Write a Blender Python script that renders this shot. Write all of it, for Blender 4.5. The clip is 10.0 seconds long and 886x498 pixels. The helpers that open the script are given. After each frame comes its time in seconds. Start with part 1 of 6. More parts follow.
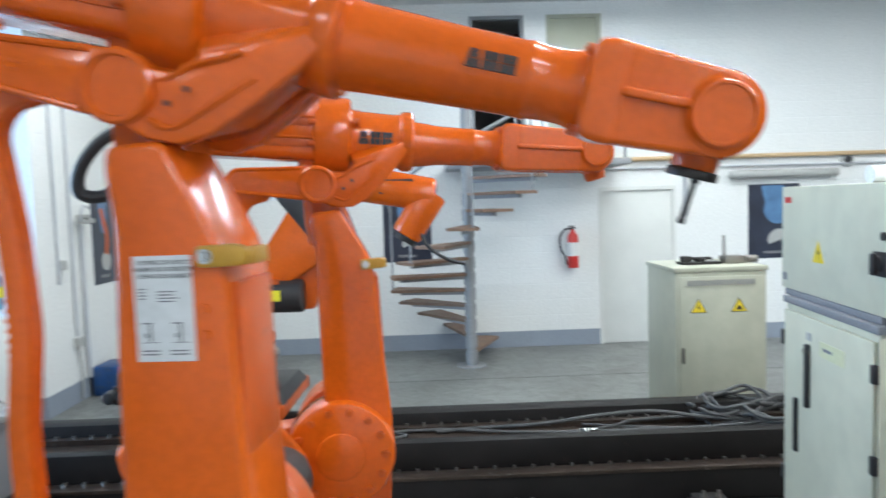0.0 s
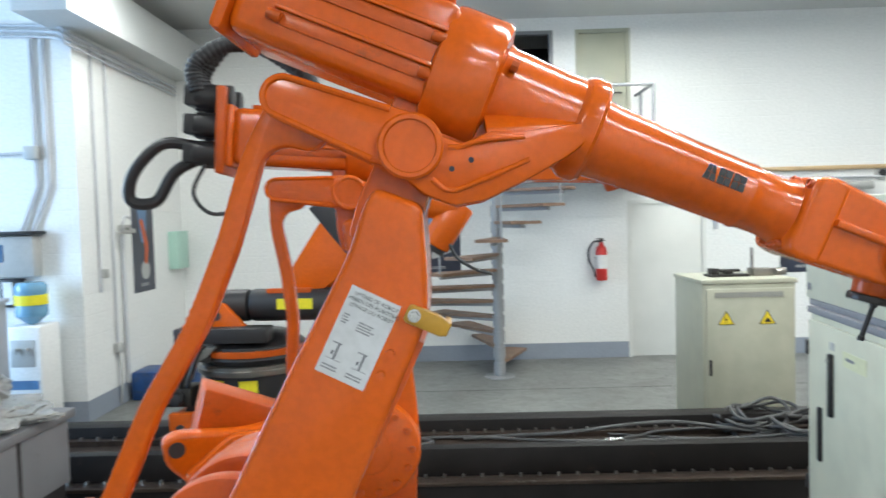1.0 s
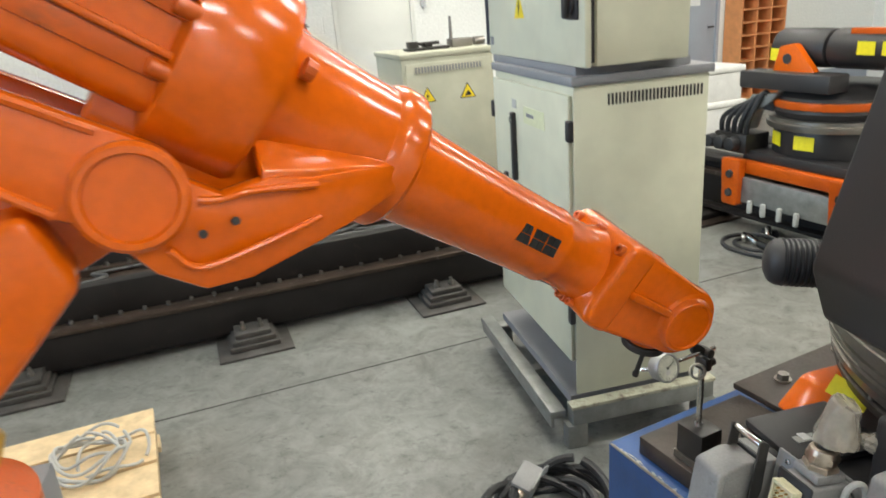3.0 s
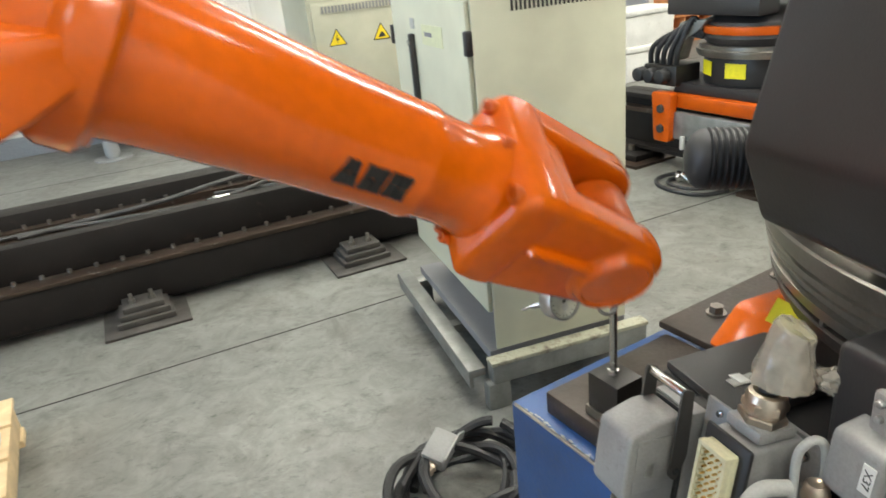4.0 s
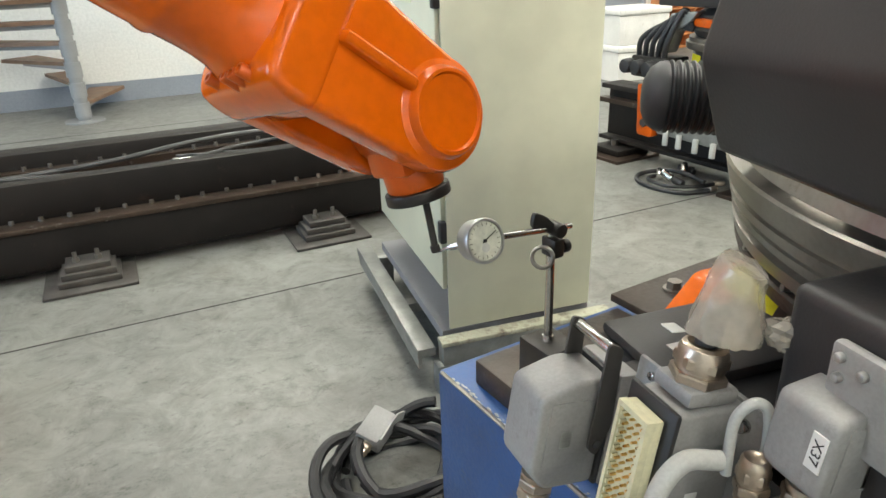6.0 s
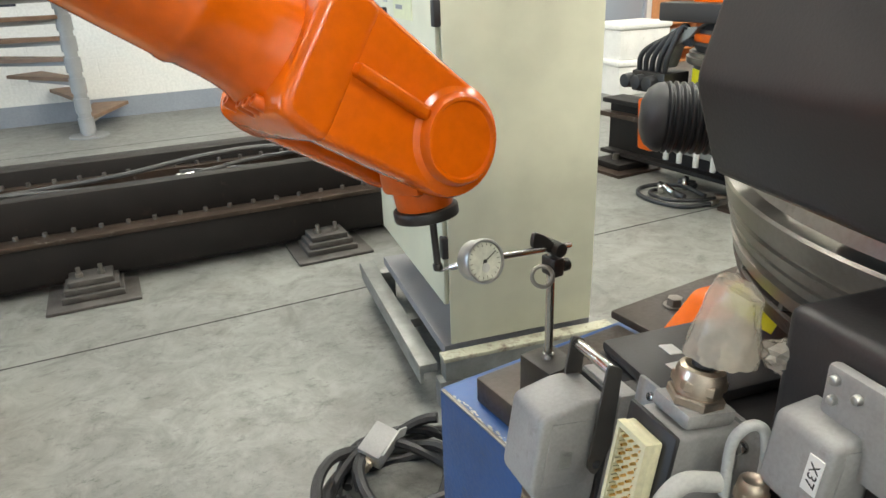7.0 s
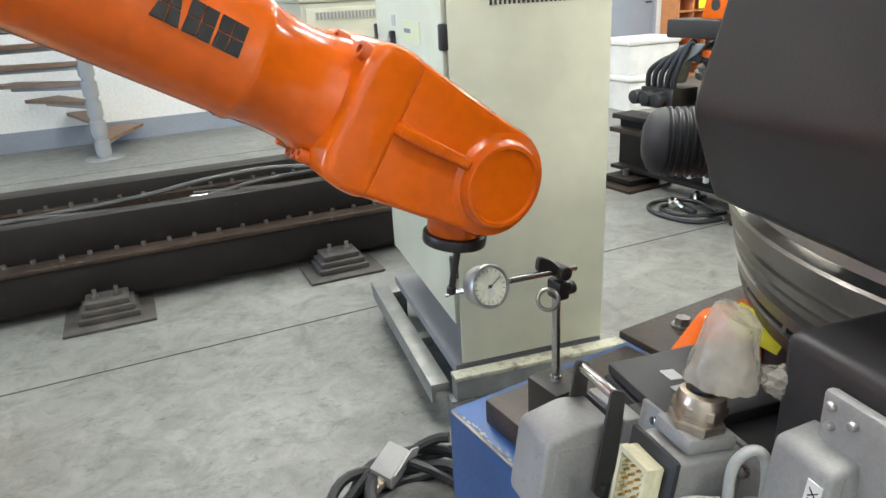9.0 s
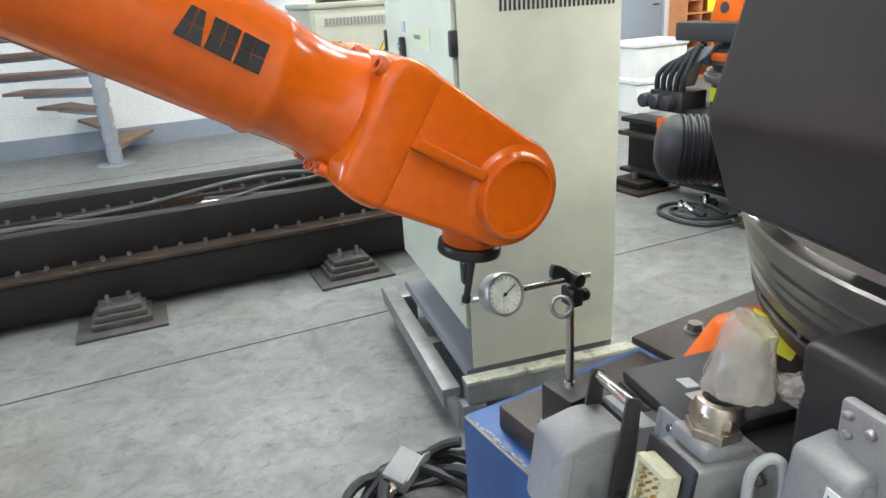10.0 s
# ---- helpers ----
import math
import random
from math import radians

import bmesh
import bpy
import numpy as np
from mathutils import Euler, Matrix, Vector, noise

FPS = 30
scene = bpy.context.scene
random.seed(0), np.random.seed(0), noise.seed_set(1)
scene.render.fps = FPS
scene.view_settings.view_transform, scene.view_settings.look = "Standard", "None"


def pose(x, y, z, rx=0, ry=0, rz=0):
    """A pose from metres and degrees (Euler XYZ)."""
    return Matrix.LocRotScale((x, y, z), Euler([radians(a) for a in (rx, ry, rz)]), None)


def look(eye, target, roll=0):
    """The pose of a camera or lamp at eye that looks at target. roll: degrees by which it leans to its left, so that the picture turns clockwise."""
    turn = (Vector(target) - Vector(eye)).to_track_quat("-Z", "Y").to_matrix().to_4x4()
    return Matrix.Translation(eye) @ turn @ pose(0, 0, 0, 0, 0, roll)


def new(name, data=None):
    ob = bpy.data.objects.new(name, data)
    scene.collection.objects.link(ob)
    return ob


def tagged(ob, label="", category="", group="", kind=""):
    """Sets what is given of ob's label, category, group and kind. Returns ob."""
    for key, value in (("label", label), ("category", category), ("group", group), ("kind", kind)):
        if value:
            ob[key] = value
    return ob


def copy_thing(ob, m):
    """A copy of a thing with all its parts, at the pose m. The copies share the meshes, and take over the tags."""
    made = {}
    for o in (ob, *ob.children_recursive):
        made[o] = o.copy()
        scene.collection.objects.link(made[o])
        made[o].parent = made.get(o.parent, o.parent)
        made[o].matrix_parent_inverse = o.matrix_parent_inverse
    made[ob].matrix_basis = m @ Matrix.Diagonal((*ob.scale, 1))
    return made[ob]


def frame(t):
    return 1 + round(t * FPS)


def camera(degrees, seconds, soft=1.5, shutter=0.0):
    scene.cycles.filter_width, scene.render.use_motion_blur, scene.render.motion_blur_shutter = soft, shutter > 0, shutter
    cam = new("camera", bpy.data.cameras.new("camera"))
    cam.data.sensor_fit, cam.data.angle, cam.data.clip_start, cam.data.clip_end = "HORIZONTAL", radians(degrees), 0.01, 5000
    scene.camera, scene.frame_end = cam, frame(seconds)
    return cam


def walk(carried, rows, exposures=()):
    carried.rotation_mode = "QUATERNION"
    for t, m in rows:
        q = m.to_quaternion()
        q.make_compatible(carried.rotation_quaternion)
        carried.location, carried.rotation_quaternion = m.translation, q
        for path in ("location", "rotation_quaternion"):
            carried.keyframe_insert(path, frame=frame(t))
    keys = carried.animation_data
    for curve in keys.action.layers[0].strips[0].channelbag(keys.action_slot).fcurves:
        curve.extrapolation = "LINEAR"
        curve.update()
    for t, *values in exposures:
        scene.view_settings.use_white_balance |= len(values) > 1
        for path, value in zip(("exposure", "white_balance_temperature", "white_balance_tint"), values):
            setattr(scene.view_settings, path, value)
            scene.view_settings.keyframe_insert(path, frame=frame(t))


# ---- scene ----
cam = camera(65.5, 10.0, shutter=0.4)
PATH = [
    (0, (0.316, -0.171, 1.861), (0.127, 1.816, 1.727), -1.78),
    (0.5, (0.312, -0.297, 1.862), (-0.121, 1.654, 1.784), -1.51),
    (1, (0.342, -0.273, 1.843), (0.067, 1.706, 1.751), -1.57),
    (1.5, (0.398, -0.155, 1.808), (0.401, 1.835, 1.607), -3.1),
    (2, (0.458, -0.054, 1.763), (0.635, 1.913, 1.447), -4.0),
    (2.5, (0.576, 0.1, 1.708), (0.89, 2.009, 1.201), -5.1),
    (2.7, (0.619, 0.166, 1.682), (0.974, 2.046, 1.098), -4.9),
    (3.8, (0.864, 0.466, 1.471), (1.362, 2.244, 0.701), -5.8),
    (4, (0.905, 0.491, 1.429), (1.431, 2.258, 0.656), -6.2),
    (4.2, (0.934, 0.517, 1.388), (1.487, 2.27, 0.599), -6.3),
    (4.5, (0.976, 0.528, 1.351), (1.541, 2.268, 0.542), -6.8),
    (5, (1.002, 0.547, 1.305), (1.555, 2.295, 0.506), -4.2),
    (5.5, (1.015, 0.556, 1.289), (1.583, 2.302, 0.497), -2.0),
    (7, (1.018, 0.55, 1.303), (1.582, 2.317, 0.555), -2.1),
    (7.5, (1.02, 0.548, 1.307), (1.577, 2.318, 0.561), -2.7),
    (8, (1.024, 0.542, 1.312), (1.57, 2.322, 0.581), -2.7),
    (8.5, (1.022, 0.538, 1.318), (1.564, 2.326, 0.603), -2.8),
    (9, (1.023, 0.537, 1.32), (1.559, 2.331, 0.616), -3.1),
    (9.5, (1.017, 0.537, 1.325), (1.542, 2.337, 0.627), -3.3),
    (10, (1.014, 0.535, 1.329), (1.529, 2.338, 0.635), -3.6),
]
walk(cam, [(t, look(eye, target, roll)) for t, eye, target, roll in PATH], exposures=[(0, -0.1, 5700, 4), (1.0, -0.12, 6050, 4), (2.0, -0.15, 6500, 6), (4.0, 0.2, 6850, 4), (5.5, 0.3, 6800, 4), (7.5, 0.33, 6850, 5), (8.5, 0.35, 6750, 5), (9.0, 0.36, 6350, 6), (9.5, 0.36, 6100, 6), (10.0, 0.36, 6050, 6)])

# ---------------------------------------------------------------- light
ROOM = Matrix.Rotation(radians(6.8), 4, "Z")


def room(u, v, z=0.0, rz=0.0):
    """A pose given along the room's own walls."""
    return ROOM @ pose(u, v, z, 0, 0, rz)


world = bpy.data.worlds.new("world")
world.use_nodes = True
scene.world = world
_sky = world.node_tree.nodes.new("ShaderNodeTexSky")
_sky.sky_type = "NISHITA"
_sky.sun_disc = False
_sky.sun_elevation = radians(35)
_sky.sun_rotation = radians(120)
world.node_tree.links.new(_sky.outputs[0], world.node_tree.nodes["Background"].inputs[0])
world.node_tree.nodes["Background"].inputs[1].default_value = 0.1

TUBES = [(-1.9, 1.6), (-1.9, 5.8), (2.2, -1.2), (2.2, 1.6), (2.2, 4.4), (2.2, 6.9), (4.8, 0.2), (4.8, 3.0), (4.8, 5.8), (8.0, 1.6), (8.0, 5.0), (-1.9, -2.6), (2.2, -3.6), (4.8, -2.6)]
TUBE_POWER = 74
for u, v in TUBES:
    lamp = bpy.data.lights.new("tube_light", "AREA")
    lamp.shape, lamp.size, lamp.size_y, lamp.energy, lamp.color = "RECTANGLE", 1.45, 0.16, TUBE_POWER, (1.0, 0.972, 0.925)
    new("tube_light", lamp).matrix_world = room(u, v, 4.12)
lamp = bpy.data.lights.new("window_light", "AREA")
lamp.shape, lamp.size, lamp.size_y, lamp.energy, lamp.color = "RECTANGLE", 3.2, 1.9, 480, (0.5, 0.71, 1.0)
new("window_light", lamp).matrix_world = ROOM @ pose(-7.4, 3.2, 2.3, 0, -90, 0)


# ---------------------------------------------------------------- materials
def material(name, color, rough=0.5, metal=0.0, vary=0.12, scale=3.0, fine=60.0, bump=0.05, coat=0.0, spread=0.15, dirt=None, dirt_at=0.62, spec=0.5):
    m = bpy.data.materials.new(name)
    m.use_nodes = True
    nt = m.node_tree
    bsdf = nt.nodes["Principled BSDF"]
    tex = nt.nodes.new("ShaderNodeTexCoord")
    big, small = nt.nodes.new("ShaderNodeTexNoise"), nt.nodes.new("ShaderNodeTexNoise")
    big.inputs["Scale"].default_value, small.inputs["Scale"].default_value = scale, fine
    big.inputs["Detail"].default_value, small.inputs["Detail"].default_value = 6, 4
    for n in (big, small):
        nt.links.new(tex.outputs["Object"], n.inputs["Vector"])
    ramp = nt.nodes.new("ShaderNodeValToRGB")
    ramp.color_ramp.elements[0].position, ramp.color_ramp.elements[1].position = 0.3, 0.7
    ramp.color_ramp.elements[0].color = (*[c * (1 - vary) for c in color], 1)
    ramp.color_ramp.elements[1].color = (*[min(1, c * (1 + vary)) for c in color], 1)
    nt.links.new(big.outputs[0], ramp.inputs[0])
    out = ramp.outputs[0]
    mix = nt.nodes.new("ShaderNodeMix")
    mix.data_type, mix.blend_type = "RGBA", "MULTIPLY"
    mix.inputs[0].default_value = 0.35
    gr = nt.nodes.new("ShaderNodeValToRGB")
    gr.color_ramp.elements[0].position, gr.color_ramp.elements[1].position = 0.35, 0.62
    gr.color_ramp.elements[0].color = (0.72, 0.72, 0.72, 1)
    nt.links.new(small.outputs[0], gr.inputs[0])
    nt.links.new(out, mix.inputs[6])
    nt.links.new(gr.outputs[0], mix.inputs[7])
    out = mix.outputs[2]
    if dirt:
        spots = nt.nodes.new("ShaderNodeTexNoise")
        spots.inputs["Scale"].default_value, spots.inputs["Detail"].default_value, spots.inputs["Roughness"].default_value = scale * 2.3, 9, 0.72
        nt.links.new(tex.outputs["Object"], spots.inputs["Vector"])
        dr = nt.nodes.new("ShaderNodeValToRGB")
        dr.color_ramp.elements[0].position, dr.color_ramp.elements[1].position = dirt_at - 0.07, dirt_at + 0.1
        dr.color_ramp.elements[0].color = (0, 0, 0, 1)
        nt.links.new(spots.outputs[0], dr.inputs[0])
        dm = nt.nodes.new("ShaderNodeMix")
        dm.data_type = "RGBA"
        nt.links.new(dr.outputs[0], dm.inputs[0])
        nt.links.new(out, dm.inputs[6])
        dm.inputs[7].default_value = (*dirt, 1)
        out = dm.outputs[2]
    nt.links.new(out, bsdf.inputs["Base Color"])
    rr = nt.nodes.new("ShaderNodeMapRange")
    rr.inputs["To Min"].default_value, rr.inputs["To Max"].default_value = max(0.03, rough - spread), min(1, rough + spread)
    nt.links.new(small.outputs[0], rr.inputs["Value"])
    nt.links.new(rr.outputs[0], bsdf.inputs["Roughness"])
    bsdf.inputs["Metallic"].default_value = metal
    bsdf.inputs["Specular IOR Level"].default_value = spec
    bsdf.inputs["Coat Weight"].default_value = coat
    bsdf.inputs["Coat Roughness"].default_value = 0.12
    if bump:
        b = nt.nodes.new("ShaderNodeBump")
        b.inputs["Strength"].default_value, b.inputs["Distance"].default_value = bump, 0.004
        nt.links.new(small.outputs[0], b.inputs["Height"])
        nt.links.new(b.outputs[0], bsdf.inputs["Normal"])
    return m


ORANGE = material("orange_enamel", (0.62, 0.106, 0.003), 0.19, vary=0.07, scale=5, fine=70, bump=0.02, coat=0.2, spread=0.05, dirt=(0.5, 0.083, 0.003), dirt_at=0.7, spec=0.35)
ORANGE_DULL = material("orange_cast", (0.52, 0.085, 0.004), 0.34, vary=0.14, scale=7, fine=90, bump=0.08, coat=0.1, dirt=(0.2, 0.06, 0.02), dirt_at=0.66, spec=0.35)
# the beige cabinet paint again, darkened for the weaker light on the far cabinet
BEIGE_SHADED = material("shaded_beige_cabinet_paint", (0.42, 0.418, 0.325), 0.45, vary=0.04, scale=1.6, fine=7, bump=0.0, dirt=(0.3, 0.28, 0.22), dirt_at=0.72)
BEIGE = material("beige_cabinet_paint", (0.58, 0.572, 0.44), 0.4, vary=0.035, scale=1.6, fine=7, bump=0.0, dirt=(0.4, 0.38, 0.3), dirt_at=0.72)
BLACKRUB = material("black_rubber", (0.018, 0.018, 0.02), 0.5, vary=0.2, fine=80, bump=0.05)
BLACKPAINT = material("black_satin_paint", (0.028, 0.026, 0.027), 0.42, vary=0.12, scale=2, fine=320, bump=0.06, spread=0.08, spec=0.38)
BLACKMETAL = material("black_oxide_steel", (0.03, 0.027, 0.025), 0.38, metal=0.4, vary=0.25, fine=120)
STEEL = material("bright_steel", (0.55, 0.54, 0.52), 0.25, metal=1.0, vary=0.06, fine=150, bump=0.008, spread=0.05)
WORNSTEEL = material("worn_steel", (0.29, 0.27, 0.245), 0.32, metal=0.9, vary=0.14, scale=8, fine=120, bump=0.02, spread=0.07, dirt=(0.12, 0.1, 0.085), dirt_at=0.66)
RAILDARK = material("dark_rail_paint", (0.013, 0.011, 0.0105), 0.55, vary=0.3, scale=4, fine=90, bump=0.12, dirt=(0.04, 0.028, 0.022), dirt_at=0.66, spec=0.25)
RAILRUST = material("greasy_rail_top", (0.06, 0.042, 0.032), 0.4, metal=0.5, vary=0.35, scale=9, fine=110, bump=0.15, dirt=(0.26, 0.24, 0.22), dirt_at=0.66)
FOOTGREY = material("dusty_grey_steel", (0.075, 0.069, 0.064), 0.55, metal=0.3, vary=0.25, scale=12, fine=90, bump=0.12, dirt=(0.06, 0.05, 0.045), dirt_at=0.62)
BLUE = material("blue_enamel", (0.016, 0.062, 0.2), 0.42, vary=0.3, scale=7, fine=120, bump=0.1, dirt=(0.06, 0.075, 0.1), dirt_at=0.61)
GREYPLASTIC = material("grey_connector_casting", (0.29, 0.285, 0.28), 0.42, vary=0.1, scale=16, fine=260, bump=0.07, dirt=(0.2, 0.19, 0.175), dirt_at=0.64)
GREYLIGHT = material("light_grey_plastic", (0.42, 0.42, 0.4), 0.4, vary=0.05, scale=20, fine=300, bump=0.03)
IVORY = material("ivory_insert", (0.72, 0.68, 0.46), 0.45, vary=0.08, scale=30, fine=200)
BRASS = material("nickel_brass_gland", (0.56, 0.47, 0.38), 0.34, metal=1.0, vary=0.15, scale=30, fine=200, bump=0.02)
COPPER = material("gold_contact", (0.75, 0.5, 0.2), 0.3, metal=1.0, vary=0.1)
YELLOW = material("yellow_sticker", (0.82, 0.72, 0.02), 0.5, vary=0.04, bump=0.01)
WARNYEL = material("warning_yellow", (0.8, 0.6, 0.02), 0.45, vary=0.03, bump=0.01)
OCHRE = material("ochre_bracket_paint", (0.46, 0.25, 0.02), 0.42, vary=0.15, scale=20, fine=120)
BLACK = material("black_print", (0.015, 0.015, 0.015), 0.5, vary=0.05, bump=0.0)
WHITE = material("white_label", (0.78, 0.78, 0.76), 0.45, vary=0.03, bump=0.01)
LABEL = material("silver_label", (0.62, 0.63, 0.64), 0.4, vary=0.05, bump=0.02)
INK = material("grey_print", (0.2, 0.2, 0.22), 0.5, vary=0.05, bump=0.0)
RED = material("red_paint", (0.62, 0.03, 0.025), 0.35, vary=0.08, coat=0.3)
WOOD = material("pale_pine", (0.62, 0.46, 0.27), 0.6, vary=0.18, scale=14, fine=70, bump=0.1)
SATIN = material("satin_steel", (0.46, 0.455, 0.44), 0.42, metal=0.9, vary=0.1, fine=150, bump=0.03)
PLATEBROWN = material("brown_oxide_plate", (0.045, 0.034, 0.028), 0.45, metal=0.3, vary=0.3, scale=14, fine=120, bump=0.1, dirt=(0.1, 0.08, 0.066), dirt_at=0.66)
CABLEGREY = material("dusty_grey_cable", (0.055, 0.054, 0.054), 0.5, vary=0.25, scale=10, fine=90, bump=0.05)
LIPWORN = material("worn_beige_frame_paint", (0.42, 0.41, 0.31), 0.5, vary=0.15, scale=9, fine=60, bump=0.08, dirt=(0.14, 0.11, 0.085), dirt_at=0.56)
TREAD = material("brown_tread_wood", (0.2, 0.12, 0.075), 0.55, vary=0.2, scale=9, fine=60, bump=0.1)
STAIRSTEEL = material("grey_painted_steel", (0.27, 0.275, 0.28), 0.45, vary=0.08, fine=120)
GALV = material("galvanised_steel", (0.27, 0.274, 0.262), 0.45, metal=0.55, vary=0.2, scale=14, fine=90, bump=0.08, dirt=(0.22, 0.21, 0.19), dirt_at=0.66)
GREYCAB = material("mid_grey_enamel", (0.22, 0.22, 0.235), 0.5, vary=0.08, fine=150, dirt=(0.13, 0.12, 0.11), dirt_at=0.7)
DOORGREY = material("blue_grey_door_paint", (0.34, 0.37, 0.42), 0.5, vary=0.05, fine=100)
DOORWHITE = material("cream_door_paint", (0.7, 0.7, 0.66), 0.5, vary=0.04, fine=100)
DOORBEIGE = material("olive_beige_door_paint", (0.42, 0.42, 0.32), 0.5, vary=0.05, fine=100)
# near-black; also stands in for shade in holes, gaps and the upper room
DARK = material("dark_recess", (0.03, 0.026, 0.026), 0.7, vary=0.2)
FOAM = material("white_foam_box", (0.74, 0.73, 0.7), 0.7, vary=0.06, scale=8, fine=150, bump=0.1, dirt=(0.5, 0.46, 0.4), dirt_at=0.66)
PINK = material("orange_shelf_wood", (0.66, 0.27, 0.1), 0.6, vary=0.12, scale=9, fine=60)
PIPEGREY = material("grey_conduit", (0.5, 0.51, 0.53), 0.4, vary=0.06)
PIPEOCHRE = material("ochre_gas_pipe", (0.56, 0.4, 0.22), 0.45, vary=0.08)
PAPER = material("rolled_paper", (0.72, 0.74, 0.78), 0.6, vary=0.05)
POSTERDARK = material("poster_dark_print", (0.025, 0.03, 0.05), 0.35, vary=0.25, scale=4)
POSTERBLUE = material("poster_blue_print", (0.1, 0.2, 0.36), 0.35, vary=0.3, scale=5)
GREENBOX = material("pale_green_box", (0.42, 0.62, 0.52), 0.45, vary=0.05)
WATER = material("blue_bottle_plastic", (0.16, 0.34, 0.5), 0.2, vary=0.1, coat=0.4)
PENDANT = material("olive_pendant_plastic", (0.34, 0.36, 0.29), 0.5, vary=0.06)
DIALFACE = material("yellowed_dial", (0.5, 0.5, 0.42), 0.35, vary=0.2, scale=60, fine=300, coat=0.6)
TAPE = material("yellowed_tape", (0.62, 0.62, 0.4), 0.5, vary=0.06)


def clear_film(name, tint, rough, alpha):
    m = material(name, tint, rough, vary=0.1, scale=30, fine=90, bump=0.5)
    b = m.node_tree.nodes["Principled BSDF"]
    b.inputs["Alpha"].default_value = alpha
    b.inputs["Coat Weight"].default_value = 0.6
    return m


FILM = clear_film("creased_plastic_film", (0.54, 0.48, 0.4), 0.1, 0.52)
FILMWHITE = clear_film("milky_plastic_sheet", (0.33, 0.32, 0.3), 0.3, 0.7)


def block_wall_material(name, color):
    m = material(name, color, 0.6, vary=0.025, scale=0.8, fine=40, bump=0.04)
    nt = m.node_tree
    bsdf = nt.nodes["Principled BSDF"]
    tex = nt.nodes.new("ShaderNodeTexCoord")
    sep = nt.nodes.new("ShaderNodeSeparateXYZ")
    com = nt.nodes.new("ShaderNodeCombineXYZ")
    add = nt.nodes.new("ShaderNodeMath")
    nt.links.new(tex.outputs["Object"], sep.inputs[0])
    nt.links.new(sep.outputs[0], add.inputs[0])
    nt.links.new(sep.outputs[1], add.inputs[1])
    nt.links.new(add.outputs[0], com.inputs[0])
    nt.links.new(sep.outputs[2], com.inputs[1])
    br = nt.nodes.new("ShaderNodeTexBrick")
    br.inputs["Scale"].default_value = 1.0
    br.inputs["Brick Width"].default_value, br.inputs["Row Height"].default_value = 0.4, 0.2
    br.inputs["Mortar Size"].default_value, br.inputs["Mortar Smooth"].default_value = 0.007, 0.6
    br.inputs["Color1"].default_value = br.inputs["Color2"].default_value = (1, 1, 1, 1)
    br.inputs["Mortar"].default_value = (0, 0, 0, 1)
    nt.links.new(com.outputs[0], br.inputs["Vector"])
    b = nt.nodes.new("ShaderNodeBump")
    b.inputs["Strength"].default_value, b.inputs["Distance"].default_value = 0.35, 0.006
    nt.links.new(br.outputs["Color"], b.inputs["Height"])
    nt.links.new(b.outputs[0], bsdf.inputs["Normal"])
    return m


WALL = block_wall_material("white_painted_blockwork", (0.80, 0.80, 0.775))
CEIL = material("white_ceiling_paint", (0.62, 0.63, 0.62), 0.7, vary=0.04, scale=1)
BANDGREY = material("grey_wall_band_paint", (0.27, 0.3, 0.35), 0.5, vary=0.06, scale=2)


def floor_material():
    m = material("grey_sealed_concrete", (0.18, 0.182, 0.17), 0.42, vary=0.16, scale=0.9, fine=26, bump=0.06, spread=0.16, dirt=(0.125, 0.12, 0.108), dirt_at=0.6)
    nt = m.node_tree
    bsdf = nt.nodes["Principled BSDF"]
    out = bsdf.inputs["Base Color"].links[0].from_socket
    tex = nt.nodes.new("ShaderNodeTexCoord")
    # cloudy wear, scuffed patches that run across the room, fine dark specks
    for size, detail, rough, lo, hi, dark, warp, stretch, turn in (
            (5.5, 12, 0.78, 0.36, 0.6, 0.6, 0.9, (1.0, 1.0, 1.0), 0.0),
            (4.5, 12, 0.82, 0.53, 0.7, 0.42, 0.6, (0.9, 1.15, 1.0), 0.5),
            (15.0, 10, 0.85, 0.54, 0.65, 0.4, 0.2, (0.75, 1.2, 1.0), 0.9),
            (60.0, 6, 0.7, 0.62, 0.7, 0.45, 0.0, (1.0, 1.0, 1.0), 0.0)):
        mp = nt.nodes.new("ShaderNodeMapping")
        mp.inputs["Scale"].default_value, mp.inputs["Rotation"].default_value = stretch, (0, 0, turn)
        n = nt.nodes.new("ShaderNodeTexNoise")
        n.inputs["Scale"].default_value, n.inputs["Detail"].default_value, n.inputs["Roughness"].default_value = size, detail, rough
        n.inputs["Distortion"].default_value = warp
        nt.links.new(tex.outputs["Object"], mp.inputs["Vector"])
        nt.links.new(mp.outputs[0], n.inputs["Vector"])
        r = nt.nodes.new("ShaderNodeValToRGB")
        r.color_ramp.elements[0].position, r.color_ramp.elements[1].position = lo, hi
        ends = ((dark, dark * 0.985, dark * 0.96, 1), (1.06, 1.06, 1.06, 1))
        r.color_ramp.elements[0].color, r.color_ramp.elements[1].color = ends if lo < 0.5 else (ends[1], ends[0])
        nt.links.new(n.outputs[0], r.inputs[0])
        x = nt.nodes.new("ShaderNodeMix")
        x.data_type, x.blend_type = "RGBA", "MULTIPLY"
        x.inputs[0].default_value = 0.85
        nt.links.new(out, x.inputs[6])
        nt.links.new(r.outputs[0], x.inputs[7])
        out = x.outputs[2]
    nt.links.new(out, bsdf.inputs["Base Color"])
    return m


FLOOR = floor_material()


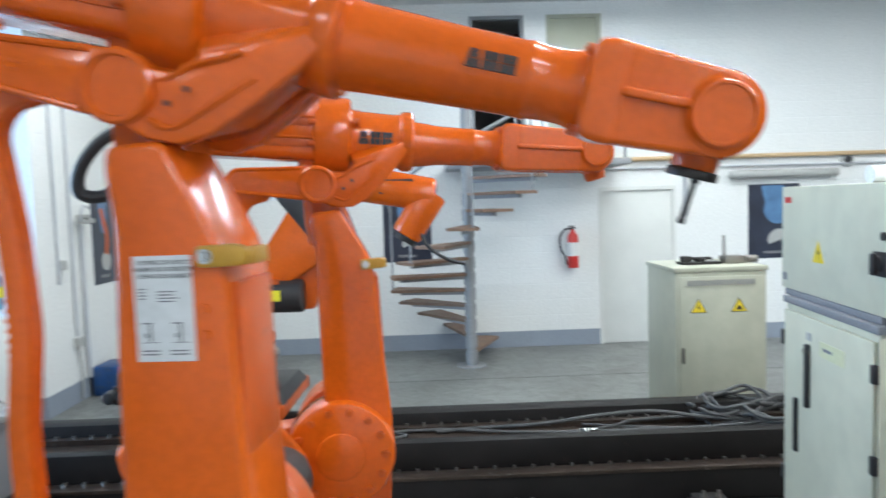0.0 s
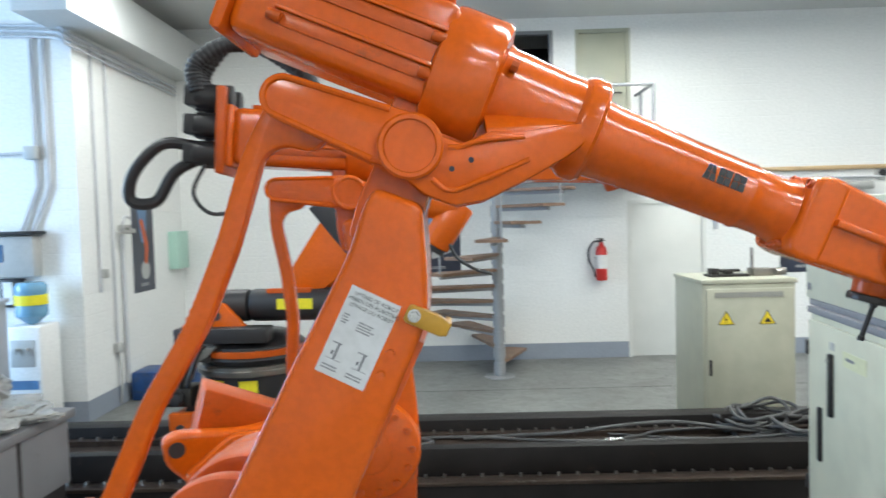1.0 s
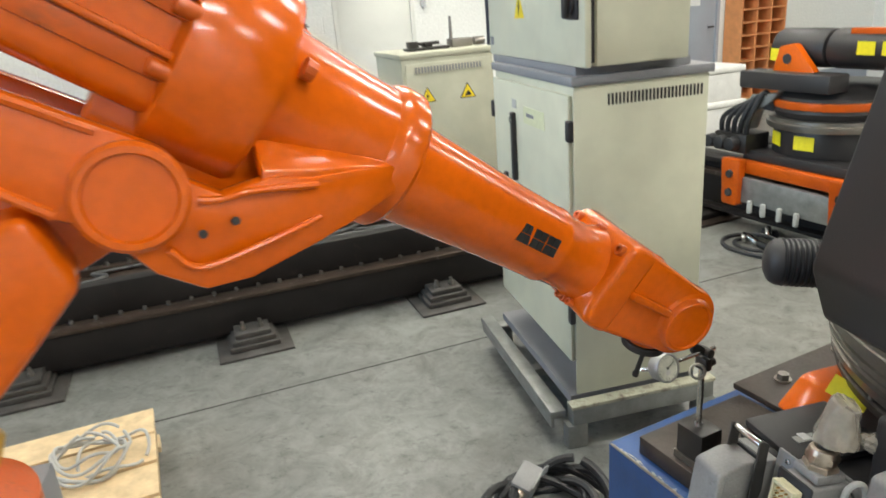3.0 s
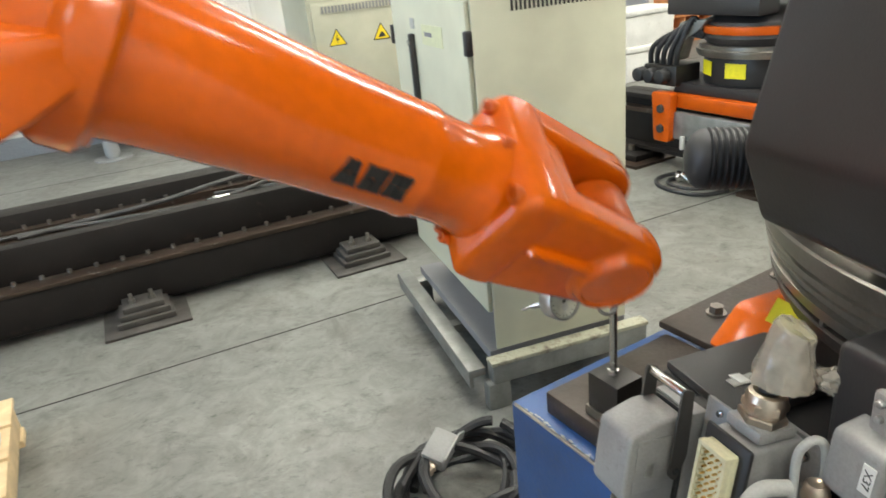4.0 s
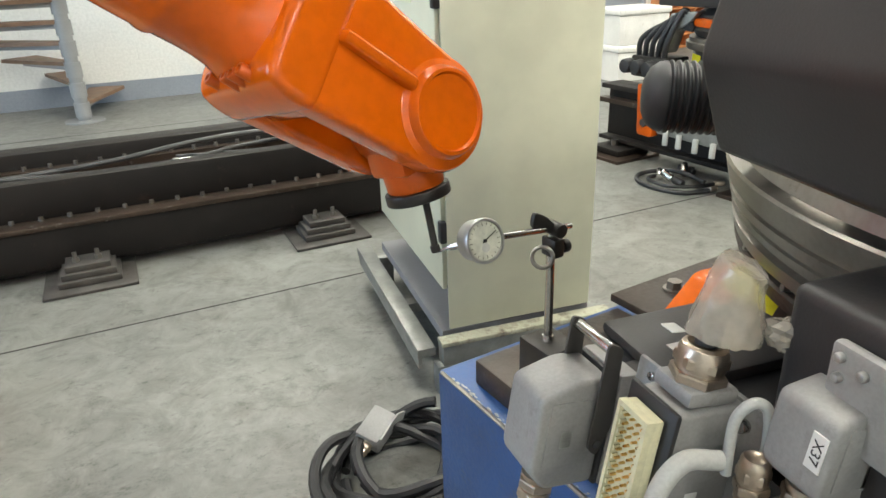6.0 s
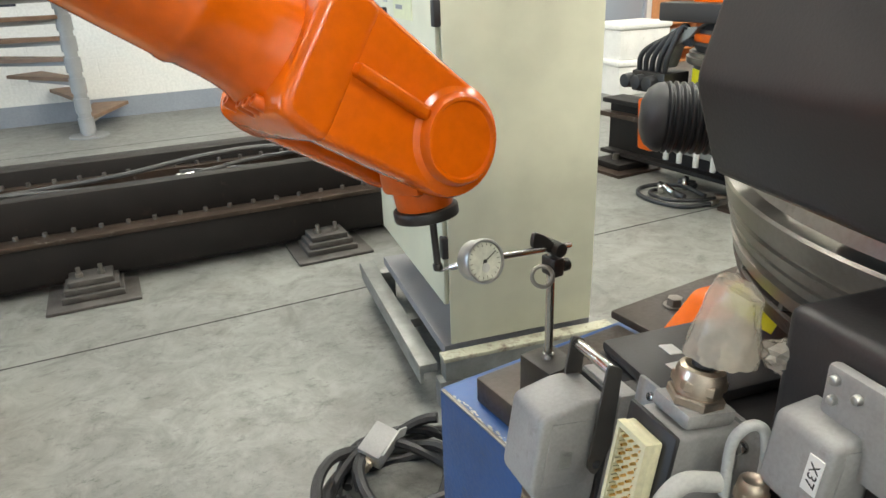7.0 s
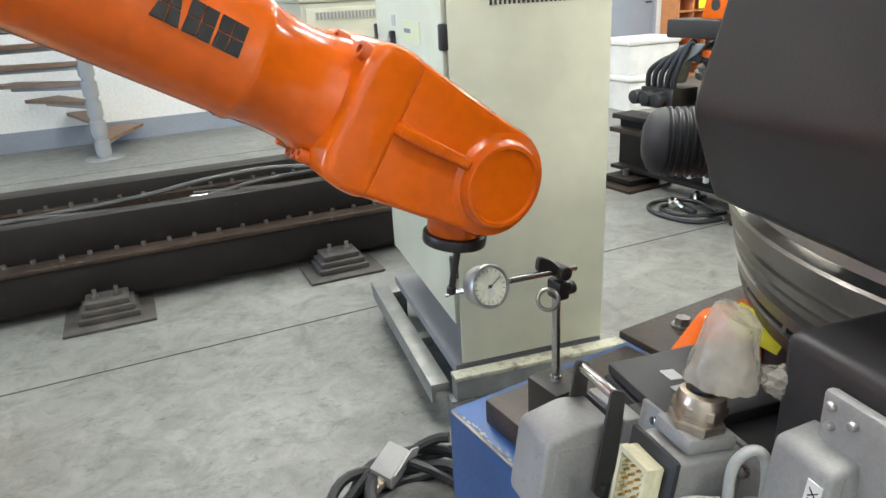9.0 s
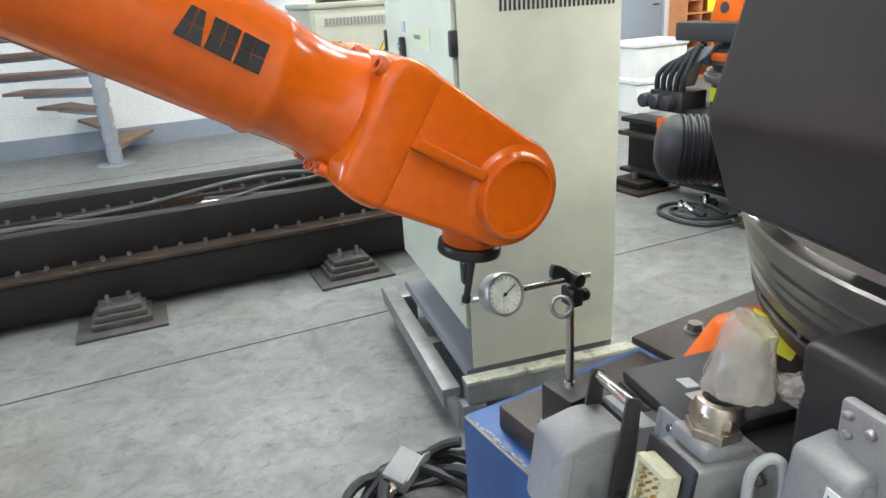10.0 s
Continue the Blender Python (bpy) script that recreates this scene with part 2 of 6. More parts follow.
# ---------------------------------------------------------------- mesh helpers
def mesh_object(name, bm, mat, smooth=35):
    bmesh.ops.recalc_face_normals(bm, faces=bm.faces)
    me = bpy.data.meshes.new(name)
    bm.to_mesh(me)
    bm.free()
    me.materials.append(mat)
    if smooth:
        for p in me.polygons:
            p.use_smooth = True
        me.set_sharp_from_angle(angle=radians(smooth))
    return new(name, me)


def part(name, bm, mat, parent, label="", m=None, smooth=35):
    ob = mesh_object(name, bm, mat, smooth)
    ob.parent = parent
    if m is not None:
        ob.matrix_basis = m
    if label:
        tagged(ob, label)
    return ob


def thing(name, m, label, category, group="", kind=""):
    ob = new(name)
    ob.empty_display_size = 0.05
    ob.matrix_world = m
    return tagged(ob, label, category, group, kind)


def solo(name, bm, mat, m, label, category="", group="", kind="", smooth=35):
    ob = mesh_object(name, bm, mat, smooth)
    ob.matrix_world = m
    return tagged(ob, label, category, group, kind)


def bevel(bm, geom, width, seg=2):
    edges = [e for e in geom if isinstance(e, bmesh.types.BMEdge)]
    bmesh.ops.bevel(bm, geom=edges, offset=width, segments=seg, profile=0.5, affect="EDGES", clamp_overlap=True)


def box(bm, x0, x1, y0, y1, z0, z1, r=0.0, seg=2, m=None):
    t = Matrix.Translation(((x0 + x1) / 2, (y0 + y1) / 2, (z0 + z1) / 2)) @ Matrix.Diagonal((x1 - x0, y1 - y0, z1 - z0, 1))
    if m is not None:
        t = m @ t
    vs = bmesh.ops.create_cube(bm, size=1, matrix=t)["verts"]
    if r:
        bevel(bm, {e for v in vs for e in v.link_edges}, r, seg)
    return bm


def new_box(*a, **k):
    return box(bmesh.new(), *a, **k)


def cyl(bm, r0, r1, a, b, seg=32, r=0.0):
    """A round bar from the point a to the point b, with radii r0 and r1."""
    a, b = Vector(a), Vector(b)
    d = b - a
    m = Matrix.Translation((a + b) / 2) @ d.to_track_quat("Z", "Y").to_matrix().to_4x4()
    vs = bmesh.ops.create_cone(bm, cap_ends=True, segments=seg, radius1=r0, radius2=r1, depth=d.length, matrix=m)["verts"]
    if r:
        ends = {e for v in vs for e in v.link_edges if len(e.link_faces) == 2 and any(len(f.verts) > 4 for f in e.link_faces)}
        bevel(bm, ends, r, 2)
    return bm


def new_cyl(*a, **k):
    return cyl(bmesh.new(), *a, **k)


def lathe(bm, profile, m=None, seg=40):
    """Turns (radius, height) pairs about z."""
    rings = []
    for r, h in profile:
        ring = [bm.verts.new((r * math.cos(2 * math.pi * i / seg), r * math.sin(2 * math.pi * i / seg), h)) for i in range(seg)]
        rings.append(ring)
    made = [v for ring in rings for v in ring]
    for a, b in zip(rings, rings[1:]):
        for i in range(seg):
            bm.faces.new((a[i], a[(i + 1) % seg], b[(i + 1) % seg], b[i]))
    if profile[0][0] > 1e-6:
        bm.faces.new(rings[0][::-1])
    if profile[-1][0] > 1e-6:
        bm.faces.new(rings[-1])
    if m is not None:
        bmesh.ops.transform(bm, matrix=m, verts=made)
    bmesh.ops.remove_doubles(bm, verts=made, dist=1e-6)
    return bm


def prism(bm, outline, y0, y1, r=0.0, seg=2, m=None):
    """An outline in x and z, drawn out from y0 to y1."""
    lo = [bm.verts.new((x, y0, z)) for x, z in outline]
    hi = [bm.verts.new((x, y1, z)) for x, z in outline]
    n = len(outline)
    bm.faces.new(lo)
    bm.faces.new(hi[::-1])
    for i in range(n):
        bm.faces.new((lo[i], hi[i], hi[(i + 1) % n], lo[(i + 1) % n]))
    bmesh.ops.recalc_face_normals(bm, faces=bm.faces)
    made = lo + hi
    if r:
        rim = [e for e in {e for v in made for e in v.link_edges} if (e.verts[0] in lo) == (e.verts[1] in lo)]
        res = bmesh.ops.bevel(bm, geom=rim, offset=r, segments=seg, profile=0.5, affect="EDGES", clamp_overlap=True)
        made = list({v for f in res["faces"] for v in f.verts} | {v for v in made if v.is_valid})
    if m is not None:
        bmesh.ops.transform(bm, matrix=m, verts=bm.verts[:] if r else made)
    return bm


def rounded(points, radius, n=5):
    """Rounds the corners of an outline."""
    out = []
    k = len(points)
    for i in range(k):
        p, a, b = Vector(points[i]), Vector(points[i - 1]), Vector(points[(i + 1) % k])
        da, db = (a - p), (b - p)
        c = min(radius, da.length * 0.45, db.length * 0.45)
        s, e = p + da.normalized() * c, p + db.normalized() * c
        for j in range(n + 1):
            t = j / n
            q = s.lerp(p, t).lerp(p.lerp(e, t), t)
            out.append((q.x, q.y))
    return out


def arc(cx, cz, r, a0, a1, n=12):
    return [(cx + r * math.cos(radians(a0 + (a1 - a0) * i / n)), cz + r * math.sin(radians(a0 + (a1 - a0) * i / n))) for i in range(n + 1)]


def smooth_path(pts, n=8):
    """A smooth run of points through the given ones."""
    p = [Vector(q) for q in pts]
    p = [p[0] * 2 - p[1]] + p + [p[-1] * 2 - p[-2]]
    out = []
    for i in range(1, len(p) - 2):
        for j in range(n):
            t = j / n
            out.append(0.5 * ((2 * p[i]) + (p[i + 1] - p[i - 1]) * t + (2 * p[i - 1] - 5 * p[i] + 4 * p[i + 1] - p[i + 2]) * t * t + (3 * p[i] - p[i - 1] - 3 * p[i + 1] + p[i + 2]) * t ** 3))
    return out + [p[-2]]


def tube(bm, pts, r, seg=10, ribs=None):
    """A tube along a run of points; ribs=(count, extra) gives a corrugated one."""
    pts = [Vector(q) for q in pts]
    if ribs:
        fine = []
        count, extra = ribs
        for i in range(count * 4 + 1):
            s = i / (count * 4) * (len(pts) - 1)
            k = min(int(s), len(pts) - 2)
            fine.append((pts[k].lerp(pts[k + 1], s - k), r + (extra if i % 4 in (1, 2) else 0)))
    else:
        fine = [(q, r) for q in pts]
    rings, up = [], None
    for i, (q, rad) in enumerate(fine):
        d = (fine[min(i + 1, len(fine) - 1)][0] - fine[max(i - 1, 0)][0]).normalized()
        if up is None:
            up = d.orthogonal().normalized()
        up = (up - d * up.dot(d)).normalized()
        side = d.cross(up)
        rings.append([bm.verts.new(q + (up * math.cos(2 * math.pi * k / seg) + side * math.sin(2 * math.pi * k / seg)) * rad) for k in range(seg)])
    for a, b in zip(rings, rings[1:]):
        for k in range(seg):
            bm.faces.new((a[k], a[(k + 1) % seg], b[(k + 1) % seg], b[k]))
    bm.faces.new(rings[0][::-1])
    bm.faces.new(rings[-1])
    return bm


def new_tube(*a, **k):
    return tube(bmesh.new(), *a, **k)


def text_mesh(words, size, depth=0.0008, bold=0.0):
    cu = bpy.data.curves.new("letters", "FONT")
    cu.body, cu.size, cu.extrude, cu.offset = words, size, depth, bold
    cu.align_x, cu.align_y = "CENTER", "CENTER"
    ob = bpy.data.objects.new("letters", cu)
    scene.collection.objects.link(ob)
    me = bpy.data.meshes.new_from_object(ob.evaluated_get(bpy.context.evaluated_depsgraph_get()))
    bm = bmesh.new()
    bm.from_mesh(me)
    bpy.data.objects.remove(ob)
    bpy.data.meshes.remove(me)
    return bm


def bolt(bm, at, axis, r, h, seg=6):
    """A hexagon or round bolt head."""
    a = Vector(at)
    return cyl(bm, r, r * 0.92, a, a + Vector(axis).normalized() * h, seg)


def grid_bars(bm, rows, x0, z0, x1, z1, y):
    """Lines of unreadable print: thin bars between two corners."""
    rnd = random.Random(rows)
    for i in range(rows):
        z = z1 - (z1 - z0) * (i + 0.5) / rows
        w = rnd.uniform(0.45, 0.95)
        box(bm, x0, x0 + (x1 - x0) * w, y - 0.0005, y, z - (z1 - z0) / rows * 0.22, z + (z1 - z0) / rows * 0.22)
    return bm


# ---------------------------------------------------------------- the room
def slab(name, u0, u1, v0, v1, z0, z1, mat, label, kind="structure"):
    return solo(name, new_box(u0, u1, v0, v1, z0, z1), mat, ROOM, label, kind=kind, smooth=0)


FAR, LEFT, CORNER, CEILING, RIGHT, BACK, WEST = 8.45, -3.2, 6.05, 4.3, 11.0, -4.5, -7.5
slab("floor", WEST - 0.3, RIGHT + 0.3, BACK - 0.3, FAR + 2.6, -0.2, 0.0, FLOOR, "grey stained sealed concrete workshop floor")
slab("ceiling", WEST - 0.3, RIGHT + 0.3, BACK - 0.3, FAR + 2.6, CEILING, CEILING + 0.2, CEIL, "flat white painted workshop ceiling")


def wall_with_holes(name, u0, u1, z0, z1, v0, v1, holes, mat, label):
    bm = bmesh.new()
    us = sorted({u0, u1, *[h[0] for h in holes], *[h[1] for h in holes]})
    for a, b in zip(us, us[1:]):
        cuts = sorted((h[2], h[3]) for h in holes if h[0] <= a and h[1] >= b)
        z = z0
        for lo, hi in cuts:
            if lo > z:
                box(bm, a, b, v0, v1, z, lo)
            z = hi
        if z < z1:
            box(bm, a, b, v0, v1, z, z1)
    bmesh.ops.remove_doubles(bm, verts=bm.verts, dist=1e-5)
    return solo(name, bm, mat, ROOM, label, kind="structure", smooth=0)


DOOR = (2.48, 3.46, 0.0, 1.99)
UPDOOR = (0.9, 1.58, 2.32, 4.14)
UPDOOR2 = (1.86, 2.54, 2.32, 4.14)
GDOOR = (7.05, 8.0, 0.0, 2.02)
wall_with_holes("wall_north", LEFT, RIGHT, 0, CEILING, FAR, FAR + 0.2, [DOOR, UPDOOR, UPDOOR2, GDOOR], WALL, "white painted blockwork wall with a grey painted foot")
slab("wall_west_inner", LEFT - 0.2, LEFT, CORNER, FAR, 0, CEILING, WALL, "white painted blockwork side wall")
slab("wall_north_west", WEST, LEFT - 0.2, CORNER, CORNER + 0.2, 0, CEILING, WALL, "white painted wall with conduits, lit by daylight")
slab("wall_east", RIGHT, RIGHT + 0.2, BACK, FAR + 0.2, 0, CEILING, WALL, "plain white painted side wall")
slab("wall_south", WEST, RIGHT, BACK - 0.2, BACK, 0, CEILING, WALL, "plain white painted end wall")
w = wall_with_holes("wall_west", BACK, CORNER, 0, CEILING, 0, 0.2, [(1.5, 4.9, 1.3, 3.3)], WALL, "white painted outer wall with a wide window opening")
w.matrix_world = ROOM @ pose(WEST, 0, 0, 0, 0, 90)
# the unlit room's darkness is put into the colour of these surfaces
slab("room_beyond", UPDOOR[0] - 0.4, UPDOOR[1] + 0.4, FAR + 1.6, FAR + 1.7, 2.2, CEILING, DARK, "wall beyond the upper doorway, near-black for the unlit room")
slab("room_beyond_floor", UPDOOR[0] - 0.4, UPDOOR2[1] + 0.4, FAR + 0.2, FAR + 1.7, 2.1, 2.2, DARK, "floor beyond the upper doorway, near-black for the unlit room")
slab("room_beyond_side", UPDOOR[0] - 0.5, UPDOOR[0] - 0.4, FAR + 0.2, FAR + 1.7, 2.1, CEILING, DARK, "side wall beyond the upper doorway, near-black for the unlit room")
slab("room_beyond_side", UPDOOR[1] + 0.2, UPDOOR[1] + 0.26, FAR + 0.2, FAR + 1.7, 2.1, CEILING, DARK, "side wall beyond the upper doorway, near-black for the unlit room")
slab("baseboard", LEFT + 0.006, DOOR[0] - 0.002, FAR - 0.006, FAR, 0, 0.2, BANDGREY, "grey painted band along the foot of the wall")
slab("baseboard", DOOR[1] + 0.002, GDOOR[0], FAR - 0.006, FAR, 0, 0.2, BANDGREY, "grey painted band along the foot of the wall")
slab("baseboard", GDOOR[1], RIGHT, FAR - 0.006, FAR, 0, 0.2, BANDGREY, "grey painted band along the foot of the wall")
slab("baseboard", LEFT, LEFT + 0.006, CORNER - 0.006, FAR, 0, 0.2, BANDGREY, "grey painted band along the foot of the wall")
slab("baseboard", WEST, LEFT, CORNER - 0.006, CORNER, 0, 0.2, BANDGREY, "grey painted band along the foot of the wall")


def door_leaf(name, hole, mat, label, notice=False):
    u0, u1, z0, z1 = hole
    e = thing(name, ROOM, label, "door", kind="structure")
    part("leaf", new_box(u0 + 0.045, u1 - 0.045, FAR + 0.02, FAR + 0.065, z0 + 0.006, z1 - 0.045, r=0.003), mat, e)
    bm = bmesh.new()
    box(bm, u0, u0 + 0.045, FAR - 0.012, FAR + 0.09, z0, z1)
    box(bm, u1 - 0.045, u1, FAR - 0.012, FAR + 0.09, z0, z1)
    box(bm, u0 + 0.045, u1 - 0.045, FAR - 0.012, FAR + 0.09, z1 - 0.045, z1)
    part("frame", bm, mat, e)
    bm = new_cyl(0.011, 0.011, (u1 - 0.12, FAR + 0.02, z0 + 1.02), (u1 - 0.12, FAR - 0.035, z0 + 1.02), 12)
    box(bm, u1 - 0.22, u1 - 0.11, FAR - 0.045, FAR - 0.03, z0 + 1.01, z0 + 1.03, r=0.004)
    part("door_handle", bm, BLACKMETAL, e)
    if notice:
        part("notice", new_box(u0 + 0.4, u0 + 0.62, FAR + 0.012, FAR + 0.0155, z0 + 1.32, z0 + 1.62), WHITE, e, "white paper notice")
    return e


door_leaf("door_1", DOOR, DOORWHITE, "closed cream painted flush door in a painted frame")
door_leaf("door_2", UPDOOR2, DOORBEIGE, "closed olive-beige flush door on the upper landing")
door_leaf("door_3", GDOOR, DOORGREY, "closed blue-grey steel door with a paper notice", notice=True)
e = thing("door_frame", ROOM, "grey frame of the open upper doorway", "door", kind="structure")
bm = bmesh.new()
box(bm, UPDOOR[0], UPDOOR[0] + 0.04, FAR - 0.012, FAR + 0.09, UPDOOR[2], UPDOOR[3])
box(bm, UPDOOR[1] - 0.04, UPDOOR[1], FAR - 0.012, FAR + 0.09, UPDOOR[2], UPDOOR[3])
box(bm, UPDOOR[0], UPDOOR[1], FAR - 0.012, FAR + 0.09, UPDOOR[3] - 0.04, UPDOOR[3])
part("frame", bm, STAIRSTEEL, e)

# saw-cut joints of the floor
for a, b in (((-3.0, 3.06), (9.0, 3.22)), ((-3.0, 6.9), (9.0, 6.95))):
    d = Vector((b[0] - a[0], b[1] - a[1], 0))
    bm = new_box(0, d.length, -0.004, 0.004, 0.0, 0.0012)
    solo("floor_joint", bm, DARK, ROOM @ Matrix.Translation((a[0], a[1], 0)) @ Matrix.Rotation(math.atan2(d.y, d.x), 4, "Z"), "dark saw-cut joint in the concrete floor", kind="structure")

# window of the west wall
e = thing("window_1", ROOM @ pose(WEST - 0.1, 0, 0, 0, 0, 90), "wide steel-framed daylight window", "window", kind="structure")
bm = bmesh.new()
for k in range(5):
    x = 1.5 + 3.4 * k / 4
    box(bm, x - 0.025, x + 0.025, -0.03, 0.03, 1.3, 3.3)
for z in (1.325, 3.275):
    box(bm, 1.5, 4.9, -0.025, 0.025, z - 0.025, z + 0.025)
part("window_frame", bm, STAIRSTEEL, e)

# ceiling luminaires
TUBEGLOW = bpy.data.materials.new("lit_tube")
TUBEGLOW.use_nodes = True
_b = TUBEGLOW.node_tree.nodes["Principled BSDF"]
_b.inputs["Base Color"].default_value = (0.9, 0.9, 0.86, 1)
_b.inputs["Emission Color"].default_value = (1, 0.96, 0.88, 1)
_b.inputs["Emission Strength"].default_value = 6.0
for u, v in TUBES:
    e = thing("ceiling_light", room(u, v, 4.13), "white twin-tube fluorescent ceiling light, switched on", "ceiling light", "workshop ceiling lights")
    part("housing", new_box(-0.77, 0.77, -0.11, 0.11, 0.06, 0.17, r=0.01), CEIL, e)
    for y in (-0.095, 0.095):
        part("tube", new_cyl(0.013, 0.013, (-0.74, y, 0.03), (0.74, y, 0.03), 10), TUBEGLOW, e)


# ---------------------------------------------------------------- walls' fittings
def wall_poster(m, w, h, label, figure):
    """m: centre of the poster; x along the wall, y out of it, z up."""
    e = thing("poster", m, label, "poster")
    part("sheet", new_box(-w / 2, w / 2, -0.004, 0, -h / 2, h / 2), POSTERDARK, e)
    part("panel_print", prism(bmesh.new(), rounded([(-w * 0.1, h * 0.05), (w * 0.1, h * 0.05), (w * 0.2, h * 0.48), (-w * 0.25, h * 0.48)], 0.03), -0.0055, -0.004), POSTERBLUE, e, "blue printed light field")
    if figure:
        part("arm_print", prism(bmesh.new(), rounded([(-0.16 * w, 0.3 * h), (-0.02 * w, 0.33 * h), (0.22 * w, 0.02 * h), (0.14 * w, -0.2 * h), (0.0, -0.18 * h), (0.06 * w, 0.0)], 0.03), -0.0065, -0.0055), ORANGE_DULL, e, "orange printed machine arm")
        part("base_print", prism(bmesh.new(), arc(0.05 * w, -0.26 * h, 0.2 * w, 0, 360, 24)[:-1], -0.0062, -0.0048), GREYLIGHT, e, "pale printed round base")
    else:
        part("shape_print", prism(bmesh.new(), arc(0.08 * w, 0.16 * h, 0.28 * w, 0, 360, 28)[:-1], -0.0065, -0.0055), POSTERBLUE, e, "blue printed round shape")
        part("shape_print", prism(bmesh.new(), arc(0.1 * w, -0.26 * h, 0.22 * w, 20, 200, 20), -0.0065, -0.0055), GREYLIGHT, e, "pale printed half round")
    part("line_print", grid_bars(bmesh.new(), 2, -w * 0.2, -h * 0.44, w * 0.2, -h * 0.4, -0.0055), GREYLIGHT, e, "line of unreadable small print")
    return e


wall_poster(ROOM @ pose(LEFT, 7.34, 1.6, 0, 0, 90), 0.52, 0.99, "dark poster with an orange robot arm on the white wall", True)
wall_poster(ROOM @ pose(4.72, FAR, 1.5, 0, 0, 0), 0.66, 0.94, "dark poster with blue round shapes on the white wall", False)
wall_poster(ROOM @ pose(0.06, FAR, 1.6, 0, 0, 0), 0.6, 0.94, "dark poster with blue round shapes behind the robots", False)


def conduit(name, pts, r, mat, label, category="pipe", m=ROOM, seg=8):
    return solo(name, new_tube(pts, r, seg), mat, m, label, category)


conduit("gas_pipe", [(2.45, FAR - 0.05, 2.33), (7.0, FAR - 0.05, 2.33)], 0.028, PIPEOCHRE, "ochre painted gas pipe along the white wall")
conduit("conduit", [(3.58, FAR - 0.03, 2.4), (3.58, FAR - 0.03, 1.6)], 0.03, PIPEGREY, "short grey downpipe beside the cream door")
conduit("conduit", [(2.0, FAR - 0.03, 2.22), (6.9, FAR - 0.03, 2.2)], 0.014, PIPEGREY, "thin grey conduit along the wall")
conduit("conduit", [(9.0, FAR - 0.06, 0.0), (9.0, FAR - 0.06, CEILING)], 0.05, PIPEGREY, "grey vertical pipe on the white wall")
e = thing("wall_lamp", ROOM, "long grey tubular lamp fixed to the wall", "lamp")
part("tube_housing", new_cyl(0.05, 0.05, (4.12, FAR - 0.08, 2.1), (5.5, FAR - 0.08, 2.1), 20, r=0.01), GREYLIGHT, e)
for u in (4.3, 5.3):
    part("clip", new_box(u - 0.02, u + 0.02, FAR - 0.08, FAR, 2.09, 2.15, r=0.004), STEEL, e)
e = thing("socket", ROOM, "small round white wall socket on the pipe run", "socket")
part("plate", new_cyl(0.09, 0.09, (5.65, FAR, 2.25), (5.65, FAR - 0.03, 2.25), 24, r=0.008), GREYLIGHT, e)
part("face", new_cyl(0.045, 0.04, (5.65, FAR - 0.03, 2.25), (5.65, FAR - 0.06, 2.25), 20), BLACKRUB, e)

# side wall: conduits, switch boxes
for v, top in ((6.35, 3.6), (6.62, 3.6)):
    conduit("conduit", [(LEFT + 0.02, v, top), (LEFT + 0.02, v, 1.2 if v < 6.5 else 0.62)], 0.014, PIPEGREY, "thin grey conduit running down the white wall")
conduit("conduit", smooth_path([(LEFT + 0.02, 6.62, 0.6), (LEFT + 0.05, 6.62, 0.3), (LEFT + 0.02, 6.64, 0.02)]), 0.012, GREYLIGHT, "loose grey cable hanging to the floor")
for v, z, s in ((6.62, 0.6, 0.1), (6.4, 1.38, 0.09)):
    solo("wall_box", new_box(LEFT, LEFT + 0.06, v - s / 2, v + s / 2, z - s / 2, z + s / 2, r=0.008), GREYLIGHT, ROOM, "small grey wall junction box", "junction box")
solo("wall_box", new_box(LEFT, LEFT + 0.12, 8.0, 8.34, 1.3, 1.76, r=0.01), GREENBOX, ROOM, "pale green plastic first-aid box on the wall", "first-aid box")
e = thing("valve", ROOM @ pose(LEFT, 6.8, 1.82), "grey compressed-air valve and hoses on the wall", "valve")
bm = new_cyl(0.035, 0.035, (0.0, 0, 0), (0.12, 0, 0), 14)
cyl(bm, 0.03, 0.03, (0.09, -0.12, -0.03), (0.09, 0.12, -0.03), 12)
part("body", bm, STEEL, e)
bm = new_tube(smooth_path([(0.09, -0.12, -0.03), (0.12, -0.16, 0.05), (0.12, -0.1, 0.12), (0.1, 0.05, 0.1)]), 0.012)
part("hose", bm, PIPEGREY, e)
conduit("conduit", [(LEFT + 0.03, 6.8, 1.75), (LEFT + 0.03, 6.8, 0.2)], 0.02, PIPEGREY, "grey air pipe running down the white wall")
slab("duct", LEFT - 0.15, LEFT + 0.32, CORNER - 0.6, FAR, 3.66, 4.1, CEIL, "white painted boxed duct below the ceiling")
for k, (dz, r) in enumerate(((3.6, 0.016), (3.55, 0.016), (3.5, 0.013))):
    conduit("conduit", smooth_path([(WEST + 2.2, CORNER - 0.03, dz + 0.14), (LEFT - 0.3, CORNER - 0.03, dz + 0.1), (LEFT + 0.03, CORNER - 0.04, dz), (LEFT + 0.03, 7.0, dz - 0.02), (LEFT + 0.03, FAR - 0.1, dz - 0.04)]), r, PIPEGREY, "grey cable conduit rounding the wall corner")
for u, z1, z0 in ((-4.4, 3.62, 1.58), (-4.15, 3.62, 1.58), (-3.56, 3.62, 2.21), (-3.45, 3.62, 2.21)):
    conduit("conduit", [(u, CORNER - 0.025, z1), (u, CORNER - 0.025, z0)], 0.016, PIPEGREY, "grey vertical conduit on the daylit wall")
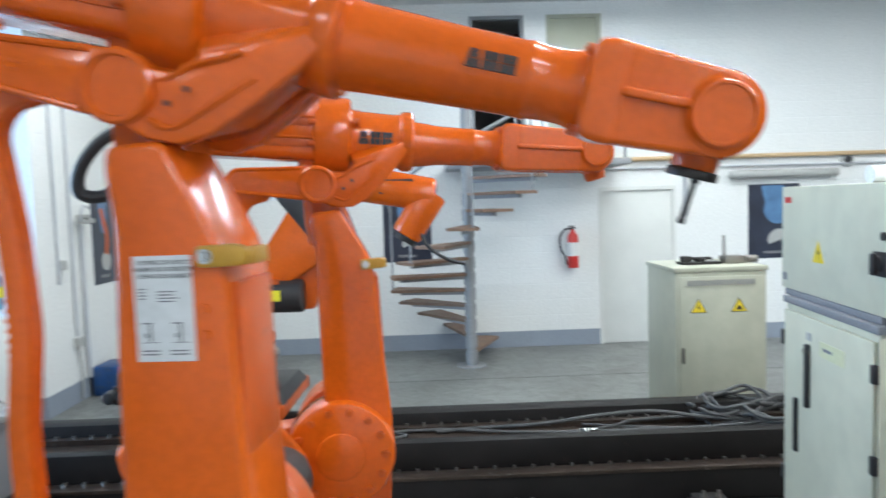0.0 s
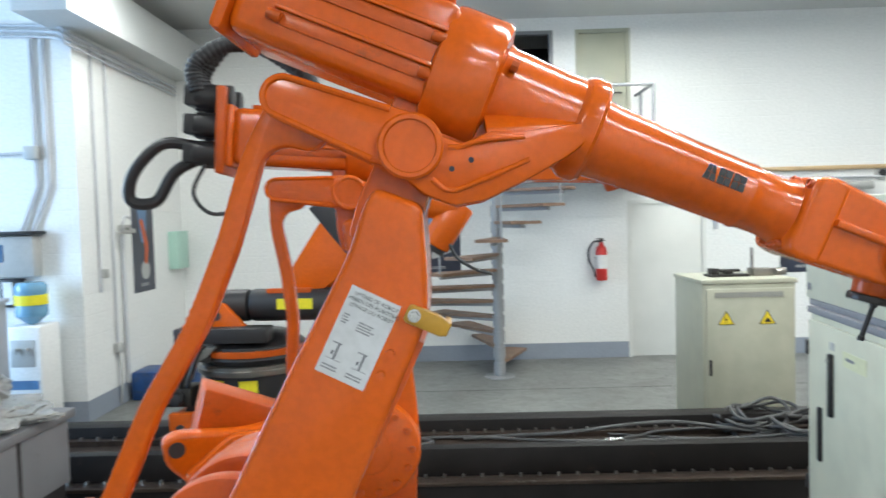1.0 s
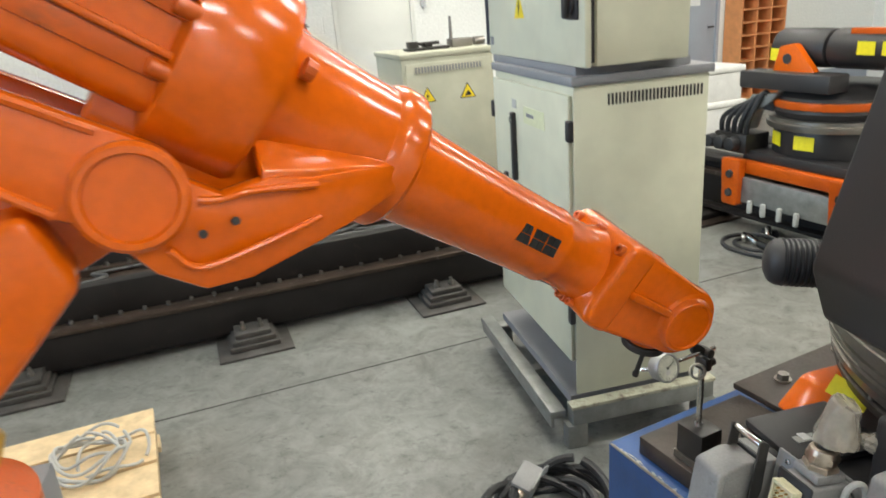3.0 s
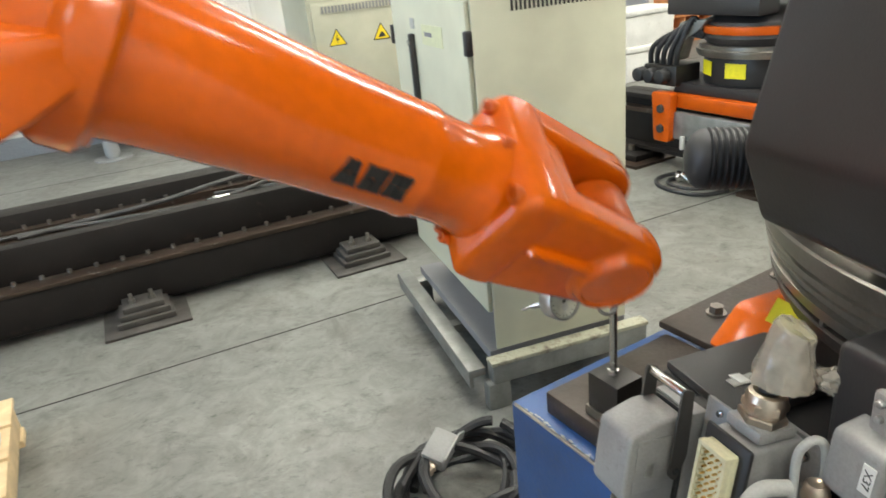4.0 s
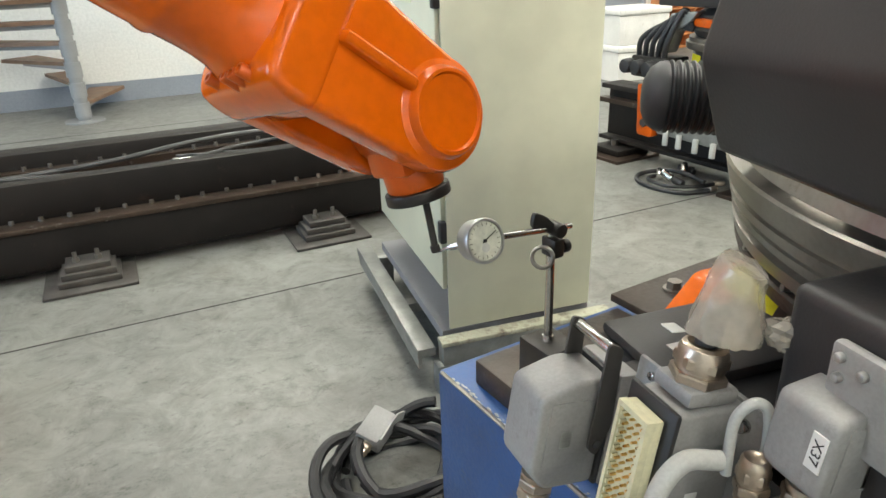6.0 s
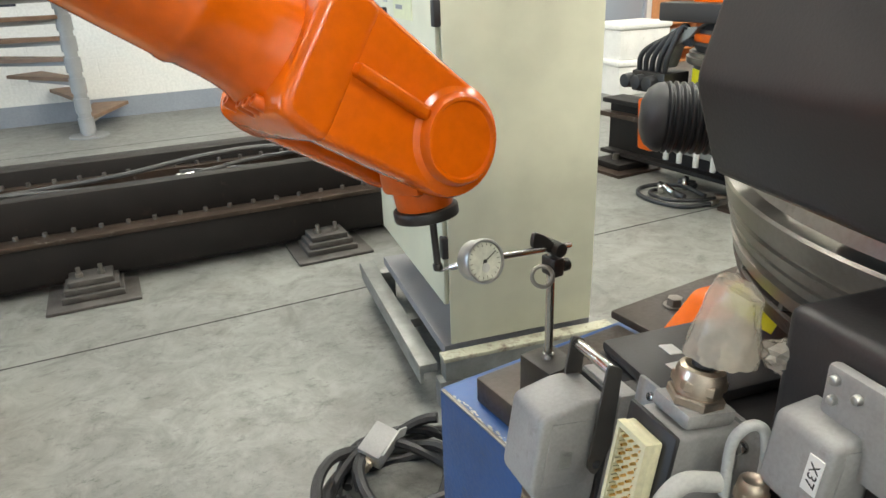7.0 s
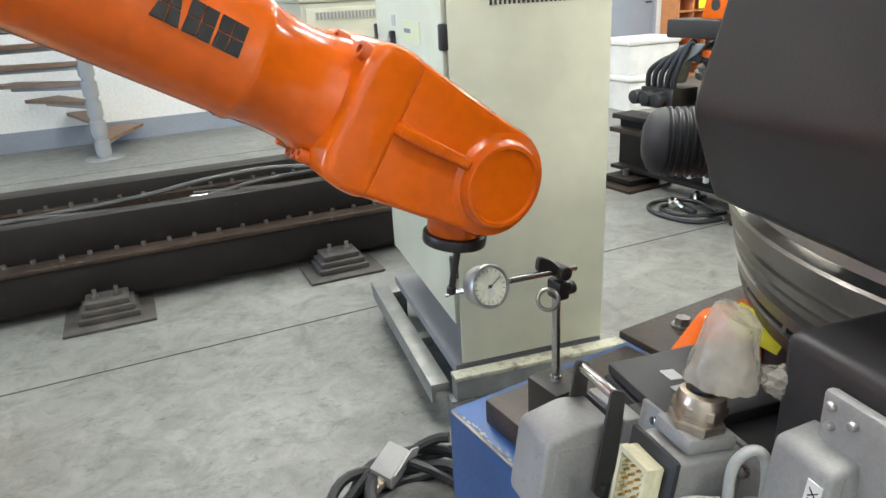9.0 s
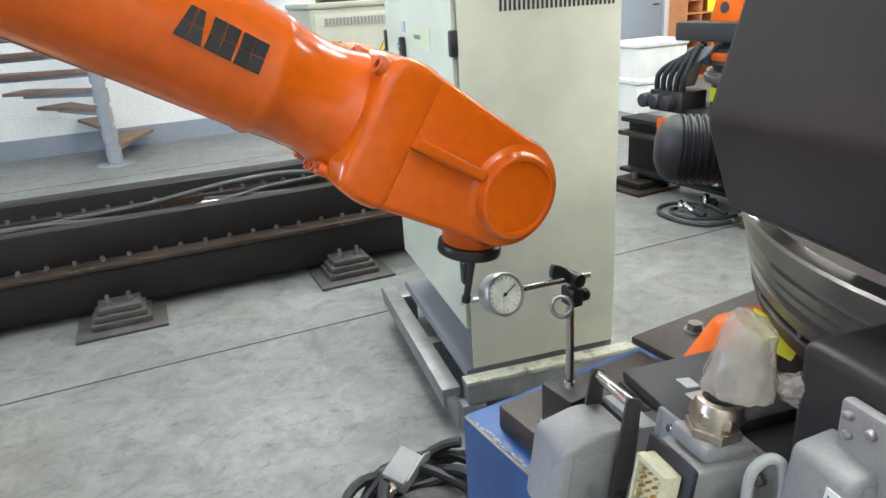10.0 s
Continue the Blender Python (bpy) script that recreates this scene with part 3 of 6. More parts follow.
conduit("conduit", [(-5.0, CORNER - 0.025, 3.35), (-4.62, CORNER - 0.025, 3.38)], 0.016, PIPEGREY, "grey conduit bend on the daylit wall")
conduit("conduit", smooth_path([(-4.28, CORNER - 0.03, 1.55), (-4.28, CORNER - 0.03, 2.4), (-4.25, CORNER - 0.03, 2.49), (-4.16, CORNER - 0.045, 2.52), (-3.6, CORNER - 0.045, 2.54)]), 0.014, PIPEGREY, "grey cross conduit on the daylit wall")
for u in (-3.56, -3.45):
    conduit("conduit", [(u, CORNER - 0.025, 2.22), (u - 0.18, CORNER - 0.03, 1.79)], 0.016, PIPEGREY, "grey slanting conduit to the distribution box")
for u, z, w, h in ((-4.6, 3.4, 0.2, 0.16), (-3.58, 2.54, 0.12, 0.12), (-4.4, 1.53, 0.12, 0.1), (-4.18, 1.5, 0.16, 0.18)):
    solo("wall_box", new_box(u - w / 2, u + w / 2, CORNER - 0.09, CORNER, z - h / 2, z + h / 2, r=0.01), GREYLIGHT, ROOM, "grey plastic junction box on the daylit wall", "junction box")
e = thing("distribution_box", room(-3.86, CORNER, 0.02), "pale grey wall distribution box with a dark window", "distribution box")
part("case", new_box(-0.32, 0.3, -0.14, 0, 1.38, 1.76, r=0.015), GREYLIGHT, e)
part("lid", new_box(-0.36, 0.34, -0.2, 0.0, 1.77, 1.8, r=0.004), BLACKPAINT, e, "thin dark cover sheet")
part("window", new_box(-0.22, 0.02, -0.147, -0.14, 1.52, 1.68, r=0.005), POSTERBLUE, e, "dark blue inspection window")
solo("wall_box", new_box(-3.96, -3.73, CORNER - 0.05, CORNER, 1.11, 1.38, r=0.01), BLACKPAINT, ROOM, "black clipboard box with a white sheet on the wall", "clipboard")
solo("paper_sheet", new_box(-3.92, -3.83, CORNER - 0.056, CORNER - 0.051, 1.14, 1.35), WHITE, ROOM, "white paper sheet on the black clipboard", "paper")


def water_cooler(m):
    e = thing("water_cooler", m, "white water cooler with a blue bottle on top", "water cooler")
    part("cabinet", new_box(-0.16, 0.16, -0.16, 0.16, 0, 0.98, r=0.02), WHITE, e)
    part("tap_recess", new_box(-0.11, 0.11, -0.165, -0.155, 0.62, 0.86, r=0.02), GREYLIGHT, e)
    for x in (-0.045, 0.045):
        bm = new_cyl(0.014, 0.014, (x, -0.162, 0.78), (x, -0.2, 0.78), 12)
        cyl(bm, 0.01, 0.01, (x, -0.195, 0.78), (x, -0.195, 0.74), 10)
        part("tap", bm, GREYLIGHT, e)
    part("stripe", new_box(-0.13, 0.13, -0.163, -0.16, 0.42, 0.5), POSTERBLUE, e, "blue printed stripe")
    bm = lathe(bmesh.new(), [(0.03, 0.98), (0.06, 1.0), (0.13, 1.06), (0.135, 1.1), (0.128, 1.14), (0.135, 1.18), (0.128, 1.23), (0.135, 1.28), (0.135, 1.32), (0.11, 1.36), (0.0, 1.37)])
    part("bottle", bm, WATER, e, "blue plastic water bottle")
    part("bottle_label", lathe(bmesh.new(), [(0.1365, 1.16), (0.137, 1.16), (0.137, 1.25), (0.1365, 1.25)]), YELLOW, e, "yellow and white bottle label")
    return e


water_cooler(room(-3.54, CORNER - 0.24))


def fire_extinguisher(m):
    e = thing("fire_extinguisher", m, "red fire extinguisher with a black hose on the wall", "fire extinguisher")
    part("cylinder", lathe(bmesh.new(), [(0.0, -0.24), (0.06, -0.24), (0.07, -0.225), (0.07, 0.13), (0.06, 0.17), (0.03, 0.2), (0.022, 0.24), (0.0, 0.24)], seg=24), RED, e)
    part("label", lathe(bmesh.new(), [(0.0702, -0.09), (0.071, -0.09), (0.071, 0.08), (0.0702, 0.08)], seg=24), WHITE, e, "white printed label band")
    bm = new_box(-0.05, 0.05, -0.012, 0.012, 0.25, 0.265, r=0.004)
    box(bm, -0.06, 0.03, -0.012, 0.012, 0.275, 0.287, r=0.004)
    cyl(bm, 0.016, 0.016, (0, 0, 0.23), (0, 0, 0.28), 12)
    part("valve", bm, BLACKMETAL, e)
    part("hose", new_tube(smooth_path([(-0.02, -0.02, 0.25), (-0.1, -0.02, 0.24), (-0.16, -0.01, 0.14), (-0.15, 0, 0.0), (-0.1, 0, -0.1), (-0.08, -0.01, -0.2)]), 0.012), BLACKRUB, e)
    part("bracket", new_box(-0.06, 0.06, 0.02, 0.12, 0.02, 0.05), STEEL, e)
    return e


fire_extinguisher(room(2.12, FAR - 0.115, 1.24))


# ---------------------------------------------------------------- spiral stair
def spiral_stair(m):
    e = thing("spiral_staircase", m, "spiral staircase with wooden treads round a grey steel pole", "staircase")
    part("pole", new_cyl(0.055, 0.055, (0, 0, 0), (0, 0, 3.35), 24), STAIRSTEEL, e)
    part("foot_plate", new_cyl(0.17, 0.17, (0, 0, 0), (0, 0, 0.012), 32), STAIRSTEEL, e)
    z, a = 0.14, 75.0
    k = 0
    while z < 2.3:
        mm = pose(0, 0, z, 0, 0, a)
        bm = bmesh.new()
        lo = [bm.verts.new(v) for v in ((0.05, -0.05, 0), (0.88, -0.17, 0), (0.9, 0.0, 0), (0.88, 0.17, 0), (0.05, 0.05, 0))]
        f = bm.faces.new(lo)
        up = bmesh.ops.extrude_face_region(bm, geom=[f])["geom"]
        bmesh.ops.translate(bm, vec=(0, 0, 0.032), verts=[v for v in up if isinstance(v, bmesh.types.BMVert)])
        t = part("tread", bm, TREAD, e, m=mm, smooth=0)
        bm = new_box(0.04, 0.8, -0.02, 0.02, -0.04, -0.001)
        cyl(bm, 0.068, 0.068, (0, 0, -0.1), (0, 0, 0.03), 20)
        part("tread_bracket", bm, STAIRSTEEL, t)
        if k % 2 == 0 and 0.6 < z:
            part("baluster", new_cyl(0.011, 0.011, (0.87, 0.1, 0.03), (0.87, 0.1, 0.95), 8), STAIRSTEEL, t)
        z += 0.179
        a += 23.5
        k += 1
    rail = []
    for i in range(60):
        zz = 0.85 + i * (2.35 - 0.85) / 59
        aa = radians(75.0 + (zz - 0.14) / 0.179 * 23.5 + 6)
        rail.append((0.875 * math.cos(aa), 0.875 * math.sin(aa), zz + 0.92))
    part("handrail", new_tube(rail, 0.018), STAIRSTEEL, e)
    return e


STAIR_U, STAIR_V = 0.77, 7.53
spiral_stair(room(STAIR_U, STAIR_V))
e = thing("landing", ROOM, "grey steel landing with a tubular railing at the upper doors", "landing")
part("deck", new_box(0.55, 2.66, 7.62, FAR - 0.002, 2.24, 2.31, r=0.004), STAIRSTEEL, e)
part("top_rail", new_tube([(1.35, 7.66, 3.3), (2.6, 7.66, 3.3), (2.6, FAR - 0.01, 3.3)], 0.02), STAIRSTEEL, e)
part("middle_rail", new_tube([(1.35, 7.66, 2.82), (2.6, 7.66, 2.82), (2.6, FAR - 0.01, 2.82)], 0.014), STAIRSTEEL, e)
for u, v in ((1.35, 7.66), (1.98, 7.66), (2.6, 7.66), (2.6, 8.2)):
    part("post", new_cyl(0.018, 0.018, (u, v, 2.3), (u, v, 3.3), 10), STAIRSTEEL, e)


# ---------------------------------------------------------------- travel track on the floor
def travel_track(m, length):
    """A long twin-beam robot track; x along it, y across, front at y 0."""
    e = thing("robot_track", m, "long dark steel robot travel track on levelling feet", "track")
    part("front_beam", new_box(0, length, 0.0, 0.16, 0.06, 0.236, r=0.006), RAILDARK, e)
    part("front_flange", new_box(0, length, 0.03, 0.2, 0.035, 0.06), RAILDARK, e)
    part("front_rail", new_box(0, length, -0.012, 0.1, 0.237, 0.259, r=0.003), RAILRUST, e, "greasy worn guide rail")
    part("front_ridge", new_box(0, length, 0.11, 0.2, 0.237, 0.425, r=0.005), RAILDARK, e)
    part("tray", new_box(0, length, 0.2, 0.62, 0.31, 0.335), RAILRUST, e, "greasy steel cable tray")
    part("rack", new_box(0, length, 0.205, 0.25, 0.336, 0.385), WORNSTEEL, e, "grey toothed rack")
    part("back_beam", new_box(0, length, 0.62, 0.78, 0.09, 0.45, r=0.006), RAILDARK, e)
    part("back_rail", new_box(0, length, 0.56, 0.618, 0.336, 0.372), RAILRUST, e, "greasy worn guide rail")
    n = int(length / 0.116)
    bm = bmesh.new()
    for i in range(n):
        bolt(bm, (0.05 + i * 0.116, 0.08, 0.259), (0, 0, 1), 0.0125, 0.018)
    tagged(part("rail_bolts", bm, WORNSTEEL, e), kind="stuff")
    bm = bmesh.new()
    for i in range(n):
        bolt(bm, (0.09 + i * 0.116, 0.59, 0.372), (0, 0, 1), 0.012, 0.02)
    tagged(part("rail_bolts", bm, WORNSTEEL, e), kind="stuff")
    bm = bmesh.new()
    for i in range(int(length / 0.02)):
        box(bm, i * 0.02, i * 0.02 + 0.011, 0.25, 0.262, 0.34, 0.383)
    tagged(part("rack_teeth", bm, WORNSTEEL, e), kind="stuff")
    x = FOOT0
    while x < length - 0.2:
        f = part("levelling_foot", new_box(x - 0.19, x + 0.19, -0.24, 0.1, 0.0, 0.014, r=0.003), FOOTGREY, e, "worn steel levelling foot")
        for k, (w, y) in enumerate(((0.128, -0.175), (0.112, -0.155), (0.092, -0.135))):
            part("packing_plate", new_box(x - w, x + w, y, 0.03, 0.0145 + 0.0275 * k, 0.041 + 0.0275 * k, r=0.003), FOOTGREY, f)
        for dx in (-0.045, 0.045):
            bm = bolt(bmesh.new(), (x + dx, -0.08, 0.097), (0, 0, 1), 0.018, 0.018)
            cyl(bm, 0.01, 0.01, (x + dx, -0.08, 0.1), (x + dx, -0.08, 0.142), 10)
            part("bolt", bm, WORNSTEEL, f)
        x += 1.09
    return e


TRACK_U, TRACK_V = -6.0, 3.74
FOOT0 = 0.815 + 6.0 - 1.09 * 6
travel_track(room(TRACK_U, TRACK_V), 9.4)


# ---------------------------------------------------------------- switch cabinets
def triangle_sign(parent, x, y, z, s, icon):
    """A yellow warning triangle on a face that looks to -y."""
    t = part("warning_sign", prism(bmesh.new(), rounded([(x - s / 2, z), (x + s / 2, z), (x, z + s * 0.87)], 0.006), y - 0.0012, y), BLACK, parent, "yellow triangular warning sign with a black rim")
    k = 0.84
    zc = z + s * 0.29
    part("field", prism(bmesh.new(), [(x - s / 2 * k, zc - s * 0.29 * k), (x + s / 2 * k, zc - s * 0.29 * k), (x, zc + s * 0.58 * k)], y - 0.002, y - 0.0011), WARNYEL, t)
    if icon == "bolt":
        pts = [(x + 0.01 * s, zc + 0.3 * s), (x - 0.1 * s, zc - 0.02 * s), (x, zc), (x - 0.06 * s, zc - 0.22 * s), (x + 0.1 * s, zc + 0.08 * s), (x + 0.0, zc + 0.06 * s)]
    else:
        pts = [(x - 0.2 * s, zc - 0.16 * s), (x + 0.2 * s, zc - 0.16 * s), (x + 0.16 * s, zc - 0.02 * s), (x + 0.02 * s, zc + 0.12 * s), (x - 0.12 * s, zc - 0.02 * s)]
    part("symbol", prism(bmesh.new(), pts, y - 0.0028, y - 0.0019), BLACK, t)


def far_cabinet(m):
    """Low controller cabinet; front at y 0, x 0 to 0.68."""
    e = thing("controller_cabinet", m, "low beige controller cabinet with two warning triangles", "cabinet")
    part("body", new_box(0, 0.69, 0.0, 0.64, 0.08, 1.285, r=0.006), BEIGE_SHADED, e)
    part("plinth", new_box(0.02, 0.67, 0.02, 0.6, 0.0, 0.08), GREYCAB, e)
    part("lid", new_box(-0.012, 0.702, -0.012, 0.652, 1.285, 1.32, r=0.006), BEIGE_SHADED, e)
    d = part("door", new_box(0.025, 0.665, -0.016, -0.001, 0.12, 1.25, r=0.004), BEIGE_SHADED, e)
    part("vent_grille", new_box(0.08, 0.6, -0.02, -0.016, 1.18, 1.23), BEIGE_SHADED, d)
    for i in range(22):
        part("slot", new_box(0.09 + i * 0.023, 0.103 + i * 0.023, -0.022, -0.0195, 1.185, 1.225), GREYCAB, d)
    triangle_sign(d, 0.17, -0.016, 0.98, 0.125, "bolt")
    triangle_sign(d, 0.475, -0.016, 0.98, 0.125, "hand")
    bm = new_box(0.04, 0.06, -0.03, -0.016, 0.6, 0.72, r=0.004)
    part("handle", bm, BLACKPAINT, d)
    return e


far_cabinet(room(2.14, 4.86))
e = thing("machine_vice", room(2.32, 5.1, 1.32), "steel fixture parts lying on the beige cabinet", "fixture")
bm = new_box(-0.05, 0.26, -0.05, 0.1, 0, 0.02, r=0.003)
box(bm, -0.04, 0.03, -0.03, 0.05, 0.02, 0.065, r=0.004)
box(bm, 0.08, 0.14, -0.02, 0.06, 0.02, 0.05, r=0.004)
cyl(bm, 0.012, 0.012, (0.03, 0.01, 0.045), (0.2, 0.01, 0.045), 10)
part("base", bm, BLACKMETAL, e)
bm = new_box(0.29, 0.45, -0.03, 0.09, 0, 0.06, r=0.005)
cyl(bm, 0.03, 0.03, (0.48, 0.02, 0.03), (0.56, 0.02, 0.03), 14)
cyl(bm, 0.014, 0.01, (0.3, 0.02, 0.06), (0.3, 0.02, 0.22), 12)
part("clamp", bm, WORNSTEEL, e)


def tall_cabinet(m):
    """Beige stacked cabinets on a galvanised frame; door face at x 0, vent face at y 0."""
    e = thing("switch_cabinet", m, "tall beige switch cabinet with a hinged door and vent slots", "cabinet")
    W, D, Z0, Z1 = 0.5, 0.82, 0.19, 1.345
    part("body", new_box(0.004, W, 0.0, D, 0.34, Z1, r=0.006), BEIGE, e)
    part("base", new_box(0.12, W - 0.01, 0.012, D - 0.01, Z0, 0.339), GREYCAB, e, "recessed grey base")
    d = part("door", new_box(-0.014, 0.002, 0.012, D - 0.015, 0.335, Z1 - 0.03, r=0.004), BEIGE, e)
    h = part("handle", new_box(-0.034, -0.014, 0.52, 0.552, 0.92, 1.2, r=0.006), BLACKPAINT, d, "black swing handle")
    part("lock", new_cyl(0.011, 0.011, (-0.034, 0.536, 1.17), (-0.039, 0.536, 1.17), 14), STEEL, h)
    part("name_plate", new_box(-0.0165, -0.0138, 0.515, 0.56, 1.215, 1.25), GREYLIGHT, d)
    tape = part("tape", new_box(-0.016, -0.0136, 0.22, 0.43, 1.17, 1.235), TAPE, d, "yellowed paper tape with faded handwriting")
    part("handwriting", grid_bars(bmesh.new(), 1, 0, 0, 0.15, 0.03, 0), INK, tape, m=Matrix.Translation((-0.0162, 0.4, 1.19)) @ Matrix.Rotation(radians(-90), 4, "Z"))
    part("latch", new_box(-0.03, -0.012, 0.645, 0.675, 0.68, 0.93, r=0.006), BLACKPAINT, d, "black door latch bar")
    for z in (0.53, 0.865, 1.2):
        part("hinge", new_box(-0.022, 0.0, -0.008, 0.022, z - 0.035, z + 0.035, r=0.005), BLACKPAINT, e)
    for z in (0.53, 1.18):
        part("hinge", new_box(-0.022, 0.0, D - 0.02, D + 0.01, z - 0.035, z + 0.035, r=0.005), BLACKPAINT, e)
    side = part("side_panel", new_box(-0.002, W - 0.008, -0.008, -0.001, Z0 + 0.012, Z1 - 0.012, r=0.002), BEIGE, e)
    for i in range(26):
        part("vent_slot", new_box(0.12 + i * 0.0137, 0.127 + i * 0.0137, -0.0095, -0.0075, 1.275, 1.312), DARK, side)
    part("top", new_box(-0.01, W + 0.012, -0.012, D + 0.012, Z1, Z1 + 0.03, r=0.004), GREYCAB, e)
    part("frame_channel", new_box(-0.115, -0.055, -0.02, D + 0.06, 0.125, 0.155, r=0.002), GALV, e)
    part("channel_web", new_box(-0.112, -0.1, -0.015, D + 0.05, 0.085, 0.124), GALV, e)
    part("frame_channel", new_box(W, W + 0.05, -0.012, D + 0.06, 0.1, 0.155, r=0.002), GALV, e)
    part("frame_lip", new_box(-0.045, W + 0.055, -0.06, -0.009, 0.17, 0.185, r=0.003), LIPWORN, e, "worn beige lip of the frame")
    part("frame_beam", new_box(-0.04, W + 0.05, -0.056, 0.0, 0.1, 0.1695, r=0.003), GALV, e)
    part("frame_beam", new_box(-0.11, W + 0.05, D - 0.02, D + 0.04, 0.09, 0.124, r=0.003), GALV, e)
    part("cross_bar", new_box(-0.1, W, 0.35, 0.4, 0.09, 0.124), GALV, e)
    part("floor_plate", new_box(-0.02, W, 0.01, D, 0.156, 0.189), GREYCAB, e)
    for x in (-0.06, W - 0.02):
        for y in (-0.055, D - 0.02):
            part("leg", new_box(x, x + 0.08, y, y + 0.05, 0.0, 0.1, r=0.003), GALV, e)
    return e


CAB = pose(1.618, 2.378, 0)
tall_cabinet(CAB)


def upper_cabinet(m):
    """Smaller cabinet on top of the tall one; its door stands slightly open."""
    e = thing("control_box", m, "beige control box with a black rotary switch, door ajar", "cabinet")
    W, D, Z = 0.36, 0.89, 0.48
    part("body", new_box(0.035, W, -0.07, D, 0.0, Z, r=0.006), BEIGE, e)
    part("door_gap", new_box(0.012, 0.036, -0.055, D - 0.02, 0.012, Z - 0.012), DARK, e)
    d = part("door", new_box(-0.012, 0.012, -0.085, D, 0.0, Z, r=0.006), BEIGE, e)
    bm = new_cyl(0.03, 0.03, (-0.012, 0.0, 0.19), (-0.03, 0.0, 0.19), 24)
    box(bm, -0.05, -0.03, -0.014, 0.014, 0.15, 0.23, r=0.008)
    box(bm, -0.02, -0.012, -0.045, 0.045, 0.145, 0.235, r=0.006)
    part("rotary_switch", bm, BLACKPAINT, d, "black rotary mains switch")
    part("key_lock", new_cyl(0.016, 0.016, (-0.012, -0.025, 0.29), (-0.022, -0.025, 0.29), 18), BLACKPAINT, d)
    s = part("sign_holder", new_box(-0.0135, -0.0118, 0.43, 0.56, 0.14, 0.26), BEIGE, d)
    t = bmesh.new()
    prism(t, rounded([(-0.055, 0), (0.055, 0), (0, 0.096)], 0.005), -0.0012, 0)
    part("warning_sign", t, WARNYEL, s, "yellow triangular high-voltage sign", m=Matrix.Translation((-0.0137, 0.495, 0.15)) @ Matrix.Rotation(radians(-90), 4, "Z"))
    t = prism(bmesh.new(), [(0.004, 0.07), (-0.012, 0.035), (0.0, 0.04), (-0.008, 0.012), (0.014, 0.05), (0.002, 0.046)], -0.0022, -0.0011)
    part("symbol", t, BLACK, s, m=Matrix.Translation((-0.0137, 0.495, 0.15)) @ Matrix.Rotation(radians(-90), 4, "Z"))
    part("name_plate", new_box(-0.0138, -0.0118, 0.78, 0.85, 0.405, 0.432), RED, d, "small red and white maker's plate")
    part("rating_plate", new_box(-0.0138, -0.0118, 0.83, 0.87, 0.04, 0.075), INK, d)
    c = part("socket_box", new_box(0.19, 0.31, -0.17, -0.069, 0.35, 0.44, r=0.006), BLACKPAINT, e, "black connector housing")
    bm = new_cyl(0.03, 0.03, (0.31, -0.12, 0.39), (0.36, -0.12, 0.39), 16)
    cyl(bm, 0.02, 0.02, (0.36, -0.12, 0.39), (0.42, -0.12, 0.385), 14)
    part("plug", bm, GREYLIGHT, c)
    bm = new_cyl(0.02, 0.02, (W, 0.3, 0.14), (W + 0.08, 0.28, 0.14), 12)
    box(bm, W, W + 0.05, 0.2, 0.34, 0.06, 0.22, r=0.008)
    part("cable_socket", bm, GREYLIGHT, e)
    return e


upper_cabinet(pose(1.645, 2.4, 1.405))
solo("base_rail", new_box(0, 0.42, 0.0, 0.86, 0, 0.03, r=0.004), GREYCAB, pose(1.635, 2.395, 1.375), "dark grey bearing frame between the two cabinets", "frame")
bm = bmesh.new()
lathe(bm, [(0.014, 0), (0.036, 0), (0.036, 0.3), (0.014, 0.3)], seg=28)
solo("paper_roll", bm, PAPER, pose(1.79, 2.8, 1.923, 0, 90, 3), "loose roll of white drawing paper on the control box", "paper roll")


# ---------------------------------------------------------------- cables on the track
def cable_coil(name, m, turns, r0, label, seed, r=0.014, mat=BLACKRUB, squash=0.8, lift=0.03):
    rnd = random.Random(seed)
    e = thing(name, m, label, "cable")
    for k in range(turns):
        ra = r0 * rnd.uniform(0.75, 1.1)
        cx, cy = rnd.uniform(-0.06, 0.06), rnd.uniform(-0.05, 0.05)
        ph, tilt = rnd.uniform(0, 6.28), rnd.uniform(-0.1, 0.25)
        pts = []
        for i in range(37):
            a = ph + 2 * math.pi * i / 36 * 0.97
            pts.append((cx + ra * math.cos(a), cy + squash * ra * math.sin(a), r + k * lift + 0.02 * math.sin(3 * a + k) + max(0, tilt * ra * (1 + math.cos(a - 1)))))
        part("loop", new_tube(pts, r, 8), mat, e)
    return e


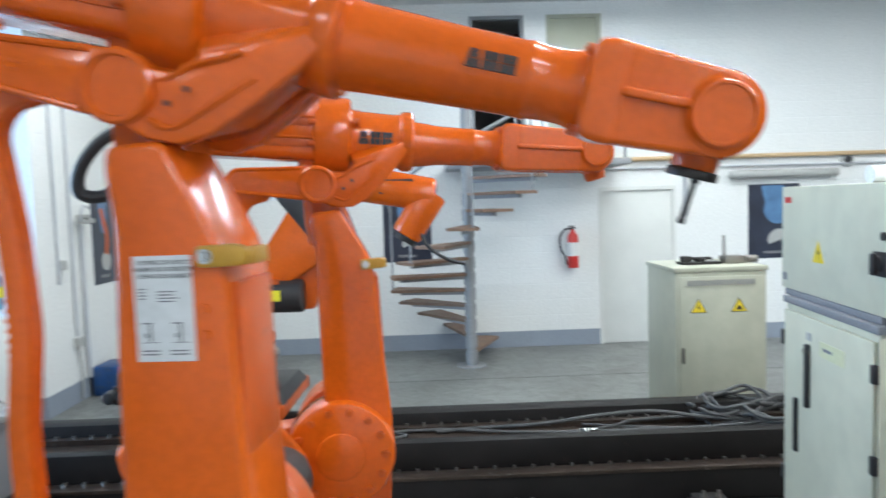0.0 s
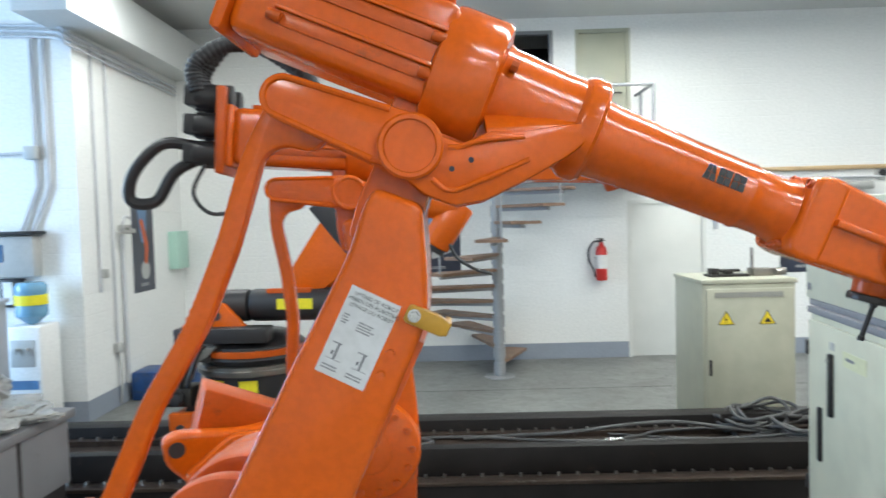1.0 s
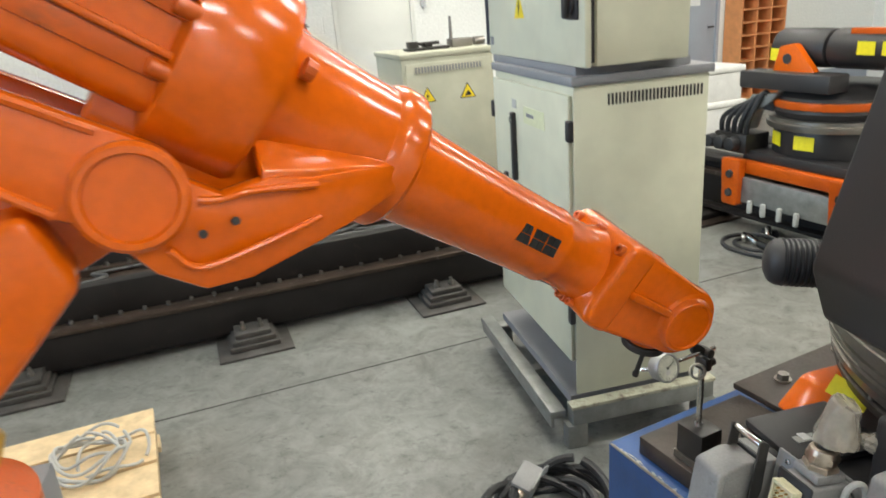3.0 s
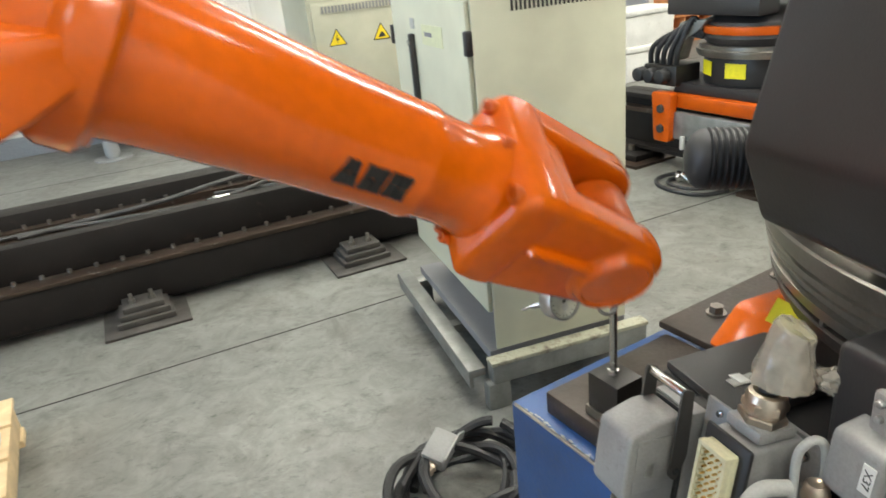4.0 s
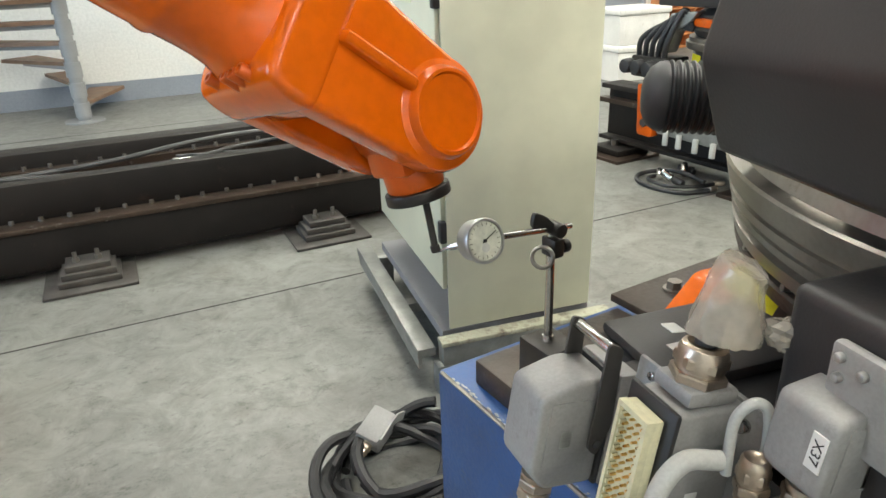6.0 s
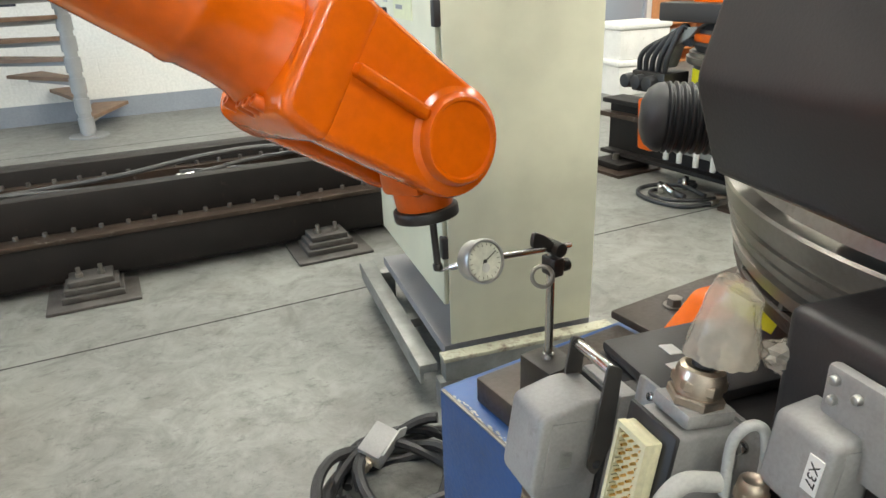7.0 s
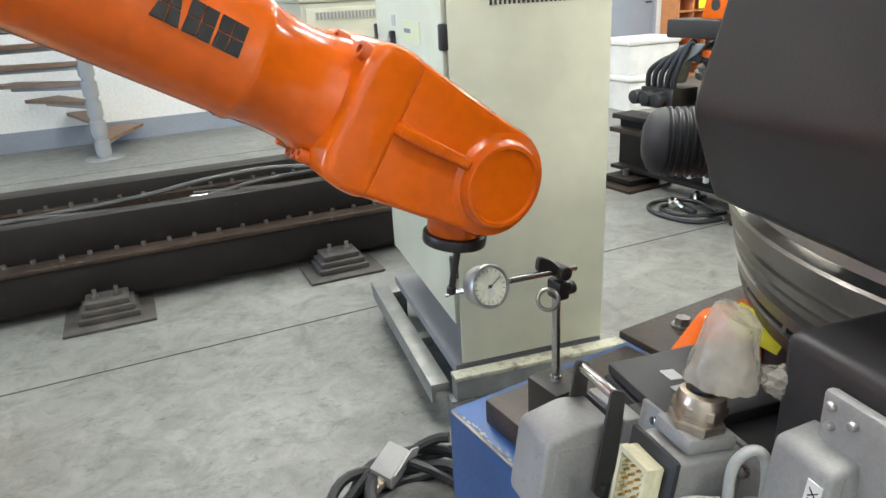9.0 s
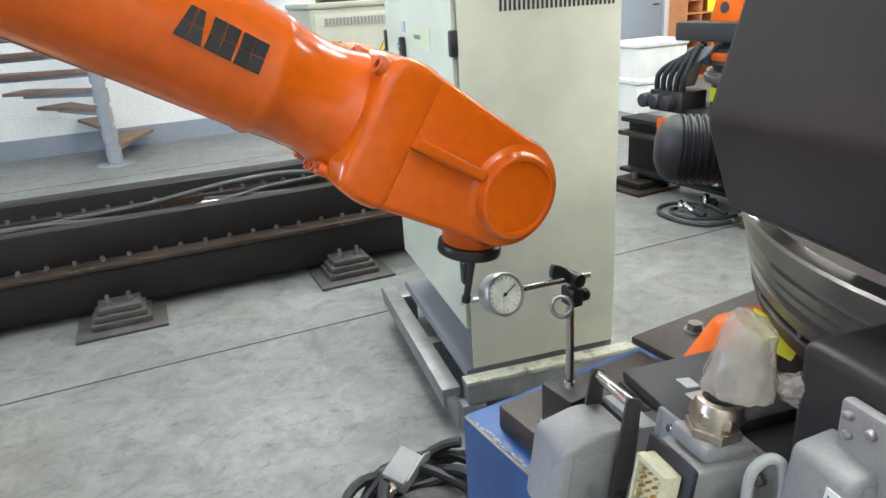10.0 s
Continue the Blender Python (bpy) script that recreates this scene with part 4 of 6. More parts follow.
cable_coil("cable_coil", room(2.3, 4.3, 0.345), 7, 0.22, "heap of coiled grey cables lying on the track", 3, r=0.0125, squash=0.7, lift=0.02, mat=CABLEGREY)
cable_coil("cable_coil", room(2.62, 4.12, 0.345), 6, 0.3, "wide loops of grey cable spilling over the track", 14, r=0.0125, squash=0.55, lift=0.022, mat=CABLEGREY)
for k, pts in enumerate((
        [(0.32, 4.26, 0.35), (0.6, 4.3, 0.352), (1.0, 4.22, 0.39), (1.4, 4.2, 0.44), (1.75, 4.24, 0.44), (2.1, 4.2, 0.4), (2.3, 4.16, 0.39)],
        [(0.9, 4.08, 0.35), (1.2, 4.1, 0.36), (1.5, 4.2, 0.37), (1.62, 4.3, 0.36), (1.9, 4.28, 0.38), (2.3, 4.24, 0.4)],
        [(-0.1, 4.12, 0.35), (0.12, 4.2, 0.352), (0.05, 4.28, 0.352), (0.4, 4.29, 0.352), (0.9, 4.18, 0.352), (1.6, 4.12, 0.36), (2.4, 4.1, 0.37)],
        [(1.3, 4.3, 0.35), (1.7, 4.16, 0.36), (2.05, 4.1, 0.37), (2.45, 4.02, 0.42), (2.7, 4.06, 0.43)])):
    solo("loose_cable", new_tube(smooth_path(pts), 0.0135 - 0.001 * k, 8), CABLEGREY, ROOM, "loose grey cable running along the greasy track tray", "cable")
e = thing("cable_plug", ROOM, "bright steel cable plug lying in the track tray", "plug")
part("shell", new_cyl(0.016, 0.014, (1.24, 4.12, 0.365), (1.36, 4.13, 0.37), 14, r=0.003), STEEL, e)
part("collar", new_cyl(0.019, 0.019, (1.27, 4.1225, 0.366), (1.3, 4.125, 0.367), 14, r=0.003), SATIN, e)
conduit("loose_cable", smooth_path([(2.75, 4.5, 0.36), (2.9, 4.45, 0.62), (3.2, 4.42, 0.66), (3.45, 4.4, 0.5), (3.5, 4.38, 0.36)]), 0.026, BLACKRUB, "thick black hose arched over the track", "cable")


# ---------------------------------------------------------------- six-axis robots
A1, L2, O3, L4, S1, S2 = 0.1224, 0.7747, 0.1343, 0.805, 0.27, 0.638
TOOL = 0.158


def mark_block(k, s=0.026):
    """One of the three dark blocks of the maker's mark, cut in four by thin gaps."""
    bm = bmesh.new()
    w = s * 0.84
    lean = s * 0.2 if k == 0 else 0.0
    g = s * 0.02
    for sx in (-1, 1):
        for z0, z1 in ((-s / 2, -g), (g, s / 2)):
            x0, x1 = w / 2 - lean * (z0 / s + 0.5), w / 2 - lean * (z1 / s + 0.5)
            prism(bm, [(sx * g, z0), (sx * x0, z0), (sx * x1, z1), (sx * g, z1)], -0.0012, 0.004)
    return bm


def joints_to_poses(h2, q1, q2, q3, q4, q5, q6, reach=L4):
    """The poses of the robot's moving parts in its own space, from its joint angles in degrees."""
    w = pose(0, 0, 0, 0, 0, q1)
    lower = w @ pose(A1, 0, h2, 0, q2, 0)
    elbow = lower @ Vector((0, 0, L2))
    upper = Matrix.Translation(elbow) @ pose(0, 0, 0, 0, 0, q1) @ pose(0, 0, 0, 0, q3, 0)
    fore = upper @ pose(0, 0, O3, -q4, 0, 0)
    tool = fore @ pose(reach, 0, 0, 0, q5, 0) @ pose(0, 0, 0, q6, 0, 0)
    # the coupling rod stays parallel to the lower arm
    back = upper @ Vector((-0.215, 0, 0))
    rod = Matrix.Translation(back) @ pose(0, 0, 0, 0, 0, q1) @ pose(0, 0, 0, 0, q2, 0)
    crank = w @ pose(A1, 0, h2, 0, q3, 0)
    return dict(waist=w, lower_arm=lower, upper_arm=upper, forearm=fore, wrist=tool, coupling_rod=rod, crank=crank)


def industrial_robot(m, h2, label, plate=True, tool=True, hoses=False, S2=S2, L4=L4):
    e = thing("industrial_robot", m, label, "robot", "orange six-axis robots")
    P = {}
    # stand and foot
    st = part("stand", new_box(-0.26, 0.26, -0.26, 0.26, 0.02, h2 - 0.62, r=0.006), GREYCAB, e, "grey steel robot stand")
    part("stand_foot", new_box(-0.33, 0.33, -0.33, 0.33, 0.0, 0.02, r=0.003), GREYCAB, st)
    bm = lathe(bmesh.new(), [(0.0, h2 - 0.62), (0.3, h2 - 0.62), (0.3, h2 - 0.58), (0.22, h2 - 0.52), (0.2, h2 - 0.4), (0.23, h2 - 0.36), (0.23, h2 - 0.33), (0.0, h2 - 0.33)])
    part("base", bm, ORANGE_DULL, e)
    # turning frame with two cheeks
    bm = lathe(bmesh.new(), [(0.0, h2 - 0.328), (0.24, h2 - 0.328), (0.25, h2 - 0.3), (0.24, h2 - 0.24), (0.0, h2 - 0.22)])
    outline = rounded([(-0.24, h2 - 0.25), (0.26, h2 - 0.25), (0.27, h2 - 0.08)] + arc(A1, h2, 0.15, -10, 170, 16) + [(-0.1, h2 + 0.02), (-0.26, h2 - 0.03), (-0.27, h2 - 0.12)], 0.02, 3)
    prism(bm, outline, 0.07, 0.17, r=0.012)
    prism(bm, outline, -0.045, -0.005, r=0.008)
    P["waist"] = part("waist", bm, ORANGE_DULL, e)
    drum = new_cyl(0.145, 0.145, (A1, 0.17, h2), (A1, 0.24, h2), 48, r=0.012)
    part("gear_drum", drum, ORANGE_DULL, P["waist"])
    if not tool:
        # the side that looks to the room: round gear cover with its bolt circle
        dr = part("gear_drum", new_cyl(0.16, 0.155, (A1, -0.045, h2), (A1, -0.155, h2), 48, r=0.016), ORANGE, P["waist"])
        part("cover", new_cyl(0.07, 0.068, (A1, -0.155, h2), (A1, -0.165, h2), 36, r=0.004), ORANGE, dr)
        for k in range(14):
            a = 2 * math.pi * k / 14
            part("bolt", bolt(bmesh.new(), (A1 + 0.128 * math.cos(a), -0.155, h2 + 0.128 * math.sin(a)), (0, -1, 0), 0.011, 0.008, 10), ORANGE_DULL, dr)
        lug = bmesh.new()
        prism(lug, rounded([(-0.47, h2 + 0.08), (-0.48, h2 + 0.15), (-0.44, h2 + 0.166), (-0.26, h2 + 0.15), (-0.17, h2 + 0.162), (-0.07, h2 + 0.15), (0.0, h2 + 0.05), (0.0, h2 - 0.1), (-0.2, h2 - 0.22), (-0.37, h2 - 0.2), (-0.41, h2 + 0.02)], 0.025, 4), -0.13, -0.07, r=0.014, seg=3)
        prism(lug, rounded([(-0.4, h2 - 0.19), (-0.37, h2 + 0.06), (-0.28, h2 + 0.115), (-0.1, h2 + 0.12), (-0.1, h2 + 0.15), (-0.3, h2 + 0.148), (-0.42, h2 + 0.06), (-0.42, h2 - 0.19)], 0.012, 3), -0.16, -0.12, r=0.008)
        turn = pose(0.0, -0.08, -0.03, 0, 0, 18)
        part("lifting_lug", lug, ORANGE, P["waist"], m=turn)
        part("lug_eye", new_cyl(0.022, 0.022, (-0.44, -0.1305, h2 + 0.122), (-0.44, -0.1275, h2 + 0.122), 20), DARK, P["waist"], m=turn)
        part("guard", prism(bmesh.new(), rounded([(-0.4, h2 + 0.1), (-0.36, h2 + 0.265), (-0.13, h2 + 0.165), (-0.11, h2 + 0.08)], 0.012, 3), -0.06, 0.1, r=0.006), ORANGE_DULL, P["waist"], m=turn)
    for y, s in ((0.24, 1),):
        mo = part("motor", new_cyl(0.075, 0.075, (A1, y, h2), (A1, y + 0.2 * s, h2), 32, r=0.01), BLACKPAINT, P["waist"], "black servo motor")
        part("motor_cap", new_cyl(0.06, 0.055, (A1, y + 0.2 * s, h2), (A1, y + 0.24 * s, h2), 28, r=0.006), BLACKPAINT, mo)
    # lower arm
    arm = rounded([(-0.04, -0.08), (-0.036, 0.1), (-0.03, 0.36), (-0.02, 0.58), (-0.03, 0.66), (-0.026, 0.694), (0.054, 0.7), (0.07, 0.67), (0.098, 0.62), (0.137, 0.54), (0.142, 0.38), (0.155, 0.1), (0.15, -0.07), (0.0, -0.13)], 0.03, 4)
    bm = prism(bmesh.new(), arm, -0.123, 0.05, r=0.012, seg=3)
    prism(bm, rounded([(-0.04, 0.6), (-0.05, 0.66)] + arc(0.0, L2, 0.05, 170, 10, 12) + [(0.06, 0.68), (0.07, 0.6)], 0.01, 2), -0.06, 0.046, r=0.008)
    P["lower_arm"] = part("lower_arm", bm, ORANGE, e)
    la = P["lower_arm"]
    for z in (0.467, 0.43):
        part("bolt", bolt(bmesh.new(), (0.106, -0.123, z), (0, -1, 0), 0.0075, 0.006, 8), ORANGE, la)
    part("edge_strip", new_box(0.138, 0.148, -0.1, 0.03, 0.16, 0.5, r=0.002), ORANGE_DULL, la)
    br = part("lifting_bracket", prism(bmesh.new(), rounded([(0.101, 0.523), (0.17, 0.525), (0.175, 0.548), (0.155, 0.555), (0.101, 0.553)], 0.008, 3), -0.133, -0.112, r=0.003), OCHRE, la, "ochre lifting bracket")
    part("bracket_flange", new_box(0.163, 0.175, -0.114, -0.05, 0.525, 0.549, r=0.003), OCHRE, br)
    bm = new_cyl(0.0105, 0.0105, (0.1152, -0.133, 0.539), (0.1152, -0.136, 0.539), 20)
    bolt(bm, (0.1152, -0.136, 0.539), (0, -1, 0), 0.0075, 0.006)
    part("bracket_bolt", bm, STEEL, br)
    if plate:
        pc, pl, pw, ph = 0.049, 0.468, 0.084, 0.147
        lp = part("instruction_plate", new_box(pc - pw / 2, pc + pw / 2, -0.1245, -0.123, pl - ph / 2, pl + ph / 2), LABEL, la, "silver lifting-instruction plate with small print")
        for k, words in enumerate(("LIFTING OF ROBOT", "HEBEN DES ROBOTERS", "LEVAGE DU ROBOT")):
            part("heading", text_mesh(words, 0.0084, 0.0003), BLACK, lp, m=Matrix.Translation((pc + 0.004, -0.1249, pl + 0.064 - 0.0095 * k)) @ pose(0, 0, 0, 90, 0, 0))
        part("print", grid_bars(bmesh.new(), 4, pc - 0.036, pl + 0.012, pc - 0.018, pl + 0.03, -0.1245), INK, lp)
        part("print", grid_bars(bmesh.new(), 4, pc - 0.008, pl + 0.008, pc + 0.036, pl + 0.026, -0.1245), INK, lp)
        part("print", grid_bars(bmesh.new(), 2, pc - 0.036, pl - 0.066, pc - 0.008, pl - 0.056, -0.1245), INK, lp)
        part("print", grid_bars(bmesh.new(), 2, pc + 0.006, pl - 0.066, pc + 0.034, pl - 0.056, -0.1245), INK, lp)
        for x in (-0.022, 0.022):
            bm = bmesh.new()
            box(bm, pc + x - 0.013, pc + x + 0.013, -0.1249, -0.1245, pl - 0.0475, pl - 0.0465)
            box(bm, pc + x - 0.002, pc + x + 0.002, -0.1249, -0.1245, pl - 0.047, pl - 0.02)
            box(bm, pc + x - 0.012, pc + x + 0.004, -0.1249, -0.1245, pl - 0.021, pl - 0.019)
            box(bm, pc + x - 0.008, pc + x - 0.004, -0.1249, -0.1245, pl - 0.04, pl - 0.034)
            part("diagram", bm, INK, lp)
    # crank behind the shoulder and the coupling rod
    P["crank"] = part("crank", prism(bmesh.new(), rounded([(-0.27, -0.035), (0.05, -0.05), (0.05, 0.05), (-0.27, 0.035)], 0.03, 5), -0.098, -0.066, r=0.006), ORANGE_DULL, e)
    rod = rounded([(-0.026, 0.028), (0.03, 0.02), (0.085, -0.03), (0.07, -0.06), (0.02, -0.07), (0.0, -0.1), (0.022, -0.25), (0.03, -0.4), (0.012, -0.55), (0.02, -0.77), (-0.02, -0.77), (-0.024, -0.55), (-0.008, -0.4), (-0.016, -0.25), (-0.034, -0.12), (-0.034, -0.06)], 0.03, 4)
    P["coupling_rod"] = part("coupling_rod", prism(bmesh.new(), rod, -0.086, -0.05, r=0.008), ORANGE, e)
    part("cast_letters", grid_bars(bmesh.new(), 12, -0.008, -0.52, 0.014, -0.34, -0.086), ORANGE, P["coupling_rod"], "raised cast lettering, worn")
    part("dimple", new_cyl(0.006, 0.006, (0.02, -0.0865, -0.03), (0.02, -0.0855, -0.03), 14), DARK, P["coupling_rod"])
    # upper arm: side levers, gear ring, motor block, nose
    lever = arc(-0.215, 0.0, 0.036, 90, 270, 12) + [(-0.05, -0.046)] + arc(0.0, 0.0, 0.052, 235, 285, 5) + [(0.05, -0.062), (0.1, -0.06), (0.14, -0.035), (0.19, 0.02), (0.235, 0.075), (0.27, 0.13), (0.262, 0.15), (0.2, 0.115), (0.15, 0.085), (0.11, 0.07), (0.075, 0.035)] + arc(0.0, 0.0, 0.052, 40, 95, 6)
    bm = prism(bmesh.new(), lever, -0.118, -0.088, r=0.006)
    prism(bm, lever, 0.06, 0.095, r=0.006)
    for v in bm.verts:
        if v.co.y < 0 and v.co.x > 0.1:
            v.co.y += (v.co.x - 0.1) * 0.22
    P["upper_arm"] = part("upper_arm", bm, ORANGE, e)
    ua = P["upper_arm"]
    # raised edge and cap of the lever
    bm = bmesh.new()
    tube(bm, [(x, -0.118, z) for x, z in [(-0.05, 0.043), (-0.215, 0.031)] + arc(-0.215, 0.0, 0.031, 90, 270, 12)[1:] + [(-0.05, -0.04)]], 0.0055, 8)
    part("lever_rim", bm, ORANGE, ua)
    bm = lathe(bmesh.new(), [(0.052, 0.0), (0.052, 0.012), (0.048, 0.016), (0.042, 0.016), (0.04, 0.011), (0.0, 0.011)], Matrix.Translation((0, -0.114, 0)) @ pose(0, 0, 0, 90, 0, 0), 48)
    part("elbow_cap", bm, ORANGE, ua)
    part("cast_letters", grid_bars(bmesh.new(), 2, -0.2, -0.012, -0.14, 0.012, -0.1182), ORANGE, ua, "raised cast lettering, worn")
    for x, z in ((0.0729, -0.0087), (0.0959, 0.015)):
        part("dimple", new_cyl(0.0045, 0.0045, (x, -0.1186, z), (x, -0.117, z), 12), DARK, ua)
    bm = bmesh.new()
    tube(bm, smooth_path([(0.05, -0.117, -0.035), (0.085, -0.118, -0.04), (0.13, -0.1115, 0.0), (0.18, -0.1, 0.05)]), 0.004, 8)
    tube(bm, smooth_path([(0.055, -0.118, 0.02), (0.075, -0.118, 0.03), (0.1, -0.118, 0.05), (0.16, -0.105, 0.08)]), 0.004, 8)
    part("rib", bm, ORANGE, ua)
    # cast body between the levers
    bm = prism(bmesh.new(), rounded([(-0.06, -0.04), (0.06, -0.055), (0.14, -0.02), (0.24, 0.1), (0.24, 0.165), (0.09, 0.17), (-0.06, 0.1)], 0.03, 4), -0.068, 0.062, r=0.01)
    part("casting", bm, ORANGE, ua)
    # flat web that joins the lever to the neck
    bm = bmesh.new()
    top = [bm.verts.new(v) for v in ((0.1, -0.113, 0.07), (0.258, -0.079, 0.143), (0.244, -0.05, 0.165), (0.08, -0.055, 0.105))]
    f = bm.faces.new(top)
    low = bmesh.ops.extrude_face_region(bm, geom=[f])["geom"]
    bmesh.ops.translate(bm, vec=(0.004, 0, -0.012), verts=[v for v in low if isinstance(v, bmesh.types.BMVert)])
    bevel(bm, bm.edges[:], 0.003, 2)
    part("web", bm, ORANGE, ua)
    ring = lathe(bmesh.new(), [(0.0, -0.02), (0.1, -0.02), (0.118, -0.012), (0.12, 0.0), (0.12, 0.075), (0.115, 0.084), (0.09, 0.089), (0.085, 0.1), (0.08, 0.19), (0.08, 0.228), (0.086, 0.235), (0.089, 0.242), (0.089, S1 - 0.006), (0.084, S1), (0.0, S1)], pose(0, 0, O3 + 0.006, 0, 90, 0), 56)
    part("gear_housing", ring, ORANGE, ua)
    nose = lathe(bmesh.new(), [(0.0, S1 - 0.02), (0.076, S1 - 0.02), (0.078, S1 - 0.01), (0.076, S1 + 0.004), (0.0, S1 + 0.004)], pose(0, 0, O3, 0, 90, 0), 48)
    part("nose_ring", nose, ORANGE, ua)
    for k in range(3):
        a = radians(-150 + 60 * k)
        part("bolt", bolt(bmesh.new(), (0.1, 0.1 * math.cos(a), O3 + 0.012 - 0.1 * math.sin(a) * 0.7), (1, 0, 0), 0.012, 0.012, 10), ORANGE_DULL, ua)
    mb = part("motor_block", new_box(-0.35, 0.0, -0.1, 0.1, 0.07, 0.24, r=0.022, seg=3), ORANGE, ua)
    for z in (0.115, 0.175):
        part("cooling_groove", new_box(-0.27, -0.015, -0.1035, -0.0985, z - 0.011, z + 0.011, r=0.002), ORANGE_DULL, mb)
        part("ridge", new_box(-0.28, -0.01, -0.108, -0.098, z + 0.012, z + 0.02, r=0.003), ORANGE, mb)
        for x in (-0.275, -0.02):
            part("bolt", new_cyl(0.009, 0.009, (x - 0.012, -0.106, z), (x + 0.012, -0.106, z), 12, r=0.002), ORANGE_DULL, mb)
    part("end_cover", new_box(-0.372, -0.348, -0.107, 0.107, 0.062, 0.248, r=0.01), ORANGE, mb)
    for y in (-0.055, 0.055):
        part("top_ridge", new_box(-0.3, -0.02, y - 0.03, y + 0.03, 0.238, 0.252, r=0.006), ORANGE, mb)
    if hoses:
        for k, z in enumerate((0.1, 0.185, 0.27)):
            for y in (-0.06, 0.05):
                mo = part("motor", new_cyl(0.038, 0.038, (-0.36, y, z), (-0.47, y, z), 24, r=0.006), BLACKPAINT, ua, "black servo motor")
                part("motor_cap", new_box(-0.5, -0.45, y - 0.03, y + 0.03, z - 0.03, z + 0.03, r=0.006), BLACKPAINT, mo)
        for k in range(3):
            y = -0.08 + 0.05 * k
            part("hose", new_tube(smooth_path([(-0.46, y, 0.28), (-0.47, y, 0.36), (-0.38, y + 0.02, 0.43 + 0.02 * k), (-0.24, y + 0.03, 0.42), (-0.14, y + 0.05, 0.34), (-0.1, y + 0.06, 0.22)]), 0.024, 10, ribs=(36, 0.003)), BLACKRUB, ua, "black corrugated cable hose")
        part("hose", new_tube(smooth_path([(-0.46, -0.06, 0.12), (-0.56, -0.08, 0.12), (-0.64, -0.08, 0.03), (-0.65, -0.07, -0.05), (-0.58, -0.06, -0.05), (-0.53, -0.05, 0.04), (-0.45, -0.05, 0.09)]), 0.018, 10), BLACKRUB, ua, "black cable loop")
        part("cable", new_tube(smooth_path([(-0.43, -0.07, 0.08), (-0.46, -0.1, -0.02), (-0.4, -0.12, -0.08), (-0.32, -0.11, -0.05), (-0.33, -0.08, 0.06)]), 0.006, 8), BLACKRUB, ua)
        part("plate", new_box(-0.4, -0.37, -0.115, 0.115, 0.04, 0.3, r=0.01), ORANGE_DULL, ua)
    # forearm tube with the wrist fork
    fore = lathe(bmesh.new(), [(0.0, S1), (0.068, S1), (0.065, S1 + 0.03), (0.0585, S2 - 0.198), (0.056, S2 - 0.103), (0.0572, S2 - 0.099), (0.0572, S2 - 0.092), (0.0545, S2 - 0.086), (0.053, S2 - 0.063), (0.053, S2 - 0.048), (0.0545, S2 - 0.033), (0.059, S2 - 0.02), (0.062, S2), (0.0, S2)], pose(0, 0, 0, 0, 90, 0), 48)
    P["forearm"] = part("forearm", fore, ORANGE, e)
    fa = P["forearm"]
    for k in range(3 if tool else 0):
        part("maker_mark", mark_block(k), BLACK, fa, "black maker's mark block", m=pose(0, 0, 0, -11, 0, 0) @ pose(0.464 + 0.0247 * k, -0.0581 + 0.00065 * k, 0.0, 0, 0, 1.5))
    for k in range(0 if tool else 3):
        part("maker_mark", mark_block(k, 0.036), BLACK, ua, "black maker's mark block", m=pose(0.125 + 0.034 * k, -0.0833 + 0.002 * k, O3 + 0.006, 0, 0, 3))
    wr = bmesh.new()
    # collar flange, wider below
    prism(wr, rounded([(S2 - 0.012, -0.063), (S2 + 0.01, -0.069), (S2 + 0.04, -0.069), (S2 + 0.04, 0.07), (S2 + 0.01, 0.072), (S2 - 0.01, 0.067), (S2 - 0.018, 0.05), (S2 - 0.018, -0.045)], 0.014, 4), -0.076, 0.076, r=0.024, seg=5)
    fork = rounded([(S2 + 0.015, -0.068), (L4 - 0.03, -0.0605)] + arc(L4, 0, 0.0585, -78, 80, 16) + [(L4 - 0.03, 0.0605), (S2 + 0.015, 0.071)], 0.012, 3)
    prism(wr, fork, -0.074, -0.036, r=0.014, seg=4)
    prism(wr, fork, 0.036, 0.074, r=0.014, seg=4)
    prism(wr, rounded([(S2 + 0.0, -0.062), (L4 - 0.11, -0.06), (L4 - 0.075, -0.03), (L4 - 0.075, 0.04), (L4 - 0.1, 0.06), (S2 + 0.0, 0.066)], 0.012, 3), -0.05, 0.05, r=0.004)
    wh = part("wrist_housing", wr, ORANGE, fa)
    capm = Matrix.Translation((L4, -0.07, 0)) @ pose(0, 0, 0, 90, 0, 0)
    bm = lathe(bmesh.new(), [(0.0595, -0.02), (0.0595, -0.004), (0.057, 0.002), (0.051, 0.005), (0.047, 0.0075), (0.0445, 0.0145), (0.0425, 0.0172), (0.039, 0.0176), (0.0372, 0.0145), (0.0, 0.0145)], capm, 56)
    part("wrist_cap", bm, ORANGE, wh)
    bm = lathe(bmesh.new(), [(0.0595, -0.02), (0.057, 0.002), (0.047, 0.0075), (0.0425, 0.016), (0.039, 0.0165), (0.0372, 0.0145), (0.0, 0.0145)], Matrix.Translation((L4, 0.07, 0)) @ pose(0, 0, 0, -90, 0, 0), 48)
    part("wrist_cap", bm, ORANGE, wh)
    bm = prism(bmesh.new(), [(S2 + 0.03, -0.068), (S2 + 0.035, -0.084), (L4 - 0.05, -0.086), (L4 - 0.03, -0.07)], 0.0, 0.013, r=0.004, seg=3)
    bmesh.ops.transform(bm, matrix=Matrix(((1, 0, 0, 0), (0, 0, 1, 0), (0, 1, 0, -0.002), (0, 0, 0, 1))), verts=bm.verts)
    part("side_fin", bm, ORANGE, wh)
